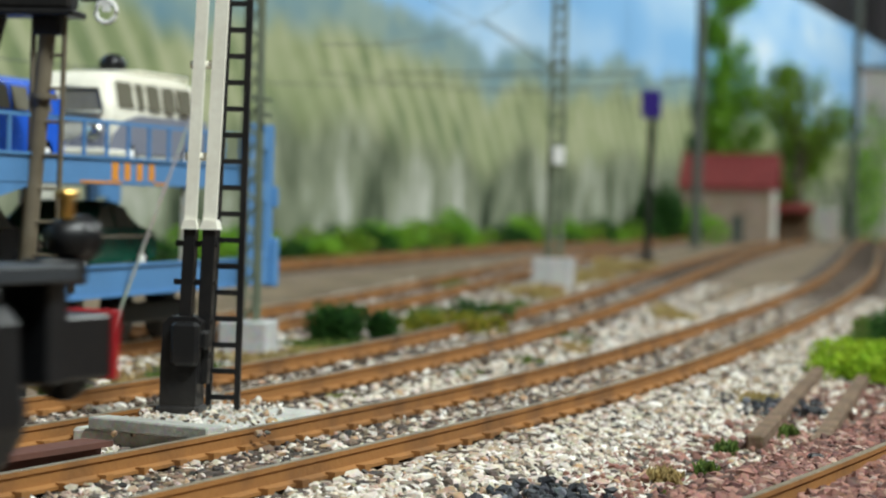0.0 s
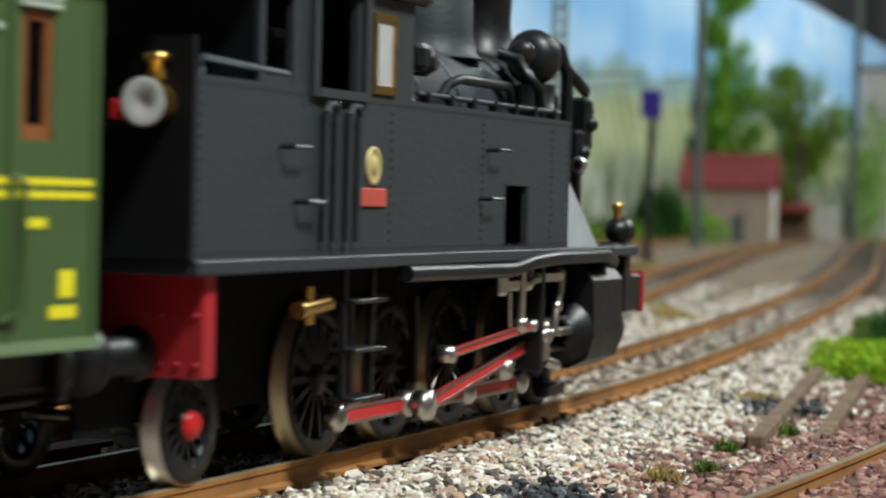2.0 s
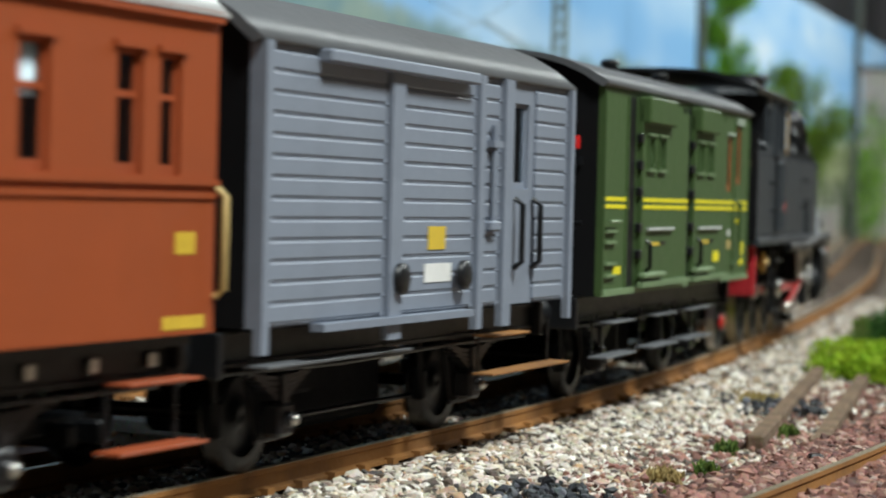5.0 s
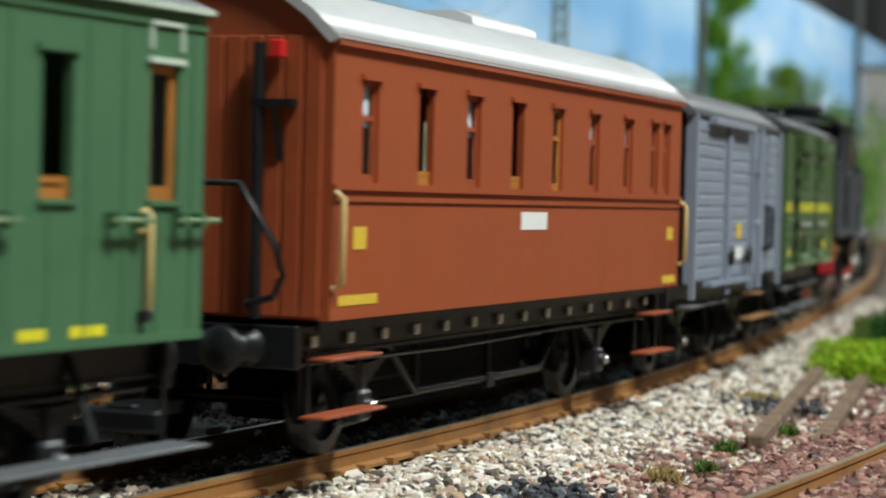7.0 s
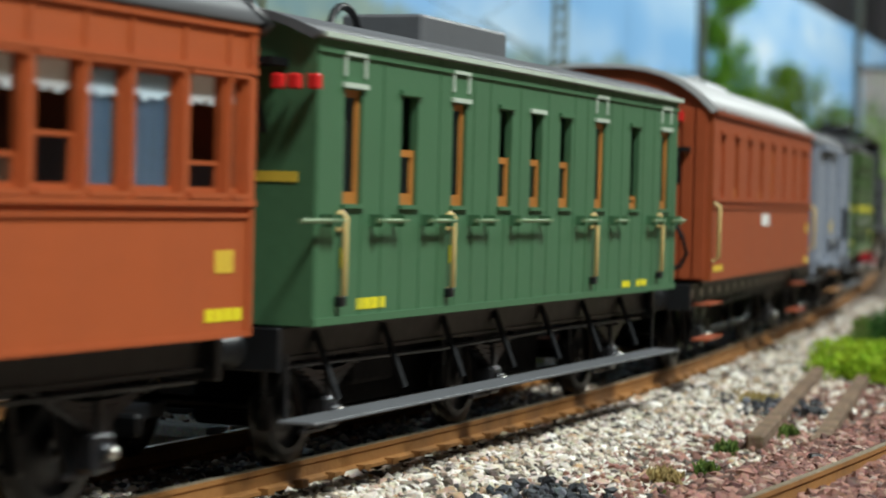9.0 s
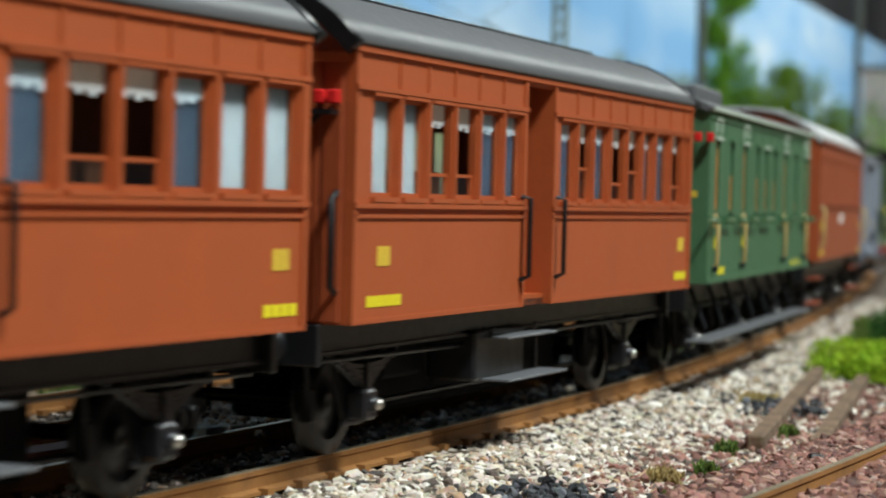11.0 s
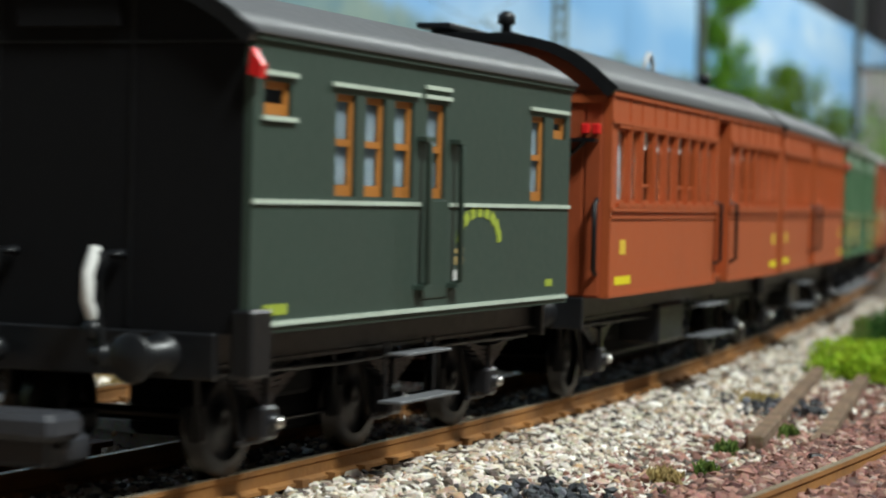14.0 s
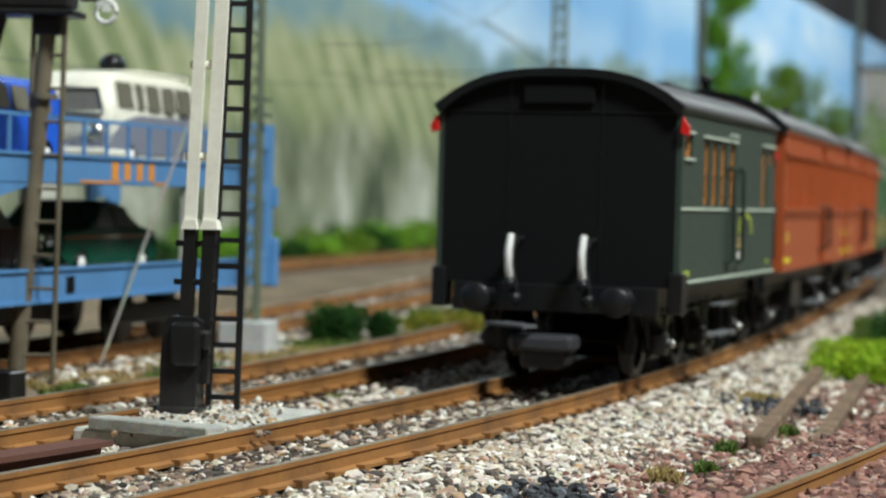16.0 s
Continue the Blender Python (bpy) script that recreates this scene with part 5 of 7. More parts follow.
    part("valve_flange", Geo().lathe([(0, 0.05), (0, 0.09), (0.06, 0.09), (0.06, 0.05)], (lx(142.0), -1.2, 2.62), (1, 0, 0), 12), STEEL, v)
    for sg in (-1, 1):
        for pts, rr in (
            ([(lx(136.8), sg * 0.95, 3.12), (lx(138.6), sg * 0.95, 3.12), (lx(138.75), sg * 1.0, 3.3), (lx(139.0), sg * 1.02, 3.36), (lx(140.3), sg * 1.02, 3.36), (lx(140.5), sg * 1.0, 3.1)], 0.05),
            ([(lx(140.6), sg * 0.78, 3.72), (lx(140.68), sg * 1.0, 3.66), (lx(140.5), sg * 1.12, 3.52), (lx(140.72), sg * 1.2, 3.36), (lx(140.78), sg * 1.2, 3.02)], 0.06),
            ([(lx(141.5), sg * 0.9, 3.95), (lx(141.62), sg * 1.1, 3.85), (lx(141.74), sg * 1.14, 3.55), (lx(141.76), sg * 1.14, 3.1), (lx(141.7), sg * 1.16, 2.3), (lx(141.7), sg * 1.16, 1.75)], 0.07),
            ([(lx(142.1), sg * 0.75, 3.9), (lx(142.3), sg * 0.95, 3.66), (lx(142.7), sg * 1.02, 3.45), (lx(142.85), sg * 1.02, 3.25), (lx(142.5), sg * 1.08, 3.0)], 0.065),
            ([(lx(142.2), sg * 1.1, 2.9), (lx(142.25), sg * 1.1, 2.3), (lx(142.5), sg * 1.0, 1.75)], 0.06),
            ([(lx(137.3), sg * 0.6, 3.55), (lx(137.6), sg * 0.9, 3.3), (lx(137.7), sg * 1.1, 3.04)], 0.04),
            ([(lx(137.0), sg * 1.42, 3.12), (lx(140.7), sg * 1.42, 3.12)], 0.025),
        ):
            part("boiler_pipe", Geo().tube(pts, rr, 8), BLACK if rr > 0.03 else LOCO_GREY, v)
        for s in np.arange(137.2, 140.7, 0.55):
            part("rail_knob", Geo().box(lx(s) - 0.03, lx(s) + 0.03, sg * 1.38, sg * 1.46, 3.02, 3.14), BLACK, v)
        part("valve_box", Geo().box(lx(137.5), lx(137.75), sg * 1.0, sg * 1.25, 3.35, 3.6, 0.05).lathe([(0, 0.12), (0.1, 0.15), (0.2, 0.12), (0.22, 0.0001)], (lx(138.0), sg * 0.95, 3.45), (0, sg, 0.2), 12), BLACK, v)
        # sloping plate at the tank's front
        part("front_plate", Geo().prism([(b, 1.75), (b, 2.42), (b + 0.10, 2.42), (b + 1.08, 1.75)], sg * (T - 0.09), sg * (T - 0.03), "y"), paint_light_grey(), v, "pale grey sloping plate")
    # front beam, lamps, buffers
    part("lamp_iron", Geo().box(lx(143.2), lx(143.72), -1.24, -1.06, 1.60, 1.77, 0.02), BLACK, v)
    part("front_beam", Geo().box(lx(143.0), lx(143.2), -1.45, 1.45, 1.0, 1.66, 0.02), BLACK, v)
    part("front_beam_face", Geo().box(lx(143.2), lx(143.24), -1.42, 1.42, 1.02, 1.64), BLACK, v)
    part("rear_beam", Geo().box(lx(133.22), lx(133.4), -1.45, 1.45, 0.90, 1.745, 0.02), RED, v, "red riveted rear beam")
    r = Geo()
    for y in np.arange(-1.38, 1.4, 0.14):
        for z in (1.0, 1.35, 1.66):
            r.ball((lx(133.22), y, z), 0.025, 6)
    part("beam_rivets", r, RED, v)
    for ex, s in ((-1, 133.22), (1, 143.2)):
        for sg in (-1, 1):
            g = Geo().lathe([(0, 0.2), (0.05, 0.2), (0.07, 0.15), (0.5, 0.14), (0.5, 0.1), (0.7, 0.1), (0.7, 0.25), (0.75, 0.26), (0.79, 0.0001)], (lx(s), sg * 0.88, 1.06), (ex, 0, 0), 20)
            part("buffer", g, BLACK if ex < 0 else BLACK, v)
    part("buffer_box", Geo().box(lx(143.2), lx(143.78), -1.4, -0.6, 1.0, 1.42, 0.03), BLACK, v)
    part("buffer_face", Geo().box(lx(143.78), lx(143.83), -1.42, -0.58, 0.98, 1.44, 0.015), RED, v, "red buffer face")
    for sg in (-1, 1):
        lamp = part("head_lamp", Geo().lathe([(-0.14, 0.0001), (-0.13, 0.10), (-0.02, 0.13), (0.0, 0.155), (0.04, 0.155), (0.05, 0.13), (0.12, 0.15), (0.16, 0.165), (0.17, 0.14), (0.12, 0.0001)], (lx(143.6), sg * 1.15, 1.90), (1, 0, 0), 20), BLACK, v)
        part("lamp_chimney", Geo().lathe([(0, 0.05), (0.12, 0.05), (0.13, 0.075), (0.18, 0.075), (0.2, 0.0001)], (lx(143.58), sg * 1.15, 2.03), (0, 0, 1), 12), BRASS, lamp)
    lamp = part("rear_lamp", Geo().lathe([(0.14, 0.0001), (0.12, 0.12), (-0.1, 0.175), (-0.16, 0.18)], (lx(132.82), -1.24, 2.83), (1, 0, 0), 24), BRASS, v, "brass lamp")
    part("lamp_lens", Geo().lathe([(-0.12, 0.0001), (-0.165, 0.155), (-0.16, 0.17)], (lx(132.82), -1.24, 2.83), (1, 0, 0), 24), WHITE, lamp, "pale round lamp glass")
    part("lamp_chimney", Geo().lathe([(0, 0.07), (0.12, 0.06), (0.13, 0.09), (0.18, 0.09), (0.2, 0.0001)], (lx(132.85), -1.24, 2.99), (0, 0, 1), 12), BRASS, lamp)
    tail_lamp(v, lx(132.88), -0.98, 2.78, -1)
    rail_bar(v, [(lx(132.85), 0.0, 2.68), (lx(132.82), -1.3, 2.68)], 0.02, BLACK)
    # frames, steps, cylinders
    for sg in (-1, 1):
        part("main_frame", Geo().box(lx(132.9), lx(143.1), sg * 0.55, sg * 0.62, 0.5, 1.64), BLACK_MATT, v)
        part("cylinder", Geo().prism([(sg * 0.9, 0.5), (sg * 0.9, 1.55), (sg * 1.2, 1.58), (sg * 1.44, 1.53), (sg * 1.56, 1.4), (sg * 1.58, 0.8), (sg * 1.5, 0.56), (sg * 1.3, 0.46), (sg * 1.1, 0.45)], lx(141.55), lx(142.55), "x").lathe([(0, 0.33), (0.06, 0.33), (0.08, 0.2), (0.14, 0.12), (0.15, 0.0001)], (lx(142.55), sg * 1.25, 0.85), (1, 0, 0), 20).lathe([(0, 0.33), (0.05, 0.33), (0.06, 0.15), (0.2, 0.12)], (lx(141.55), sg * 1.25, 0.85), (-1, 0, 0), 20), BLACK, v, "black cylinder block")
        part("guard_iron", Geo().box(lx(142.2), lx(142.4), sg * 0.7, sg * 0.8, 0.06, 0.6).box(lx(141.9), lx(142.5), sg * 0.72, sg * 0.95, 0.1, 0.25, 0.03), BLACK, v)
        part("slide_bar", Geo().box(lx(140.5), lx(141.5), sg * 1.2, sg * 1.3, 0.98, 1.02).box(lx(140.5), lx(141.5), sg * 1.2, sg * 1.3, 0.66, 0.7), STEEL, v, "bright slide bars")
        part("gear_bracket", Geo().box(lx(140.35), lx(140.45), sg * 0.9, sg * 1.42, 0.5, 1.6, 0.02), BLACK, v)
        y = sg * 1.38
        part("combination_lever", Geo().box(lx(139.8), lx(139.9), y - 0.03, y + 0.03, 0.95, 1.6, 0.01).ball((lx(139.85), y, 1.0), 0.085, 8), STEEL, v, "bright steel upright lever")
        part("expansion_link", Geo().box(lx(139.2), lx(139.4), y - 0.04, y + 0.04, 1.3, 1.55, 0.03).box(lx(139.3), lx(139.75), y - 0.03, y + 0.03, 1.34, 1.45, 0.015).tube([(lx(139.62), y + 0.04, 1.32), (lx(139.64), y + 0.04, 0.98)], 0.03, 6), STEEL, v, "bright steel link")
        part("radius_rod", Geo().tube([(lx(139.98), y, 1.39), (lx(140.14), y, 1.62)], 0.045, 6).box(lx(140.2), lx(140.95), y - 0.03, y + 0.03, 1.4, 1.5, 0.015).tube([(lx(139.9), y, 1.41), (lx(140.3), y, 1.45)], 0.05, 6).ball((lx(140.0), y, 1.4), 0.08, 8), STEEL, v, "bright steel radius rod")
        part("valve_lever", Geo().tube([(lx(141.02), y, 1.5), (lx(141.0), y, 1.3), (lx(140.88), y, 1.1), (lx(140.84), y, 0.85)], 0.045, 6).ball((lx(140.95), y, 1.48), 0.07, 8).ball((lx(140.9), y, 1.14), 0.07, 8), STEEL, v, "bright steel valve lever")
        part("crosshead", Geo().box(lx(140.42), lx(140.62), y - 0.05, y + 0.05, 0.6, 1.0, 0.03).ball((lx(140.48), y, 0.86), 0.09, 8).ball((lx(140.64), y, 0.86), 0.08, 8).tube([(lx(140.55), y, 0.6), (lx(140.95), y, 0.53)], 0.06, 6).box(lx(140.95), lx(141.4), y - 0.03, y + 0.03, 0.83, 0.92, 0.02), STEEL, v, "bright steel crosshead")
        part("sand_pipe_end", Geo().ball((lx(139.88), sg * 1.2, 0.55), 0.12, 8).tube([(lx(139.88), sg * 1.2, 0.55), (lx(140.1), sg * 1.2, 0.6)], 0.05, 6), STEEL, v)
        for x in (lx(135.75), lx(136.3)):
            part("step_hanger", Geo().box(x - 0.03, x + 0.03, sg * 1.32, sg * 1.38, 0.55, 1.64, 0.008), BLACK, v)
        for z in (0.55, 0.95, 1.35):
            part("cab_step", Geo().box(lx(135.72), lx(136.33), sg * 1.25, sg * 1.48, z, z + 0.035, 0.008), BLACK, v)
        part("injector", Geo().tube([(lx(135.0), sg * 1.3, 1.32), (lx(135.55), sg * 1.3, 1.36)], 0.075, 8).tube([(lx(135.2), sg * 1.3, 1.5), (lx(135.2), sg * 1.3, 1.2)], 0.05, 8), BRASS, v, "brass injector")
        part("brake_gear", Geo().box(lx(137.0), lx(137.08), sg * 0.75, sg * 0.85, 0.5, 1.3).box(lx(138.45), lx(138.53), sg * 0.75, sg * 0.85, 0.5, 1.3).box(lx(139.92), lx(140.0), sg * 0.75, sg * 0.85, 0.5, 1.3), BLACK, v)
    part("inner_mass", Geo().box(lx(135.0), lx(142.5), -0.5, 0.5, 0.6, 1.7).box(lx(133.0), lx(135.0), -0.6, 0.6, 1.0, 1.7), BLACK_MATT, v)
    for s in DRIVERS:
        wheelset(v, lx(s), DR, True, "spoked driving wheels")
    wheelset(v, lx(134.2), 0.46, True, "spoked trailing wheels with red hubs", tread=STEEL)
    hub = SPINS[-1][0]
    for sg in (-1, 1):
        part("hub_cap", Geo().lathe([(0, 0.12), (0.05, 0.1), (0.06, 0.0001)], (0, sg * (GAUGE / 2 + 0.1), 0), (0, sg, 0), 12), LENS_RED, hub, "red hub")
    wheelset(v, lx(142.05), 0.40)
    # coupling and connecting rods, keyed with the wheels
    for sg, ph in ((-1, 0.0), (1, math.pi / 2)):
        y = sg * 1.02
        g = Geo().box(lx(DRIVERS[0]), lx(DRIVERS[3]), y - 0.03, y + 0.03, -0.07, 0.07, 0.01)
        cr = part("coupling_rod", g, ROD_RED, v, "red coupling rod with bright bearings")
        for d in DRIVERS:
            part("bearing", Geo().lathe([(-0.06, 0.0001), (-0.06, 0.12), (0.06, 0.12), (0.09, 0.08), (0.1, 0.0001)], (lx(d), y, 0), (0, sg, 0), 16), STEEL, cr, "bright steel bearing")
        for q in (-1, 1):
            part("rod_edge", Geo().box(lx(DRIVERS[0]), lx(DRIVERS[3]), y + sg * 0.022, y + sg * 0.038, q * 0.05, q * 0.078), STEEL, cr, "bright steel edge")
        RODS.append(("couple", cr, sg, ph))
        for kind, end, end_z, yc, crank, turn, hh in (("main", 141.2, 0.85, 1.22, CRANK, 0.0, 0.06), ("eccentric", 140.2, 0.97, 1.34, 0.17, math.pi, 0.035)):
            Lc = lx(end) - lx(DRIVERS[1])
            yc = sg * yc
            mr = part("connecting_rod" if kind == "main" else "eccentric_rod", Geo().box(0, Lc, yc - 0.03, yc + 0.03, -hh, hh, 0.01), ROD_RED, v, "red rod with bright edges")
            part("big_end", Geo().lathe([(-0.08, 0.0001), (-0.08, hh * 2.3), (0.06, hh * 2.3), (0.08, 0.0001)], (0, yc, 0), (0, sg, 0), 16), STEEL, mr, "bright steel end")
            part("small_end", Geo().lathe([(-0.06, 0.0001), (-0.06, hh * 1.8), (0.05, hh * 1.8), (0.07, 0.0001)], (Lc, yc, 0), (0, sg, 0), 16), STEEL, mr, "bright steel end")
            for q in (-1, 1):
                part("rod_edge", Geo().box(0, Lc, yc + sg * 0.026, yc + sg * 0.04, q * hh * 0.7, q * hh * 1.15), STEEL, mr, "bright steel edge")
            RODS.append((kind, mr, sg, ph + turn, Lc, end_z, crank))
    return v


def paint_red_plate():
    return bpy.data.materials.get("plate_red") or paint("plate_red", (0.55, 0.08, 0.06), 0.5)


def paint_doll():
    return bpy.data.materials.get("doll_paint") or paint("doll_paint", (0.05, 0.05, 0.07), 0.6)


def paint_light_grey():
    return bpy.data.materials.get("light_grey") or paint("light_grey", (0.42, 0.44, 0.47), 0.5)


# ---------------------------------------------------------------- scenery materials
WAGON_BLUE = paint("wagon_blue", (0.10, 0.26, 0.52), 0.4, dirt_amount=0.1)
CAR_BLUE = paint("car_blue", (0.02, 0.11, 0.62), 0.2, dirt_amount=0.0)
CAR_GREEN = paint("car_green", (0.006, 0.075, 0.045), 0.18, dirt_amount=0.0)
CAR_BLACK = paint("car_black", (0.01, 0.01, 0.012), 0.2, dirt_amount=0.0)
BUS_CREAM = paint("bus_cream", (0.90, 0.87, 0.74), 0.3, dirt_amount=0.05)
BUS_GREY = paint("bus_grey", (0.24, 0.25, 0.31), 0.3, dirt_amount=0.05)
SCREEN = paint("bus_windscreen", (0.30, 0.29, 0.24), 0.1, dirt=(0.12, 0.10, 0.07), dirt_amount=0.6, spec=0.5)
CHROME = paint("chrome", (0.8, 0.8, 0.8), 0.15, 1.0, dirt_amount=0.05)
LETTER_ORANGE = paint("letter_orange", (0.75, 0.30, 0.04), 0.5)
CAR_GLASS = paint("car_glass", (0.17, 0.16, 0.12), 0.12, dirt_amount=0.0)
MAST_WHITE = paint("mast_white", (0.95, 0.91, 0.80), 0.6, dirt=(0.30, 0.18, 0.11), dirt_amount=0.25, grain=12, bump=0.15)
MAST_BLACK = paint("mast_black", (0.012, 0.012, 0.013), 0.35, dirt=(0.2, 0.17, 0.14), dirt_amount=0.15, grain=10, bump=0.4)
OLD_IRON = paint("old_iron", (0.13, 0.105, 0.07), 0.6, dirt=(0.30, 0.26, 0.19), dirt_amount=0.6, grain=6, bump=0.4)
MAST_GREEN = paint("mast_green", (0.16, 0.19, 0.13), 0.6, dirt=(0.07, 0.06, 0.05), dirt_amount=0.4)
CONCRETE = mottled("concrete", [(0.3, (0.42, 0.42, 0.42)), (0.7, (0.56, 0.56, 0.55))], 2.0, 0.85, 0.2)
PLANK_GREY = mottled("weathered_plank", [(0.3, (0.26, 0.26, 0.23)), (0.7, (0.45, 0.45, 0.41))], 4.0, 0.85, 0.4)
OLD_WOOD = mottled("old_wood", [(0.3, (0.09, 0.055, 0.032)), (0.7, (0.24, 0.155, 0.095))], 3.0, 0.85, 0.5)
SIGN_BLUE = paint("sign_blue", (0.030, 0.012, 0.20), 0.5)
ROOF_RED = mottled("roof_red", [(0.3, (0.19, 0.024, 0.024)), (0.7, (0.27, 0.042, 0.038))], 1.5, 0.8, 0.4)
PLASTER = mottled("plaster", [(0.3, (0.28, 0.21, 0.16)), (0.7, (0.40, 0.31, 0.25))], 0.8, 0.9, 0.2)
PALE_WALL = mottled("pale_wall", [(0.3, (0.44, 0.42, 0.38)), (0.7, (0.58, 0.56, 0.52))], 0.3, 0.9, 0.1)
GRANITE_DUST = mottled("concrete_slab", [(0.3, (0.40, 0.40, 0.36)), (0.7, (0.62, 0.62, 0.58))], 4.0, 0.9, 0.5)
BARK = mottled("bark", [(0.3, (0.06, 0.04, 0.03)), (0.7, (0.16, 0.12, 0.09))], 4.0)


def leafy(name, dark, light, rough=0.7):
    m, nt, p = nodes_of(name)
    g = nt.nodes.new("ShaderNodeNewGeometry")
    r = ramp_of(nt, g, "Random Per Island", [(0.0, dark), (0.6, tuple((a + b) / 2 for a, b in zip(dark, light))), (1.0, light)])
    n = noise_of(nt, coords(nt), 1.2, 3)
    c, o = mixed(nt, 0.3, (r, 0), (n, 1), "OVERLAY")
    nt.links.new(c.outputs[o], p.inputs["Base Color"])
    p.inputs["Roughness"].default_value = rough
    p.inputs["Specular IOR Level"].default_value = 0.2
    # thin leaves let light through
    tr = nt.nodes.new("ShaderNodeBsdfTranslucent")
    nt.links.new(c.outputs[o], tr.inputs["Color"])
    mx = nt.nodes.new("ShaderNodeMixShader")
    mx.inputs[0].default_value = 0.4
    link(nt, p, 0, mx, 1)
    link(nt, tr, 0, mx, 2)
    link(nt, mx, 0, nt.nodes["Material Output"], "Surface")
    return m


LEAF = leafy("leaf_green", (0.09, 0.23, 0.02), (0.36, 0.66, 0.07))
LEAF_OLIVE = leafy("leaf_olive", (0.09, 0.18, 0.02), (0.32, 0.50, 0.06))
BUSH_DARK = leafy("bush_dark", (0.012, 0.05, 0.012), (0.06, 0.17, 0.03))
BUSH_YELLOW = leafy("bush_yellow", (0.10, 0.14, 0.012), (0.42, 0.38, 0.05))
GRASS_LIME = leafy("grass_lime", (0.16, 0.30, 0.01), (0.55, 0.72, 0.06))
STRAW = leafy("straw", (0.30, 0.22, 0.09), (0.62, 0.47, 0.20))
MOSS = leafy("moss", (0.05, 0.10, 0.02), (0.22, 0.30, 0.07))


def flecks(spots, size, seed, jitter=0.4, upright=0.0):
    """Many small bent leaves at the given places, as one mesh."""
    rng = np.random.default_rng(seed)
    c = np.asarray(spots, float)
    n = len(c)

    def unit(q):
        return q / (np.linalg.norm(q, axis=1, keepdims=True) + 1e-9)
    a = rng.normal(size=(n, 3))
    a[:, 2] += upright * 3
    a = unit(a)
    b = unit(np.cross(a, rng.normal(size=(n, 3))))
    nn = np.cross(a, b)
    sz = (size * (1 + jitter * rng.uniform(-1, 1, n)))[:, None]
    p = np.stack([c - a * sz, c + b * sz * 0.45 + nn * sz * 0.15, c + a * sz, c - b * sz * 0.45 + nn * sz * 0.15], 1)
    g = Geo()
    g.v = [tuple(q) for q in p.reshape(-1, 3).tolist()]
    g.f = [f for i in range(n) for f in ((4 * i, 4 * i + 1, 4 * i + 2), (4 * i, 4 * i + 2, 4 * i + 3))]
    g.smooth = [False] * len(g.f)
    return g


def flat_mesh(geo, name, material):
    return geo.mesh(name, material, flip=False)


def bush(name, x, y, z, rx, ry, rz, n, size, material, label, seed, group="shrubs beside the tracks"):
    rng = np.random.default_rng(seed)
    lobes = rng.normal(size=(7, 3)) * np.array([rx * 0.45, ry * 0.45, rz * 0.25])
    pts = []
    while len(pts) < n:
        l = lobes[rng.integers(7)]
        d = rng.normal(size=3)
        d /= np.linalg.norm(d)
        q = l + d * np.array([rx, ry, rz]) * 0.55 * rng.uniform(0.6, 1.05)
        if q[2] > -rz * 0.75:
            pts.append(q + np.array([0, 0, rz * 0.6]))
    ob = new(name, flat_mesh(flecks(np.array(pts), size, seed), name, material))
    ob.matrix_basis = pose(x * S, y * S, z * S)
    return tagged(ob, label, "shrub", group)


def tree(x, y, h, r, n, material, label, seed, lean=0.0, conic=True, z=-0.4):
    t = thing("tree", x, y, z, label, "tree", "trees behind the hut")
    rng = np.random.default_rng(seed)
    part("trunk", Geo().tube([(0, 0, 0), (lean * 0.3, 0, h * 0.35), (lean * 0.7, 0.1, h * 0.7), (lean, 0, h * 0.97)], h * 0.028, 8, True, h * 0.004), BARK, t)
    pts = []
    for k in range(26):
        zz = h * (0.16 + 0.8 * rng.random() ** 0.9)
        rad = r * ((1.05 - zz / h) ** 0.75 if conic else math.sin(math.pi * min(max((zz / h - 0.1) / 0.9, 0.05), 0.97)) ** 0.6)
        an = rng.uniform(0, 2 * math.pi)
        cx = lean * zz / h
        tip = np.array([cx + rad * math.cos(an), rad * math.sin(an), zz + rad * 0.5])
        root = np.array([cx, 0, zz - rad * 0.35])
        part("limb", Geo().tube([tuple(root), tuple((root + tip) / 2 + [0, 0, -0.1]), tuple(tip)], h * 0.008, 5, True, h * 0.002), BARK, t)
        m = n // 26
        for _ in range(m):
            f = rng.uniform(0.25, 1.1)
            pts.append(root + (tip - root) * f + rng.normal(size=3) * r * 0.14 * (1.2 - f * 0.5))
    ob = new("crown", flat_mesh(flecks(np.array(pts), r * 0.055, seed), "crown", material))
    ob.parent = t
    return t


def patch(name, cx, cy, rx, ry, n, size, material, label, seed, z=-0.36, h=0.12):
    """A patch of short static grass: upright blades, thinning at its rim."""
    rng = np.random.default_rng(seed)
    pts = []
    for _ in range(n):
        a, q = rng.uniform(0, 2 * math.pi), rng.random() ** 0.6
        q *= 0.7 + 0.3 * math.sin(3 * a + seed)
        pts.append((cx + rx * q * math.cos(a), cy + ry * q * math.sin(a), z + h * rng.random() ** 1.5))
    ob = new(name, flat_mesh(flecks(np.array(pts), size, seed, 0.5, 0.7), name, material))
    return tagged(ob, label, "grass", kind="stuff")


# ---------------------------------------------------------------- stones
def shoulder(side):
    a = abs(side)
    return -0.25 if a < 1.35 else -0.25 - 0.11 * (a - 1.35)


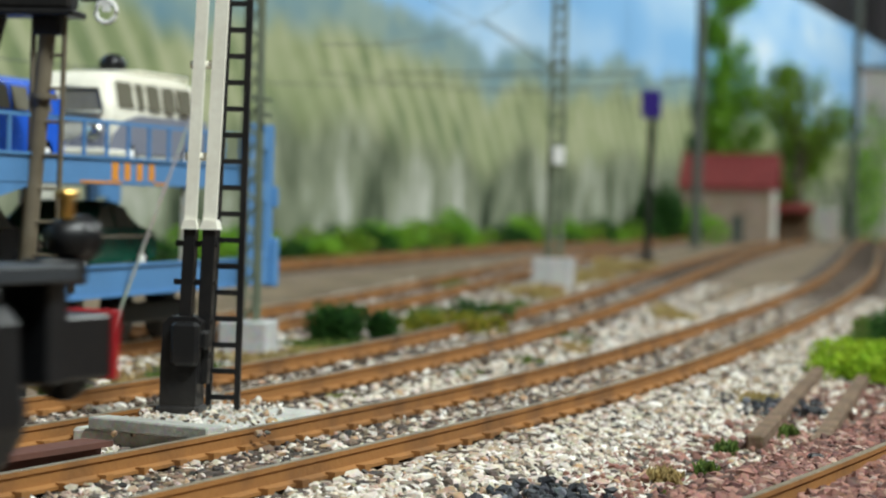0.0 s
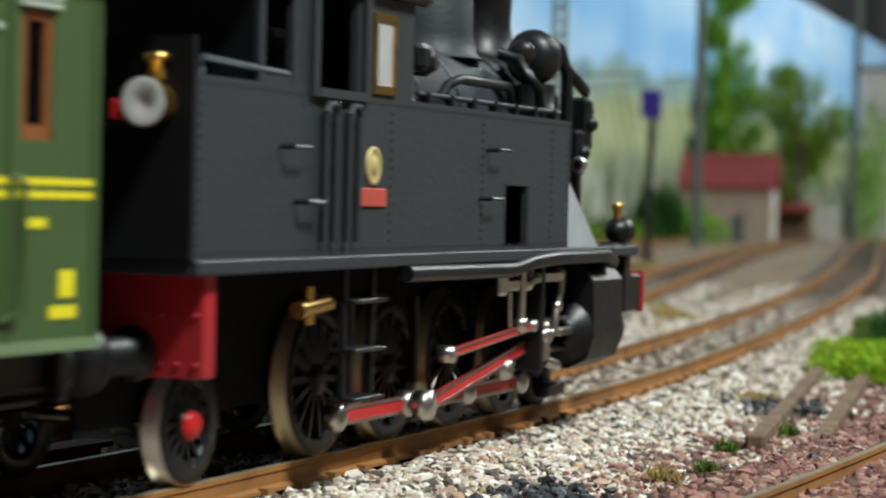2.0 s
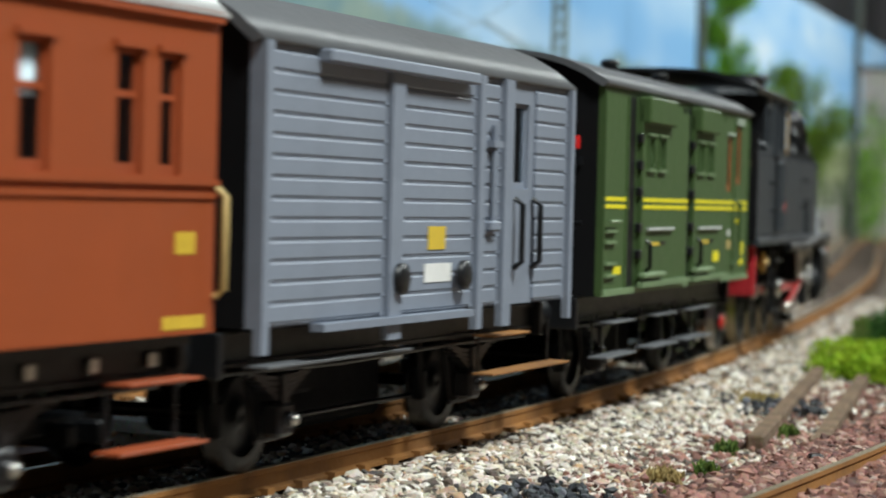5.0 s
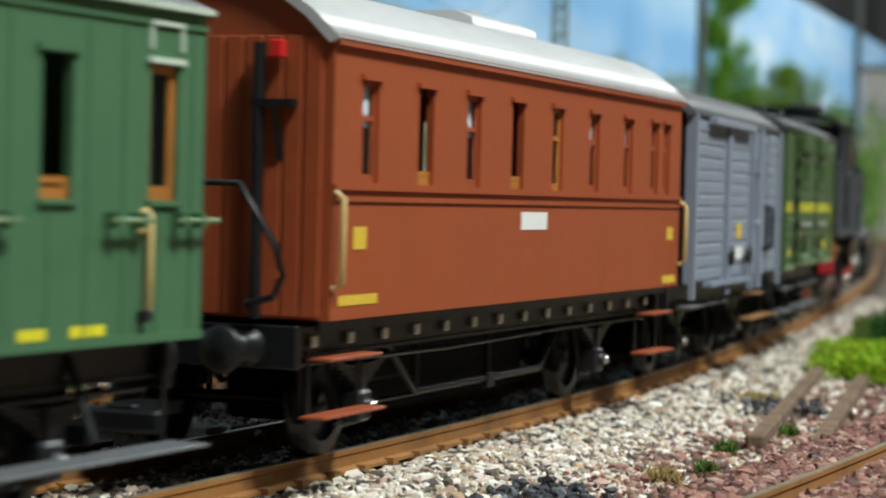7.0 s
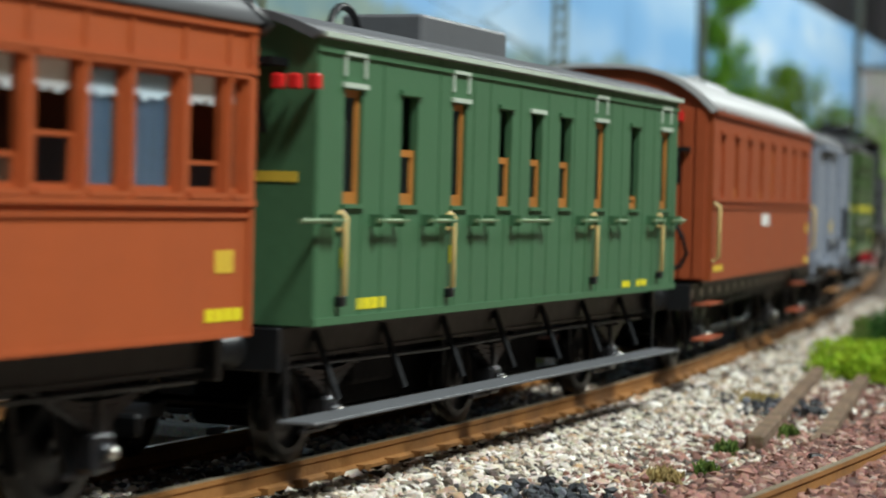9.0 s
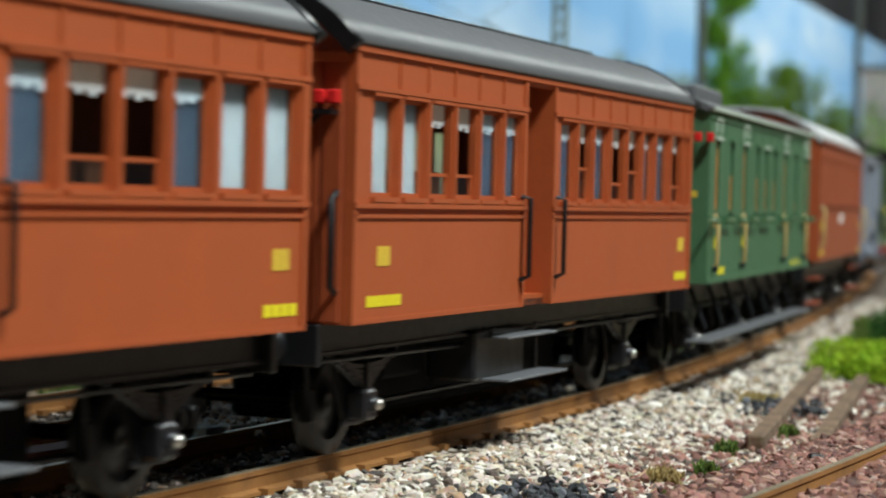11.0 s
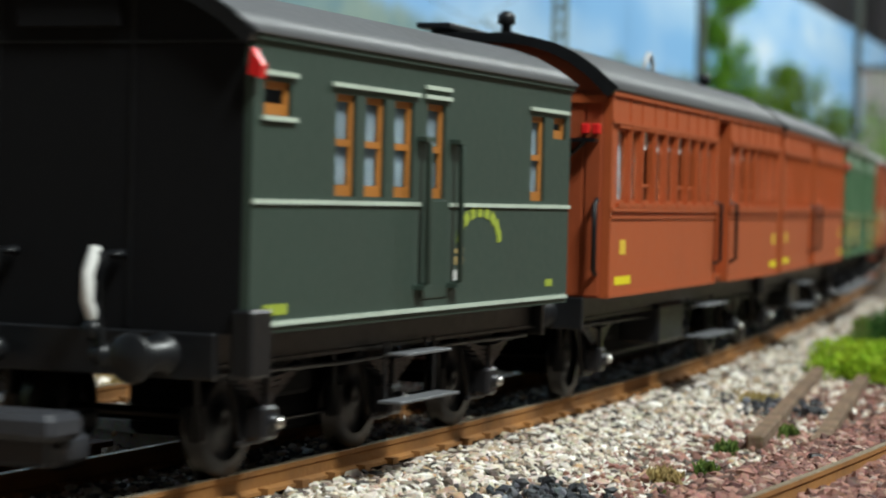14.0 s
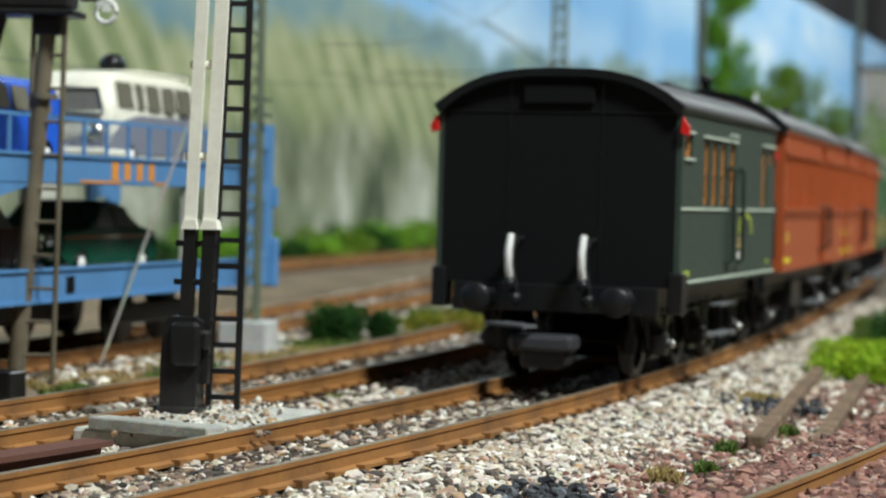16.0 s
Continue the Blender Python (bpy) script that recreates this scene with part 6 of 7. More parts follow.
def build_bed(line, ya, yb, material, half=2.1, lift=0.0):
    g = Geo()
    s0, s1 = line.s_of(ya), line.s_of(yb)
    prof = [(-half, -0.46), (-1.45, -0.285), (0, -0.27), (1.45, -0.285), (half, -0.46)]
    n = int((s1 - s0) / 1.0)
    v = []
    for i in range(n + 1):
        s = s0 + (s1 - s0) * i / n
        for a, z in prof:
            x, y, _ = line.at(s, a)
            v.append((x, y, z + lift))
    g.add(v, [(i * 5 + k, i * 5 + k + 1, i * 5 + 6 + k, i * 5 + 5 + k) for i in range(n) for k in range(4)], True)
    single("ballast_bed", g, material, "bed of fine ballast under a track", "ballast", kind="structure")


def build_gravel():
    for line, ya, yb in ((MAIN, 10, 170), (SECOND, 10, 150), (THIRD, 12, 150), (FOURTH, 30, 140)):
        build_bed(line, ya, yb, BED_DARK if line is MAIN else BED)
    build_bed(FRONT, 8, 34, BED_RED, half=1.7, lift=0.12)
    rails = ((-0.87, -0.63), (0.63, 0.87))
    inner = ((-9, -0.63), (0.63, 9), )
    far = lambda side: -0.30
    scatter("ballast", band(MAIN, 0.87, 2.5, 13, 60, 1000, 1, shoulder), BALLAST, "cream and grey ballast stones along the main track", 1, 0.018, 0.068)
    scatter("ballast", band(MAIN, 2.4, 4.6, 13, 50, 900, 2, lambda s: -0.37 - 0.02 * (s - 2.4)), BALLAST, "pale loose stones between the tracks", 2, 0.018, 0.075)
    scatter("ballast", band(MAIN, -0.63, 0.63, 13, 90, 900, 3, shoulder), DARK_BALLAST, "dark oily ballast between the rails", 3, 0.02, 0.07)
    pale = band(MAIN, -0.63, 0.63, 13, 60, 150, 33, lambda s: -0.22)
    scatter("ballast", pale, BALLAST, "pale stones scattered between the rails", 4, 0.025, 0.06)
    scatter("ballast", band(MAIN, -2.6, -0.87, 13, 70, 360, 5, shoulder), BALLAST, "pale ballast between the first two tracks", 5, 0.03, 0.08)
    scatter("ballast", band(SECOND, -0.63, 2.0, 15, 70, 200, 6, shoulder, ((0.63, 0.87),)), BALLAST, "ballast on the second track", 6, 0.03, 0.08)
    scatter("ballast", band(SECOND, -2.5, -0.87, 15, 70, 80, 7, shoulder), BALLAST, "ballast behind the second track", 7, 0.03, 0.08)
    scatter("ballast", band(THIRD, -2.3, 2.3, 28, 100, 90, 8, shoulder, rails), BALLAST, "ballast on the third track", 8, 0.04, 0.1)
    scatter("ballast", band(FRONT, -2.0, 0.9, 12, 34, 950, 9, lambda s: -0.30 if s < -1.6 else -0.14, rails), RED_BALLAST, "reddish brown stones along the foreground track", 9, 0.022, 0.08)
    scatter("ballast", band(FRONT, -3.5, -2.2, 12, 34, 90, 12, lambda s: -0.34), RED_BALLAST, "scattered reddish stones", 12, 0.03, 0.07)
    rng = np.random.default_rng(5)
    coal = []
    for cx, cy, r, n in ((1.0, 18.6, 0.5, 130), (0.4, 17.6, 0.3, 60), (4.2, 27.5, 0.6, 120), (1.6, 17.2, 0.3, 60)):
        for _ in range(n):
            coal.append((cx + rng.normal() * r * 0.55, cy + rng.normal() * r * 0.9, -0.3 + rng.uniform(-0.02, 0.05)))
    scatter("coal", np.array(coal), COAL, "spilled black coal lumps on the stones", 13, 0.03, 0.08)
    dust = [(-2.38 + rng.uniform(-0.75, 0.75), 22.3 + rng.uniform(-1.7, 1.7), -0.05 + rng.uniform(-0.02, 0.02)) for _ in range(420)]
    scatter("ballast", np.array(dust), BALLAST, "fine pale stones on the concrete slab", 15, 0.015, 0.055)
    scatter("pebble", np.array([(5.87, 39.6, -0.2)]), WHITE, "single white pebble beside the track", 14, 0.14, 0.15)


BED = mottled("ballast_bed", [(0.3, (0.11, 0.078, 0.052)), (0.5, (0.21, 0.155, 0.105)), (0.7, (0.32, 0.25, 0.18))], 5.0, 0.95, 0.8)
BED_DARK = mottled("ballast_bed_dark", [(0.3, (0.05, 0.04, 0.033)), (0.5, (0.12, 0.09, 0.07)), (0.7, (0.27, 0.21, 0.15))], 5.0, 0.95, 0.8)
BED_RED = mottled("ballast_bed_red", [(0.3, (0.10, 0.055, 0.045)), (0.7, (0.26, 0.14, 0.11))], 5.0, 0.95, 0.8)
COAL = rock("coal", [(0.0, (0.015, 0.016, 0.02)), (0.7, (0.05, 0.055, 0.065)), (1.0, (0.13, 0.14, 0.16))], 0.6)


# ---------------------------------------------------------------- backdrop
def backdrop_paint():
    """The painted background: sky, blue hills, striped vineyards and pale streaky woods."""
    m, nt, p = nodes_of("backdrop_paint")
    vec = coords(nt)
    sep = nt.nodes.new("ShaderNodeSeparateXYZ")
    link(nt, vec, 0, sep, 0)

    def math_node(op, a, b):
        k = nt.nodes.new("ShaderNodeMath")
        k.operation = op
        for i, q in enumerate((a, b)):
            if isinstance(q, (int, float)):
                k.inputs[i].default_value = q
            else:
                nt.links.new(q[0].outputs[q[1]], k.inputs[i])
        return k

    def step(value, lo, hi):
        r = nt.nodes.new("ShaderNodeMapRange")
        r.interpolation_type = "SMOOTHSTEP"
        r.inputs["From Min"].default_value, r.inputs["From Max"].default_value = lo, hi
        nt.links.new(value[0].outputs[value[1]], r.inputs[0])
        return r

    wob = noise_of(nt, vec, 0.11, 4, 0.55, (1, 1, 0.3))
    zz = math_node("ADD", (sep, 2), (math_node("MULTIPLY", (wob, 0), 7.0), 0))     # height + 0..7
    cloud = noise_of(nt, vec, 0.05, 6, 0.6, (0.7, 1, 2.2))
    sky = ramp_of(nt, cloud, 0, [(0.40, (0.26, 0.52, 0.86)), (0.56, (0.46, 0.68, 0.92)), (0.70, (0.80, 0.88, 0.95))])
    hills_n = noise_of(nt, vec, 0.3, 5, 0.6)
    hills = ramp_of(nt, hills_n, 0, [(0.35, (0.16, 0.29, 0.36)), (0.65, (0.30, 0.40, 0.36))])
    rows = nt.nodes.new("ShaderNodeTexWave")
    rows.wave_type, rows.bands_direction = "BANDS", "DIAGONAL"
    rows.inputs["Scale"].default_value, rows.inputs["Distortion"].default_value = 0.24, 1.6
    link(nt, vec, 0, rows, 0)
    field_n = noise_of(nt, vec, 0.25, 5, 0.6)
    field = ramp_of(nt, field_n, 0, [(0.3, (0.16, 0.22, 0.11)), (0.5, (0.28, 0.33, 0.17)), (0.7, (0.42, 0.45, 0.28))])
    plots = ramp_of(nt, noise_of(nt, vec, 0.07, 2, 0.5), 0, [(0.34, (0, 0, 0)), (0.46, (1, 1, 1))])
    lines = ramp_of(nt, rows, 0, [(0.45, (0, 0, 0)), (0.75, (1, 1, 1))])
    vines = math_node("MULTIPLY", (math_node("MULTIPLY", (plots, 0), (lines, 0)), 0), 0.42)
    striped, so = mixed(nt, (vines, 0), (field, 0), (0.62, 0.62, 0.42))
    streak = noise_of(nt, vec, 0.34, 7, 0.62, (1, 1, 0.42))
    woods = ramp_of(nt, streak, 0, [(0.33, (0.035, 0.05, 0.03)), (0.43, (0.13, 0.155, 0.10)), (0.54, (0.28, 0.31, 0.22)), (0.66, (0.58, 0.59, 0.53))])
    a = step((zz, 0), 7.2, 9.5)
    b = step((zz, 0), 11.8, 13.4)
    c = step((zz, 0), 14.0, 15.2)
    m1, o1 = mixed(nt, (a, 0), (woods, 0), (striped, so))
    m2, o2 = mixed(nt, (b, 0), (m1, o1), (hills, 0))
    m3, o3 = mixed(nt, (c, 0), (m2, o2), (sky, 0))
    nt.links.new(m3.outputs[o3], p.inputs["Base Color"])
    p.inputs["Roughness"].default_value = 0.85
    p.inputs["Specular IOR Level"].default_value = 0.1
    return m


def build_backdrop():
    m = pose(-2.3 * S, 105.8 * S, 0, 0, 0, math.degrees(math.atan2(0.947, 0.32)))
    g = Geo().box(-95, 260, -1.2, 0, -1.2, 22.5)
    single("backdrop", g, backdrop_paint(), "painted landscape backdrop of hills, vineyards and sky", "backdrop", kind="structure", m=m @ Matrix.Translation((0, 1.2 * S, 0)))
    g = Geo().box(-120, 320, 0, 1, -20, 160)
    single("wall_back", g, HALL_WALL, "dim grey wall of the hall behind the layout", "wall", kind="structure", m=m @ Matrix.Translation((0, 20 * S, 0)))


HALL_WALL = mottled("hall_wall", [(0.3, (0.16, 0.16, 0.17)), (0.7, (0.22, 0.22, 0.23))], 0.05, 0.9, 0.05)


# ---------------------------------------------------------------- things on the layout
def build_signal():
    sg = thing("signal_mast", -2.63, 22.7, -0.06, "slender lattice signal mast, black below and white above", "railway signal", rz=-8)
    lean = 0.035

    def at(x, z):
        return (x + lean * z, 0, z)
    for x, w in ((-0.05, 0.062), (0.155, 0.068)):
        g = Geo()
        g.prism([at(x - w, 0.3)[::2], at(x + w, 0.3)[::2], at(x + w, 1.95)[::2], at(x - w, 1.95)[::2]], -0.07, 0.07, "y")
        part("lower_leg", g, MAST_BLACK, sg, "black painted lower leg")
        g = Geo()
        g.prism([at(x - w, 1.95)[::2], at(x + w, 1.95)[::2], at(x + w, 6.5)[::2], at(x - w, 6.5)[::2]], -0.075, -0.02, "y")
        g.prism([at(x - w, 1.95)[::2], at(x - w + 0.05, 1.95)[::2], at(x - w + 0.05, 6.5)[::2], at(x - w, 6.5)[::2]], -0.02, 0.08, "y")
        g.prism([at(x - w - 0.03, 1.9)[::2], at(x + w + 0.03, 1.9)[::2], at(x + w, 2.0)[::2], at(x - w, 2.0)[::2]], -0.1, 0.1, "y")
        part("upper_leg", g, MAST_WHITE, sg, "worn white painted upper leg")
    for z in (0.6, 0.95, 1.35, 1.75):
        part("cross_tie", Geo().tube([at(-0.2, z), at(0.24, z)], 0.035, 6), MAST_BLACK, sg)
    for z in (2.65, 3.6, 4.55, 5.5):
        part("cross_tie", Geo().tube([at(-0.15, z), at(0.2, z)], 0.045, 8), MAST_WHITE, sg)
    part("gear_case", Geo().prism([(-0.22, 0), (0.16, 0), (0.17, 0.55), (0.21, 0.95), (0.13, 1.0), (-0.13, 1.0), (-0.2, 0.92), (-0.22, 0.5)], -0.24, 0.1, "y").box(-0.1, 0.2, -0.34, -0.2, 0.5, 0.95, 0.04), MAST_BLACK, sg, "glossy black mechanism case")
    part("case_box", Geo().box(0.13, 0.27, -0.2, -0.02, 0.66, 0.86, 0.03), MAST_BLACK, sg)
    part("mast_foot", Geo().box(-0.26, 0.2, -0.28, 0.14, -0.02, 0.08, 0.03), MAST_BLACK, sg)
    # ladder
    lad = thing("ladder", -2.29, 22.95, -0.07, "black iron ladder leaning on the signal mast", "ladder", rz=-8)
    for x in (-0.14, 0.17):
        part("stile", Geo().prism([(x - 0.03, 0), (x + 0.03, 0), (x + 0.03 + 0.01 * 6.5 + (0.02 * 6.5 if x < 0 else 0.0), 6.5), (x - 0.03 + 0.01 * 6.5 + (0.02 * 6.5 if x < 0 else 0.0), 6.5)], -0.03, 0.03, "y"), MAST_BLACK, lad)
    z = 0.12
    while z < 6.3:
        part("rung", Geo().box(-0.14 + 0.03 * z, 0.17 + 0.01 * z, -0.025, 0.025, z, z + 0.055), MAST_BLACK, lad)
        z += 0.275
    # planks at its foot, a concrete slab and a rusty girder
    single("plank", Geo().box(-0.72, 0.72, -0.14, 0.14, 0, 0.12, 0.015), PLANK_GREY, "weathered grey plank lying beside the track", "plank", m=pose(-2.66 * S, 20.55 * S, -0.06 * S, 0, 0, -32))
    single("plank", Geo().box(-0.5, 0.5, -0.12, 0.12, 0, 0.08, 0.015), PLANK_GREY, "weathered grey plank lying beside the track", "plank", m=pose(-2.75 * S, 20.95 * S, -0.09 * S, 0, 0, -20))
    single("concrete_slab", Geo().box(-0.62, 0.62, -1.5, 1.5, -0.3, 0.0, 0.03), GRANITE_DUST, "grey concrete slab under the signal mast", "slab", m=pose(-2.38 * S, 22.1 * S, -0.06 * S, 0, 0, -22))
    single("steel_girder", Geo().box(-1.6, 0.72, -0.16, 0.16, 0, 0.05).box(-1.6, 0.72, -0.03, 0.03, -0.12, 0.0).box(-1.6, 0.72, -0.16, 0.16, -0.16, -0.12), GIRDER, "rusty red steel girder lying beside the track", "girder", m=pose(-3.36 * S, 18.9 * S, -0.06 * S, 0, 0, 63.5))


def build_left_post():
    p = thing("lamp_post", -5.0, 27.6, -0.4, "rusty lattice iron post with dark platform", "post", rz=-6)
    part("main_leg", Geo().tube([(-0.36, 0, 0.3), (0.0, 0, 5.2)], 0.12, 8, True, 0.11), OLD_IRON, p)
    part("thin_leg", Geo().tube([(0.12, -0.05, 0), (0.2, -0.05, 5.0)], 0.035, 6), OLD_IRON, p)
    part("thin_leg", Geo().tube([(-0.26, -0.05, 0), (-0.2, -0.05, 5.0)], 0.035, 6), OLD_IRON, p)
    for z in np.arange(0.1, 4.7, 0.42):
        part("rung", Geo().tube([(-0.25, -0.05, z), (0.16, -0.05, z)], 0.025, 6), OLD_IRON, p)
    part("collar", Geo().tube([(-0.07, 0, 3.75), (-0.065, 0, 3.82)], 0.17, 10), OLD_IRON, p)
    part("platform", Geo().box(-1.0, 0.36, -0.35, 0.35, 4.78, 4.86, 0.02).box(-1.0, 0.3, -0.2, 0.2, 4.86, 5.2, 0.05).box(-0.2, 0.15, -0.15, 0.15, 4.55, 4.78, 0.03), MAST_BLACK, p, "black platform with lamp case")
    part("hanging_bracket", Geo().tube([(-0.66, 0, 4.78), (-0.72, 0, 4.45), (-0.76, 0, 4.2)], 0.1, 8, True, 0.04), MAST_BLACK, p)
    ring = [(0.73 + 0.13 * math.cos(t), -0.1, 4.85 + 0.14 * math.sin(t)) for t in np.linspace(0, 2 * math.pi, 17)]
    part("lamp_ring", Geo().tube(ring, 0.032, 6, False).box(0.68, 0.78, -0.12, -0.08, 4.85, 4.97), WHITE, p, "small pale lamp ring")
    part("lamp_stem", Geo().tube([(0.4, -0.1, 5.0), (0.73, -0.1, 5.0)], 0.03, 6), MAST_BLACK, p)
    single("relay_box", Geo().box(-0.25, 0.25, -0.2, 0.2, 0, 0.42, 0.02).box(-0.4, 0.4, -0.3, 0.3, -0.08, 0, 0.01), MAST_BLACK, "black relay box on a base beside the track", "box", m=pose(-5.25 * S, 26.1 * S, -0.38 * S, 0, 0, -20))
    # slack stay wire with a small tag
    single("stay_wire", Geo().tube([(-4.75, 30.2, -0.35), (-4.22, 30.2, 1.2), (-3.5, 30.2, 3.3)], 0.022, 6), PALE_WALL, "thin slanting stay wire", "wire")


def lattice_mast(x, y, h, w, foot_w, foot_h, label, arms=(), rz=0.0):
    m = thing("catenary_mast", x, y, -0.4, label, "catenary mast", "catenary masts", rz=rz)
    part("footing", Geo().box(-foot_w / 2, foot_w / 2, -foot_w / 2, foot_w / 2, -0.1, foot_h, 0.03), CONCRETE, m, "grey concrete footing")
    for sx in (-1, 1):
        for sy in (-1, 1):
            part("mast_leg", Geo().tube([(sx * w / 2, sy * w / 2, foot_h), (sx * w * 0.36, sy * w * 0.36, h)], w * 0.13, 4), MAST_GREEN, m)
    z, k = foot_h, 1
    while z < h - w:
        for sy in (-1, 1):
            part("lacing", Geo().tube([(-k * w * 0.45, sy * w * 0.46, z), (k * w * 0.45, sy * w * 0.46, z + w)], w * 0.06, 4), MAST_GREEN, m)
        z += w
        k = -k
    for (z0, x1, z1) in arms:
        part("bracket_arm", Geo().tube([(0, 0, z0), (x1, 0, z1)], 0.035, 6), MAST_GREEN, m)
    return m


def build_masts():
    lattice_mast(-3.05, 34.6, 9.0, 0.26, 0.78, 0.62, "grey-green lattice catenary mast on a concrete foot", ((3.95, 0.3, 3.85), (4.15, 0.3, 4.1)), -10)
    lattice_mast(3.45, 68.0, 14.0, 0.42, 1.2, 0.85, "grey-green lattice catenary mast on a concrete foot", ((6.6, -5.6, 6.5), (6.6, 2.6, 6.6), (6.6, -2.4, 8.2), (6.9, -0.5, 6.9), (6.9, 0.5, 6.9)), -10)
    m = thing("plain_mast", 15.3, 133, -0.4, "dark slender mast beside the far hut", "mast", "far masts")
    part("pole", Geo().tube([(0, 0, 0), (0.05, 0, 24)], 0.30, 10), OLD_GREY, m)
    m = thing("plain_mast", 28.0, 150, -0.4, "dark slender mast beside the far hut", "mast", "far masts")
    part("pole", Geo().tube([(0, 0, 0), (0.05, 0, 24)], 0.24, 10), OLD_GREY, m)
    m = thing("white_plate_mast", 3.3, 67.3, -0.4, "small white plate on the catenary mast", "sign")
    part("plate", Geo().box(0.0, 0.36, -0.04, 0.04, 3.75, 4.3, 0.02), WHITE, m)
    part("clamp", Geo().box(-0.06, 0.06, 0.04, 0.5, 3.9, 4.0).tube([(0, 0.2, 0.9), (0, 0.2, 4.2)], 0.05, 6), MAST_GREEN, m)
    # wires along and across
    for k, (pa, pb) in enumerate((((-4.6, 34, 8.2), (3.0, 68, 6.9)), ((3.0, 68, 6.9), (15, 133, 7.4)), ((-7.5, 30, 4.1), (3.3, 68, 6.3)), ((-2.0, 34.6, 4.6), (2.2, 68, 8.6)), ((3.3, 68, 6.2), (14, 128, 7.5)), ((-4.0, 68, 6.05), (7.6, 68, 6.15)), ((7.6, 68, 6.15), (12.5, 100, 6.0)))):
        a, b = Vector(pa), Vector(pb)
        pts = [tuple(a + (b - a) * t - Vector((0, 0, 0.5 * math.sin(math.pi * t)))) for t in np.linspace(0, 1, 9)]
        single("overhead_wire", Geo().tube(pts, 0.011 if k < 5 else 0.02, 5), OLD_GREY, "thin dark overhead wire", "wire", "overhead wires")


GIRDER = paint("girder_brown", (0.13, 0.055, 0.04), 0.7, dirt_amount=0.4)
OLD_GREY = paint("old_grey_metal", (0.10, 0.115, 0.10), 0.6)


def build_sign():
    s = thing("sign_post", 9.4, 101.0, -0.4, "dark post with a square blue sign", "sign", rz=-8)
    part("post", Geo().tube([(0, 0, 0), (0.1, 0, 7.2)], 0.17, 10).box(-0.35, 0.35, -0.35, 0.35, 0, 0.25, 0.04), MAST_BLACK, s)
    part("sign_face", Geo().box(-0.42, 0.5, -0.28, -0.16, 6.55, 7.85, 0.03), SIGN_BLUE, s, "blue square sign plate")


def build_hut():
    h = thing("hut", 20.65, 158.0, -0.4, "small plastered hut with a red tiled roof", "building", rz=-14)
    a, b = 3.15, 2.0
    part("wall", Geo().wall(-a, a, 0, 3.9, -b, -b + 0.25, [(0.3, 1.2, 0, 2.0)]), PLASTER, h)
    part("wall", Geo().box(-a, a, b - 0.25, b, 0, 3.9), PLASTER, h)
    gable = [(-b + 0.25, 0), (b - 0.25, 0), (b - 0.25, 3.9), (0, 5.9), (-b + 0.25, 3.9)]
    part("wall", Geo().prism(gable, -a, -a + 0.25, "x"), PLASTER, h)
    part("wall", Geo().prism(gable, a - 0.25, a, "x"), PALE_WALL, h, "pale gable wall")
    part("door", Geo().box(0.32, 1.18, -b + 0.1, -b + 0.16, 0, 1.98), OLD_GREY, h)
    for sg in (-1, 1):
        roof = part("roof", Geo().prism([(sg * (b + 0.35), 3.75), (sg * (b + 0.35), 3.95), (0, 6.25), (0, 6.05)], -a - 0.35, a + 0.35, "x"), ROOF_RED, h, "dull red roof slope")
        for k in range(22):
            x = -a - 0.3 + (2 * a + 0.6) * k / 21
            part("roof_tile", Geo().tube([(x, sg * (b + 0.36), 3.97), (x, 0.02 * sg, 6.27)], 0.08, 4), ROOF_RED, roof)
    part("ridge", Geo().tube([(-a - 0.35, 0, 6.27), (a + 0.35, 0, 6.27)], 0.14, 6), ROOF_RED, h)
    k = thing("shelter", 26.8, 168.0, -0.4, "small wooden shelter with dark red roof", "shelter", rz=-14)
    part("roof", Geo().prism([(-1.3, 2.3), (1.3, 2.5), (1.3, 2.9), (-1.3, 2.7)], -1.5, 1.5, "x"), ROOF_RED, k)
    for x in (-1.2, 1.2):
        for y in (-1.0, 1.0):
            part("post", Geo().box(x - 0.1, x + 0.1, y - 0.1, y + 0.1, 0, 2.5), OLD_WOOD, k)
    part("back_panel", Geo().box(-1.2, 1.2, 0.9, 1.0, 0, 2.3), OLD_WOOD, k)
    b2 = thing("stone_block", 30.2, 172.0, -0.4, "pale stone block beside the shelter", "block", rz=-14)
    part("block", Geo().box(-0.9, 0.9, -0.8, 0.8, 0, 2.6, 0.1), PALE_WALL, b2)
    g = thing("building", 45.2, 206, -0.4, "plain pale grey building with small windows", "building", rz=-12)
    part("wall", Geo().wall(-6, 6, 0, 15.5, -4, -3.7, [(-2.6, -1.6, 8, 9.6), (-2.6, -1.6, 11, 12.6), (0.6, 1.6, 8, 9.6), (0.6, 1.6, 11, 12.6), (3.2, 4.2, 8, 9.6)]), PALE_WALL, g)
    part("wall", Geo().box(-6, -5.7, -3.7, 4, 0, 15.5), PALE_WALL, g)
    part("wall", Geo().box(5.7, 6, -3.7, 4, 0, 15.5), PALE_WALL, g)
    part("wall", Geo().box(-5.7, 5.7, 3.7, 4, 0, 15.5), PALE_WALL, g)
    part("roof", Geo().box(-6.3, 6.3, -4.3, 4.3, 15.5, 15.9), ROOF_DARK, g)
    for x, z in ((-2.6, 8), (-2.6, 11), (0.6, 8), (0.6, 11), (3.2, 8)):
        part("window", Geo().box(x, x + 1.0, -3.72, -3.68, z, z + 1.6), CAR_GLASS, g)


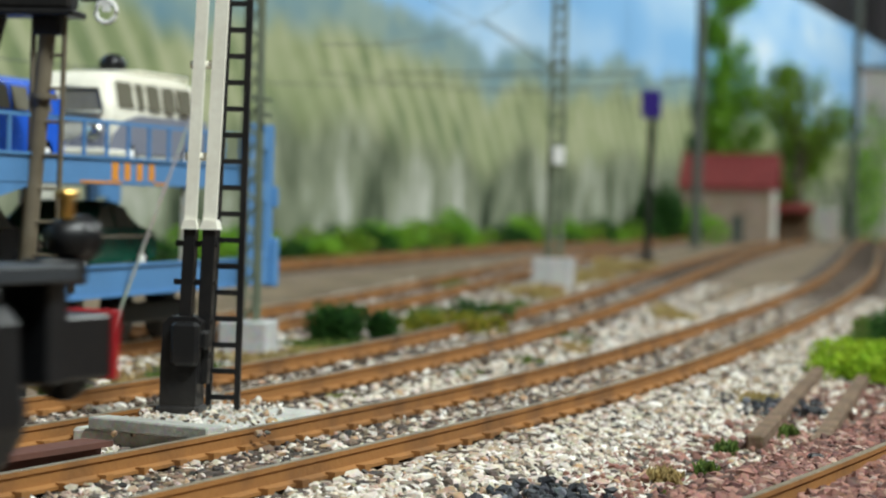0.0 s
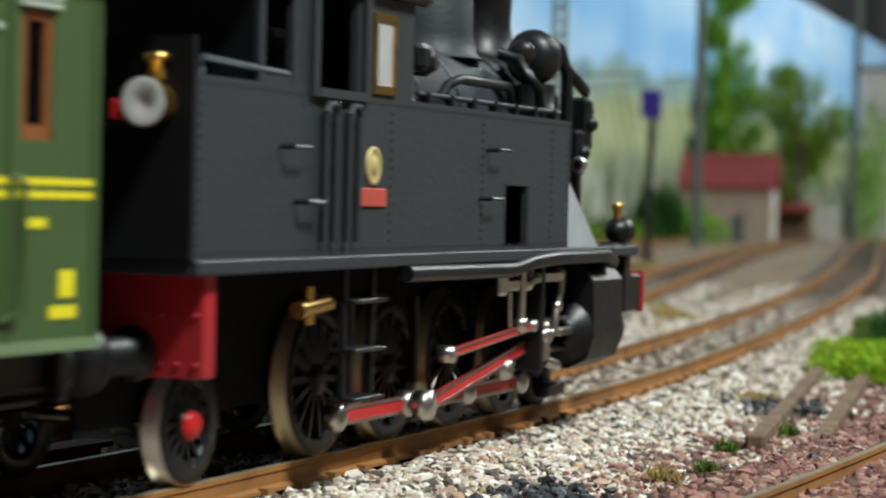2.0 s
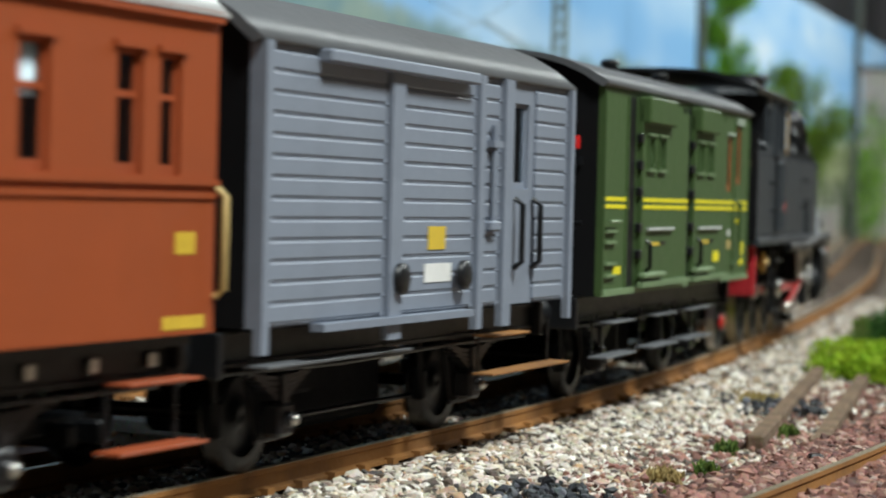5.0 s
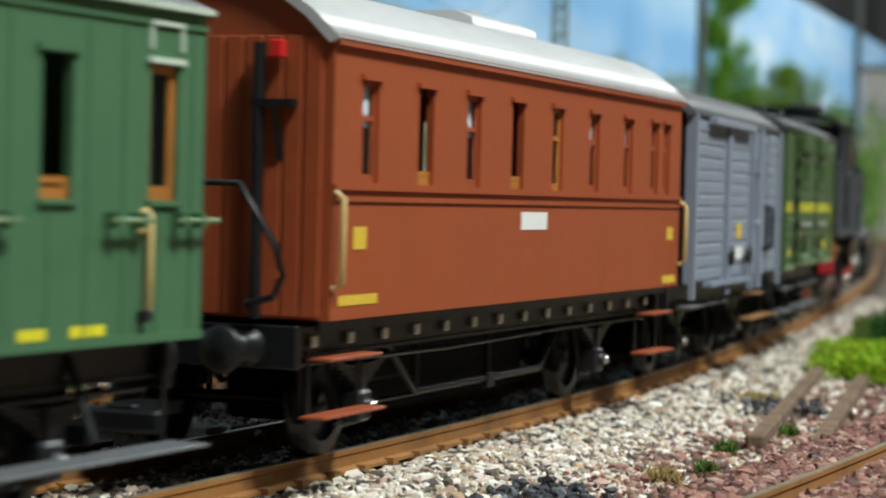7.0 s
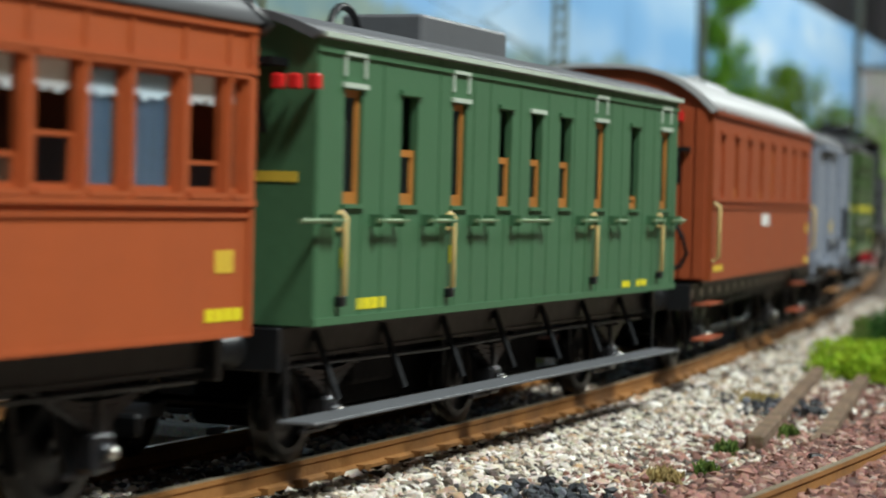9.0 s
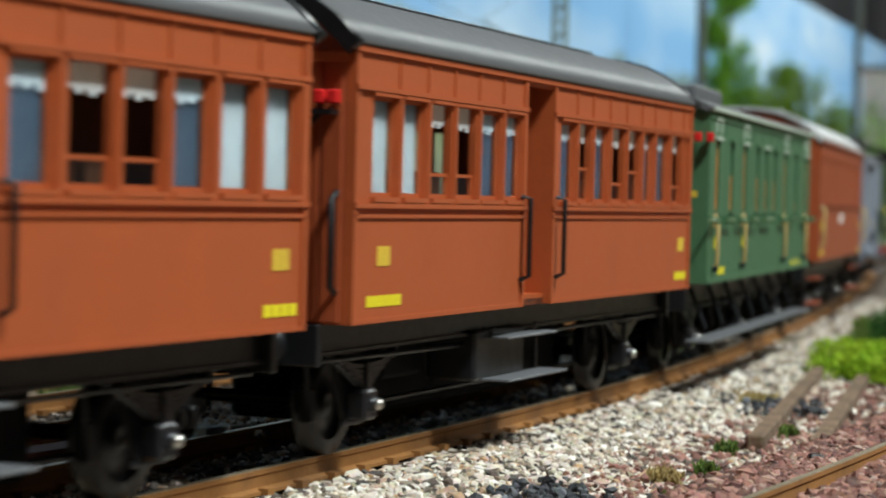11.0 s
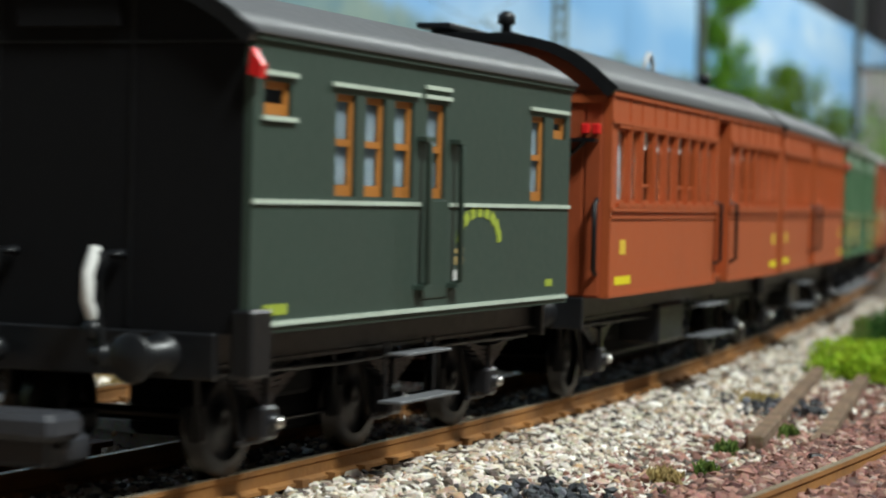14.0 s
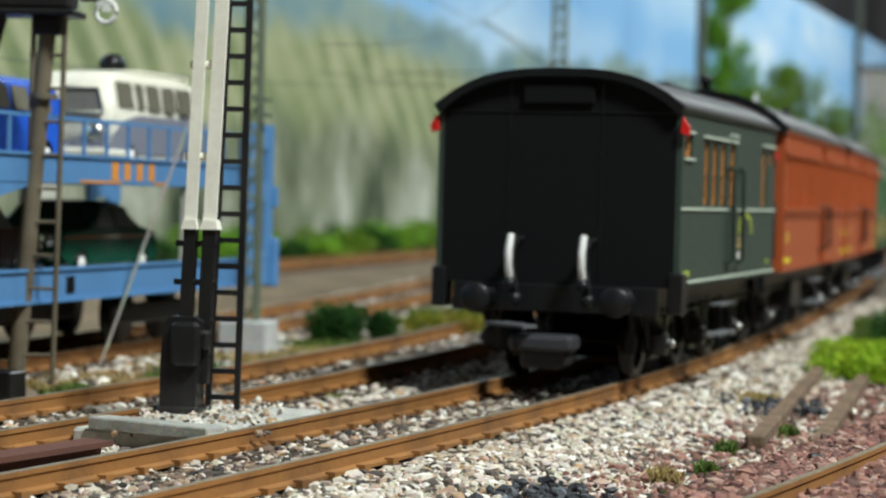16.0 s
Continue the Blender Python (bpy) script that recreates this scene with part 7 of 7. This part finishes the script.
# ---------------------------------------------------------------- car transporter
def car_body(parent_name, label, mat, L, Wd, H, profile, glass, at, x, z, heading, two_tone=None, wheels=(0.2, 0.8), wr=0.16):
    """A small model car; profile: side outline (0..1 along, 0..1 up) of the whole body; glass: quads of side windows."""
    ob = new(parent_name)
    ob.empty_display_size = 0.01
    ob.matrix_basis = at @ Matrix.Translation((x * S, 0, z * S)) @ pose(0, 0, 0, 0, 0, heading)
    tagged(ob, label, "car", "model cars on the transporter")
    pr = [((a - 0.5) * L, b * H) for a, b in profile]
    n = len(pr)
    cx = sum(p[0] for p in pr) / n
    ring = []
    lanes = (-1.0, -0.95, -0.82, -0.55, 0.0, 0.55, 0.82, 0.95, 1.0)
    for t in lanes:
        q = abs(t) ** 6
        for a, b in pr:
            tuck = max(0, b / H - 0.55) * 0.28 * (1 if t > 0 else -1) * abs(t)
            drop = 0.10 * q * max(0, b / H - 0.8) / 0.2
            ring.append((a - (a - cx) * 0.07 * q, t * Wd / 2 - tuck, b - drop))
    f = [(i * n + k, i * n + (k + 1) % n, (i + 1) * n + (k + 1) % n, (i + 1) * n + k) for i in range(len(lanes) - 1) for k in range(n)]
    part("body", Geo().add(ring, f, True).add(ring[:n], [tuple(range(n - 1, -1, -1))]).add(ring[-n:], [tuple(range(n))]), mat, ob)
    if two_tone:
        tp = [((a - 0.5) * L, b * H) for a, b in two_tone[1]]
        for sg in (-1, 1):
            part("lower_panel", Geo().prism(tp, sg * (Wd / 2 + 0.002), sg * (Wd / 2 + 0.018), "y"), two_tone[0], ob, "grey lower side panel")
    for sg in (-1, 1):
        for q in glass:
            pts = [((a - 0.5) * L, b * H) for a, b in q]
            g = Geo()
            v = [(a, sg * (Wd / 2 + 0.012) - sg * max(0, b / H - 0.55) * 0.28 * 1.0, b) for a, b in pts]
            v2 = [(a, yy - sg * 0.03, b) for a, yy, b in v]
            k = len(v)
            g.add(v + v2, [tuple(range(k)), tuple(range(2 * k - 1, k - 1, -1))] + [(i, (i + 1) % k, k + (i + 1) % k, k + i) for i in range(k)])
            part("side_window", g, CAR_GLASS, ob)
    for wx in wheels:
        for sg in (-1, 1):
            w = part("wheel", Geo().lathe([(0, 0.0001), (0, wr), (0.1, wr), (0.1, wr * 0.6)], ((wx - 0.5) * L, sg * (Wd / 2 - 0.08), wr), (0, sg, 0), 16), CAR_BLACK, ob)
            part("hub_cap", Geo().lathe([(0.06, wr * 0.72), (0.11, wr * 0.66), (0.13, 0.0001)], ((wx - 0.5) * L, sg * (Wd / 2 - 0.08), wr), (0, sg, 0), 14), WHITE, w, "pale hub cap")
            part("wheel_arch", Geo().lathe([(0, wr * 0.9), (0.02, wr * 1.28), (0.03, wr * 1.28)], ((wx - 0.5) * L, sg * (Wd / 2 - 0.01), wr * 1.05), (0, sg, 0), 16), CAR_BLACK, ob)
    return ob


def build_transporter():
    s_end, L = 158.2, 17.0
    x0, y0, _ = THIRD.at(s_end - L + 2.5)
    x1, y1, _ = THIRD.at(s_end - 2.5)
    at = pose((x0 + x1) / 2 * S, (y0 + y1) / 2 * S, 0, 0, 0, math.degrees(math.atan2(y1 - y0, x1 - x0)))
    w = new("car_transporter_wagon")
    w.empty_display_size = 0.01
    w.matrix_basis = at
    tagged(w, "light blue double-deck car transporter wagon carrying model cars", "railway wagon")
    h = L / 2
    B = 1.4

    def X(s):
        return s - s_end + h
    for sg in (-1, 1):
        part("lower_side", Geo().box(-h, h - 0.1, sg * (B - 0.07), sg * B, 0.75, 1.2, 0.01).box(-h, h - 0.1, sg * B, sg * (B + 0.03), 1.16, 1.2).box(-h, h - 0.1, sg * B, sg * (B + 0.03), 0.75, 0.79), WAGON_BLUE, w)
        part("upper_side", Geo().box(-h, h - 1.2, sg * (B - 0.07), sg * B, 2.29, 2.68, 0.01).box(-h, h - 1.2, sg * B, sg * (B + 0.03), 2.64, 2.68), WAGON_BLUE, w)
        part("brace", Geo().prism([(X(147.2), 2.3), (X(149.6), 2.3), (X(147.2), 1.9)], sg * (B - 0.06), sg * (B - 0.01), "y"), WAGON_BLUE, w)
        part("top_rail", Geo().box(-h, h - 1.2, sg * (B - 0.03), sg * (B + 0.01), 3.12, 3.17), WAGON_BLUE, w)
        for x in np.arange(-h + 0.3, h - 1.3, 0.72):
            part("railing_post", Geo().box(x - 0.025, x + 0.025, sg * (B - 0.025), sg * (B + 0.015), 2.68, 3.14), WAGON_BLUE, w)
        for x in (X(148.2), X(154.6)):
            part("deck_post", Geo().box(x - 0.1, x + 0.1, sg * (B - 0.12), sg * (B - 0.03), 1.2, 2.3), PALE_WALL, w)
        g = Geo().wall(h - 1.25, h - 0.1, 0.75, 3.35, sg * (B - 0.06), sg * (B + 0.02), [(h - 1.0, h - 0.4, 2.4, 2.95), (h - 0.95, h - 0.45, 1.3, 2.1)])
        part("end_frame", g, WAGON_BLUE, w)
        part("frame_rib", Geo().box(h - 0.2, h + 0.05, sg * (B - 0.1), sg * (B + 0.1), 0.7, 1.5, 0.02).box(h - 0.14, h + 0.02, sg * (B - 0.06), sg * (B + 0.08), 2.0, 2.35, 0.02), WAGON_BLUE, w)
    part("lower_deck", Geo().box(-h, h, -B + 0.07, B - 0.07, 0.95, 1.02), OLD_GREY, w)
    part("upper_deck", Geo().box(-h, h - 1.2, -B + 0.07, B - 0.07, 2.42, 2.5), OLD_GREY, w)
    g = Geo()
    for k in range(4):
        x = X(151.75) + k * 0.42
        g.box(x, x + 0.2, -B - 0.006, -B, 2.36, 2.6) if k else g.box(x, x + 0.22, -B - 0.006, -B, 2.36, 2.6)
    g.box(X(150.75), X(152.1), -B - 0.005, -B, 2.31, 2.345).box(X(153.2), X(153.7), -B - 0.005, -B, 2.31, 2.345)
    part("side_marking", g, LETTER_ORANGE, w, "orange painted bars")
    part("door_hatch", Geo().box(X(150.4), X(150.65), -B - 0.006, -B, 0.85, 1.08), CAR_BLACK, w)
    for x in (X(146.0), X(147.6), X(153.4), X(155.0)):
        ws = Geo()
        for sg in (-1, 1):
            ws.lathe([(0, 0.0001), (0, 0.45), (0.12, 0.45), (0.13, 0.49), (0.15, 0.0001)], (x, sg * 0.85, 0.45), (0, -sg, 0), 24)
        part("wheelset", ws, BLACK, w)
    for a, b in ((152.6, 155.8), (145.2, 148.4)):
        part("bogie_frame", Geo().box(X(a), X(b), -1.05, -0.95, 0.3, 0.6, 0.03), BLACK, w)
    part("under_tank", Geo().box(X(150), X(152.4), -0.6, 0.6, 0.4, 0.75, 0.05), BLACK, w)
    bus_prof = [(0.0, 0.16), (0.01, 0.55), (0.05, 0.88), (0.1, 0.97), (0.3, 1.0), (0.85, 1.0), (0.96, 0.95), (1.0, 0.75), (1.0, 0.16), (0.9, 0.1), (0.1, 0.1)]
    glass = [[(0.10, 0.62), (0.25, 0.62), (0.25, 0.88), (0.11, 0.88)], [(0.29, 0.62), (0.36, 0.62), (0.36, 0.88), (0.29, 0.88)], [(0.40, 0.62), (0.52, 0.62), (0.52, 0.88), (0.40, 0.88)], [(0.56, 0.62), (0.68, 0.62), (0.68, 0.88), (0.56, 0.88)], [(0.72, 0.62), (0.86, 0.62), (0.86, 0.88), (0.72, 0.88)]]
    tone = (BUS_GREY, [(0.0, 0.17), (0.04, 0.36), (0.14, 0.5), (0.28, 0.56), (1.0, 0.56), (1.0, 0.17)])
    bus = car_body("camper_bus", "cream and grey model camper bus on the upper deck", BUS_CREAM, 3.7, 1.55, 1.48, bus_prof, glass, at, X(154.85), 2.5, 0, tone, (0.2, 0.78), 0.2)
    for sg in (-1, 1):
        part("windscreen", Geo().prism([(sg * 0.68, 0.85), (sg * 0.05, 0.85), (sg * 0.05, 1.18), (sg * 0.62, 1.18)], -1.86, -1.80, "x"), SCREEN, bus, "split windscreen pane")
        part("screen_frame", Geo().tube([(-1.87, sg * 0.70, 0.83), (-1.87, sg * 0.04, 0.83), (-1.87, sg * 0.04, 1.2), (-1.87, sg * 0.63, 1.2), (-1.87, sg * 0.70, 0.83)], 0.025, 6), BUS_CREAM, bus)
        part("indicator", Geo().ball((-1.80, sg * 0.62, 0.66), 0.05, 8), LENS_RED, bus)
    part("roof_gutter", Geo().box(-1.55, 1.7, -0.70, 0.70, 1.24, 1.27, 0.01), BUS_CREAM, bus)
    part("front_panel", Geo().prism([(-0.72, 0.24), (-0.7, 0.7), (0.0, 0.3), (0.7, 0.7), (0.72, 0.24)], -1.875, -1.84, "x"), BUS_GREY, bus, "grey front panel")
    part("bumper", Geo().box(-1.95, -1.86, -0.8, 0.8, 0.2, 0.32, 0.03).box(-1.95, -1.2, -0.84, -0.78, 0.2, 0.3, 0.02), BUS_CREAM, bus)
    part("headlight", Geo().lathe([(0, 0.13), (0.04, 0.1), (0.05, 0.0001)], (-1.86, -0.55, 0.55), (-1, 0, 0), 14), CHROME, bus)
    part("headlight", Geo().lathe([(0, 0.13), (0.04, 0.1), (0.05, 0.0001)], (-1.86, 0.55, 0.55), (-1, 0, 0), 14), CHROME, bus)
    rack = Geo().tube([(-0.3, -0.55, 1.5), (1.5, -0.55, 1.5), (1.5, 0.55, 1.5), (-0.3, 0.55, 1.5), (-0.3, -0.55, 1.5)], 0.03, 6)
    for x in np.arange(-0.2, 1.5, 0.28):
        rack.tube([(x, -0.55, 1.5), (x, 0.55, 1.5)], 0.022, 5)
    for x in (-0.3, 0.6, 1.5):
        for y in (-0.55, 0.55):
            rack.tube([(x, y, 1.3), (x, y, 1.5)], 0.025, 5)
    part("roof_rack", rack, BUS_CREAM, bus, "cream roof rack")
    part("rack_load", Geo().ball((-0.05, 0.0, 1.62), 0.22, 12, 0.8), CAR_BLACK, bus, "dark round load")
    sed = [(0.0, 0.25), (0.01, 0.45), (0.05, 0.56), (0.3, 0.62), (0.42, 0.95), (0.5, 1.0), (0.68, 1.0), (0.8, 0.66), (0.97, 0.56), (1.0, 0.4), (1.0, 0.22), (0.9, 0.15), (0.08, 0.15)]
    sg_ = [[(0.36, 0.64), (0.53, 0.64), (0.53, 0.92), (0.45, 0.92)], [(0.56, 0.64), (0.74, 0.64), (0.67, 0.92), (0.56, 0.92)]]
    c = car_body("model_car", "dark green vintage model saloon on the lower deck", CAR_GREEN, 3.5, 1.5, 1.05, sed, sg_, at, X(153.25), 1.02, 0)
    part("bumper", Geo().box(-1.83, -1.74, -0.7, 0.7, 0.24, 0.33, 0.03).box(-1.78, -1.72, -0.5, 0.5, 0.36, 0.5, 0.02), CHROME, c, "chrome bumper and grille")
    for y in (-0.56, 0.56):
        part("headlight", Geo().lathe([(0, 0.11), (0.04, 0.09), (0.05, 0.0001)], (-1.73, y, 0.5), (-1, 0, 0), 14), CHROME, c)
    part("chrome_strip", Geo().box(-1.6, 1.5, -0.77, -0.755, 0.52, 0.55), CHROME, c)
    c = car_body("model_car", "black vintage model saloon on the lower deck", CAR_BLACK, 3.5, 1.5, 1.05, sed, sg_, at, X(149.3), 1.02, 0)
    c = car_body("model_car", "bright blue boxy model van on the upper deck", CAR_BLUE, 3.6, 1.55, 1.2, bus_prof, glass[1:], at, X(149.9), 2.5, 0)


# ---------------------------------------------------------------- plants and litter
def build_plants():
    bush("shrub", -1.75, 37.6, -0.4, 0.55, 0.5, 0.62, 2600, 0.05, BUSH_DARK, "dark green foam shrub beside the track", 1)
    bush("shrub", -1.0, 38.4, -0.4, 0.42, 0.4, 0.5, 1700, 0.05, BUSH_DARK, "dark green foam shrub beside the track", 2)
    bush("shrub", -0.15, 40.0, -0.4, 0.7, 0.5, 0.5, 2000, 0.05, BUSH_YELLOW, "yellowing low shrub beside the track", 3)
    bush("shrub", 0.55, 42.5, -0.4, 0.55, 0.5, 0.45, 1500, 0.05, BUSH_DARK, "dark green foam shrub beside the track", 4)
    bush("shrub", 6.75, 33.5, -0.4, 0.85, 1.9, 0.48, 5600, 0.055, GRASS_LIME, "bright lime green grass clump on the slope", 5)
    bush("shrub", 8.2, 39.5, -0.4, 0.9, 2.2, 0.45, 4200, 0.06, MOSS, "mossy olive shrub on the slope", 6)
    bush("shrub", 8.0, 37.5, -0.4, 0.7, 1.6, 0.8, 3000, 0.06, BUSH_DARK, "dark green shrub on the slope", 7)
    rng = np.random.default_rng(3)
    # hedge at the foot of the backdrop
    for k in range(30):
        y = 78 + k * 3.2
        x = -2.3 + 0.338 * (y - 105.8) + 1.6 + rng.uniform(-0.4, 0.8)
        bush("hedge_shrub", x, y, -0.4, 1.3, 1.6, rng.uniform(0.5, 1.3), 700, 0.16, (BUSH_DARK, LEAF, LEAF_OLIVE)[k % 3], "rounded green shrub at the foot of the backdrop", 20 + k, "hedge at the backdrop")
    for k, (x, y, r, hh) in enumerate(((14.9, 150, 1.6, 2.6), (16.6, 152, 1.7, 1.8), (13.0, 146, 1.5, 1.5), (33.5, 172, 2.4, 7.0), (34.5, 180, 2.4, 9.0))):
        bush("hedge_shrub", x, y, -0.4, r, r, hh, 1600, 0.2, (BUSH_DARK, LEAF)[k % 2], "rounded green shrub beside the hut", 60 + k, "shrubs beside the hut")
    tree(20.6, 172, 20.5, 4.0, 8500, LEAF, "tall bright green tapering tree behind the hut", 1, 1.6)
    tree(27.3, 170, 13.8, 3.9, 6200, LEAF_OLIVE, "broad olive green tree behind the hut", 2, 0.4, False)
    tree(23.5, 176, 12.0, 3.2, 3600, LEAF, "bright green tree behind the hut", 3, 0.2, False)
    tree(17.6, 168, 13.0, 2.6, 4200, BUSH_DARK, "dark slender tree beside the hut", 4, 0.5)
    spots = ((-5.6, 30.5, 0.9, 1.6, STRAW), (-4.2, 31.8, 0.8, 1.2, STRAW), (-3.0, 29.6, 0.5, 1.2, STRAW), (-3.6, 30.0, 0.5, 1.0, MOSS), (-4.2, 26.4, 0.45, 0.9, STRAW), (-2.9, 33.2, 0.9, 1.0, STRAW), (-1.9, 35.0, 0.8, 0.8, STRAW), (-4.7, 29.6, 0.9, 1.3, STRAW), (-3.9, 28.4, 0.7, 1.0, STRAW), (-4.5, 27.0, 0.5, 0.8, MOSS), (-5.2, 28.0, 0.7, 1.2, STRAW), (0.8, 45.5, 0.9, 3, STRAW), (2.6, 60, 1.2, 5, STRAW),
             (-2.0, 36.4, 1.2, 1.3, MOSS), (-0.4, 37.6, 0.9, 1.2, MOSS), (-0.4, 31.0, 0.4, 0.8, MOSS), (1.3, 33.8, 0.4, 1.0, MOSS), (2.35, 40, 0.5, 2.0, MOSS), (2.2, 37, 0.5, 1.6, STRAW), (-1.2, 26.6, 0.22, 0.35, GRASS_LIME), (0.3, 30.9, 0.35, 0.7, MOSS),
             (4.1, 28.5, 0.35, 0.8, STRAW), (2.55, 20.8, 0.15, 0.28, MOSS), (2.1, 20.2, 0.18, 0.3, STRAW), (2.0, 18.5, 0.1, 0.2, MOSS), (3.0, 22.6, 0.14, 0.25, MOSS), (5.4, 36.6, 0.5, 1.2, STRAW), (6.2, 40.0, 0.5, 2, STRAW), (-3.4, 31.0, 0.9, 1.0, MOSS), (3.9, 24.4, 0.12, 0.25, MOSS), (5.2, 50, 0.6, 5, STRAW), (1.6, 50, 0.7, 4, MOSS), (-0.5, 47, 0.7, 3, MOSS), (4.5, 75, 1.4, 6, STRAW), (7.0, 88, 1.6, 8, STRAW), (0.5, 62, 0.8, 4, MOSS))
    for k, (x, y, rx, ry, mat) in enumerate(spots):
        kind = {STRAW: "dry straw-coloured static grass patch", MOSS: "olive green moss patch", GRASS_LIME: "bright green tuft"}[mat]
        patch("grass", x, y, rx, ry, int(2200 * rx * ry / max(1, y / 30) ** 1.2) + 200, 0.05 * max(1, y / 32), mat, kind, 100 + k)
    # two old timbers lying on the slope
    for x0, y0, x1, y1 in ((3.32, 22.9, 5.75, 33.2), (3.92, 22.6, 6.35, 32.6)):
        ln = math.hypot(x1 - x0, y1 - y0)
        b = thing("timber", (x0 + x1) / 2, (y0 + y1) / 2, -0.3, "weathered brown timber lying on the stones", "timber", "old timbers", rz=math.degrees(math.atan2(y1 - y0, x1 - x0)))
        part("beam", Geo().box(-ln / 2, ln / 2, -0.09, 0.09, -0.08, 0.12, 0.02), OLD_WOOD, b)
    single("iron_peg", Geo().box(-0.07, 0.07, -0.07, 0.07, -0.05, 0.28, 0.02), MAST_BLACK, "short black iron peg in the stones", "peg", m=pose(3.52 * S, 20.35 * S, -0.35 * S))


def build_scenery():
    build_backdrop()
    build_signal()
    build_left_post()
    build_masts()
    build_sign()
    build_hut()
    build_transporter()
    build_plants()


# ---------------------------------------------------------------- the train runs
def vehicle_pose(rear, L, t):
    s = rear + SPEED * t + 0.12 * max(0.0, 1 - t / 2) ** 2 - 0.13 * max(0.0, t - 14.2) ** 2
    wb = L * 0.30
    x0, y0, _ = MAIN.at(s + L / 2 - wb)
    x1, y1, _ = MAIN.at(s + L / 2 + wb)
    return pose((x0 + x1) / 2 * S, (y0 + y1) / 2 * S, 0, 0, 0, math.degrees(math.atan2(y1 - y0, x1 - x0)))


def motions():
    for v, rear, L in MOVES:
        walk(v, [(t, vehicle_pose(rear, L, t)) for t in np.arange(0, 16.01, 0.5)])
    for ws, x, r, parent in SPINS:
        rate = math.degrees(SPEED / r)
        walk(ws, [(t, pose(x * S, 0, r * S, 0, (rate * t) % 360, 0)) for t in np.arange(0, 16.01, 0.1)])
    times = np.arange(0, 8.01, 1 / 15)
    for rod in RODS:
        kind, ob, sg, ph = rod[:4]
        rows = []
        for t in [*times, 16.0]:
            a = PHASE + ph + SPEED / DR * (t - 2.0)
            if kind == "couple":
                rows.append((t, pose(CRANK * math.cos(a) * S, 0, (DR - CRANK * math.sin(a)) * S)))
            else:
                length, end_z, crank = rod[4:]
                px, pz = crank * math.cos(a), DR - crank * math.sin(a)
                tilt = math.degrees(math.asin((end_z - pz) / length))
                rows.append((t, pose((lx(DRIVERS[1]) + px) * S, 0, pz * S, 0, -tilt, 0)))
        walk(ob, rows)


PHASE = 2.0
build_loco()
build_green_van()
build_grey_wagon()
build_brown_coach()
build_green_coach()
build_orange_coach(82.30, True, 10.2)
build_orange_coach(71.10, False, 10.47)
build_tail_van()
build_ground()
build_track(MAIN, 10, 175, "near main track on rusty rails and wooden sleepers", seed=1)
build_track(SECOND, 10, 150, "second track on rusty rails and wooden sleepers", seed=2)
build_track(THIRD, 12, 150, "third track under the car transporter", seed=3)
build_track(FOURTH, 30, 130, "rear track beside the painted backdrop", seed=4)
build_track(FRONT, 8, 34, "foreground track in reddish ballast", seed=5)
build_gravel()
build_scenery()
motions()
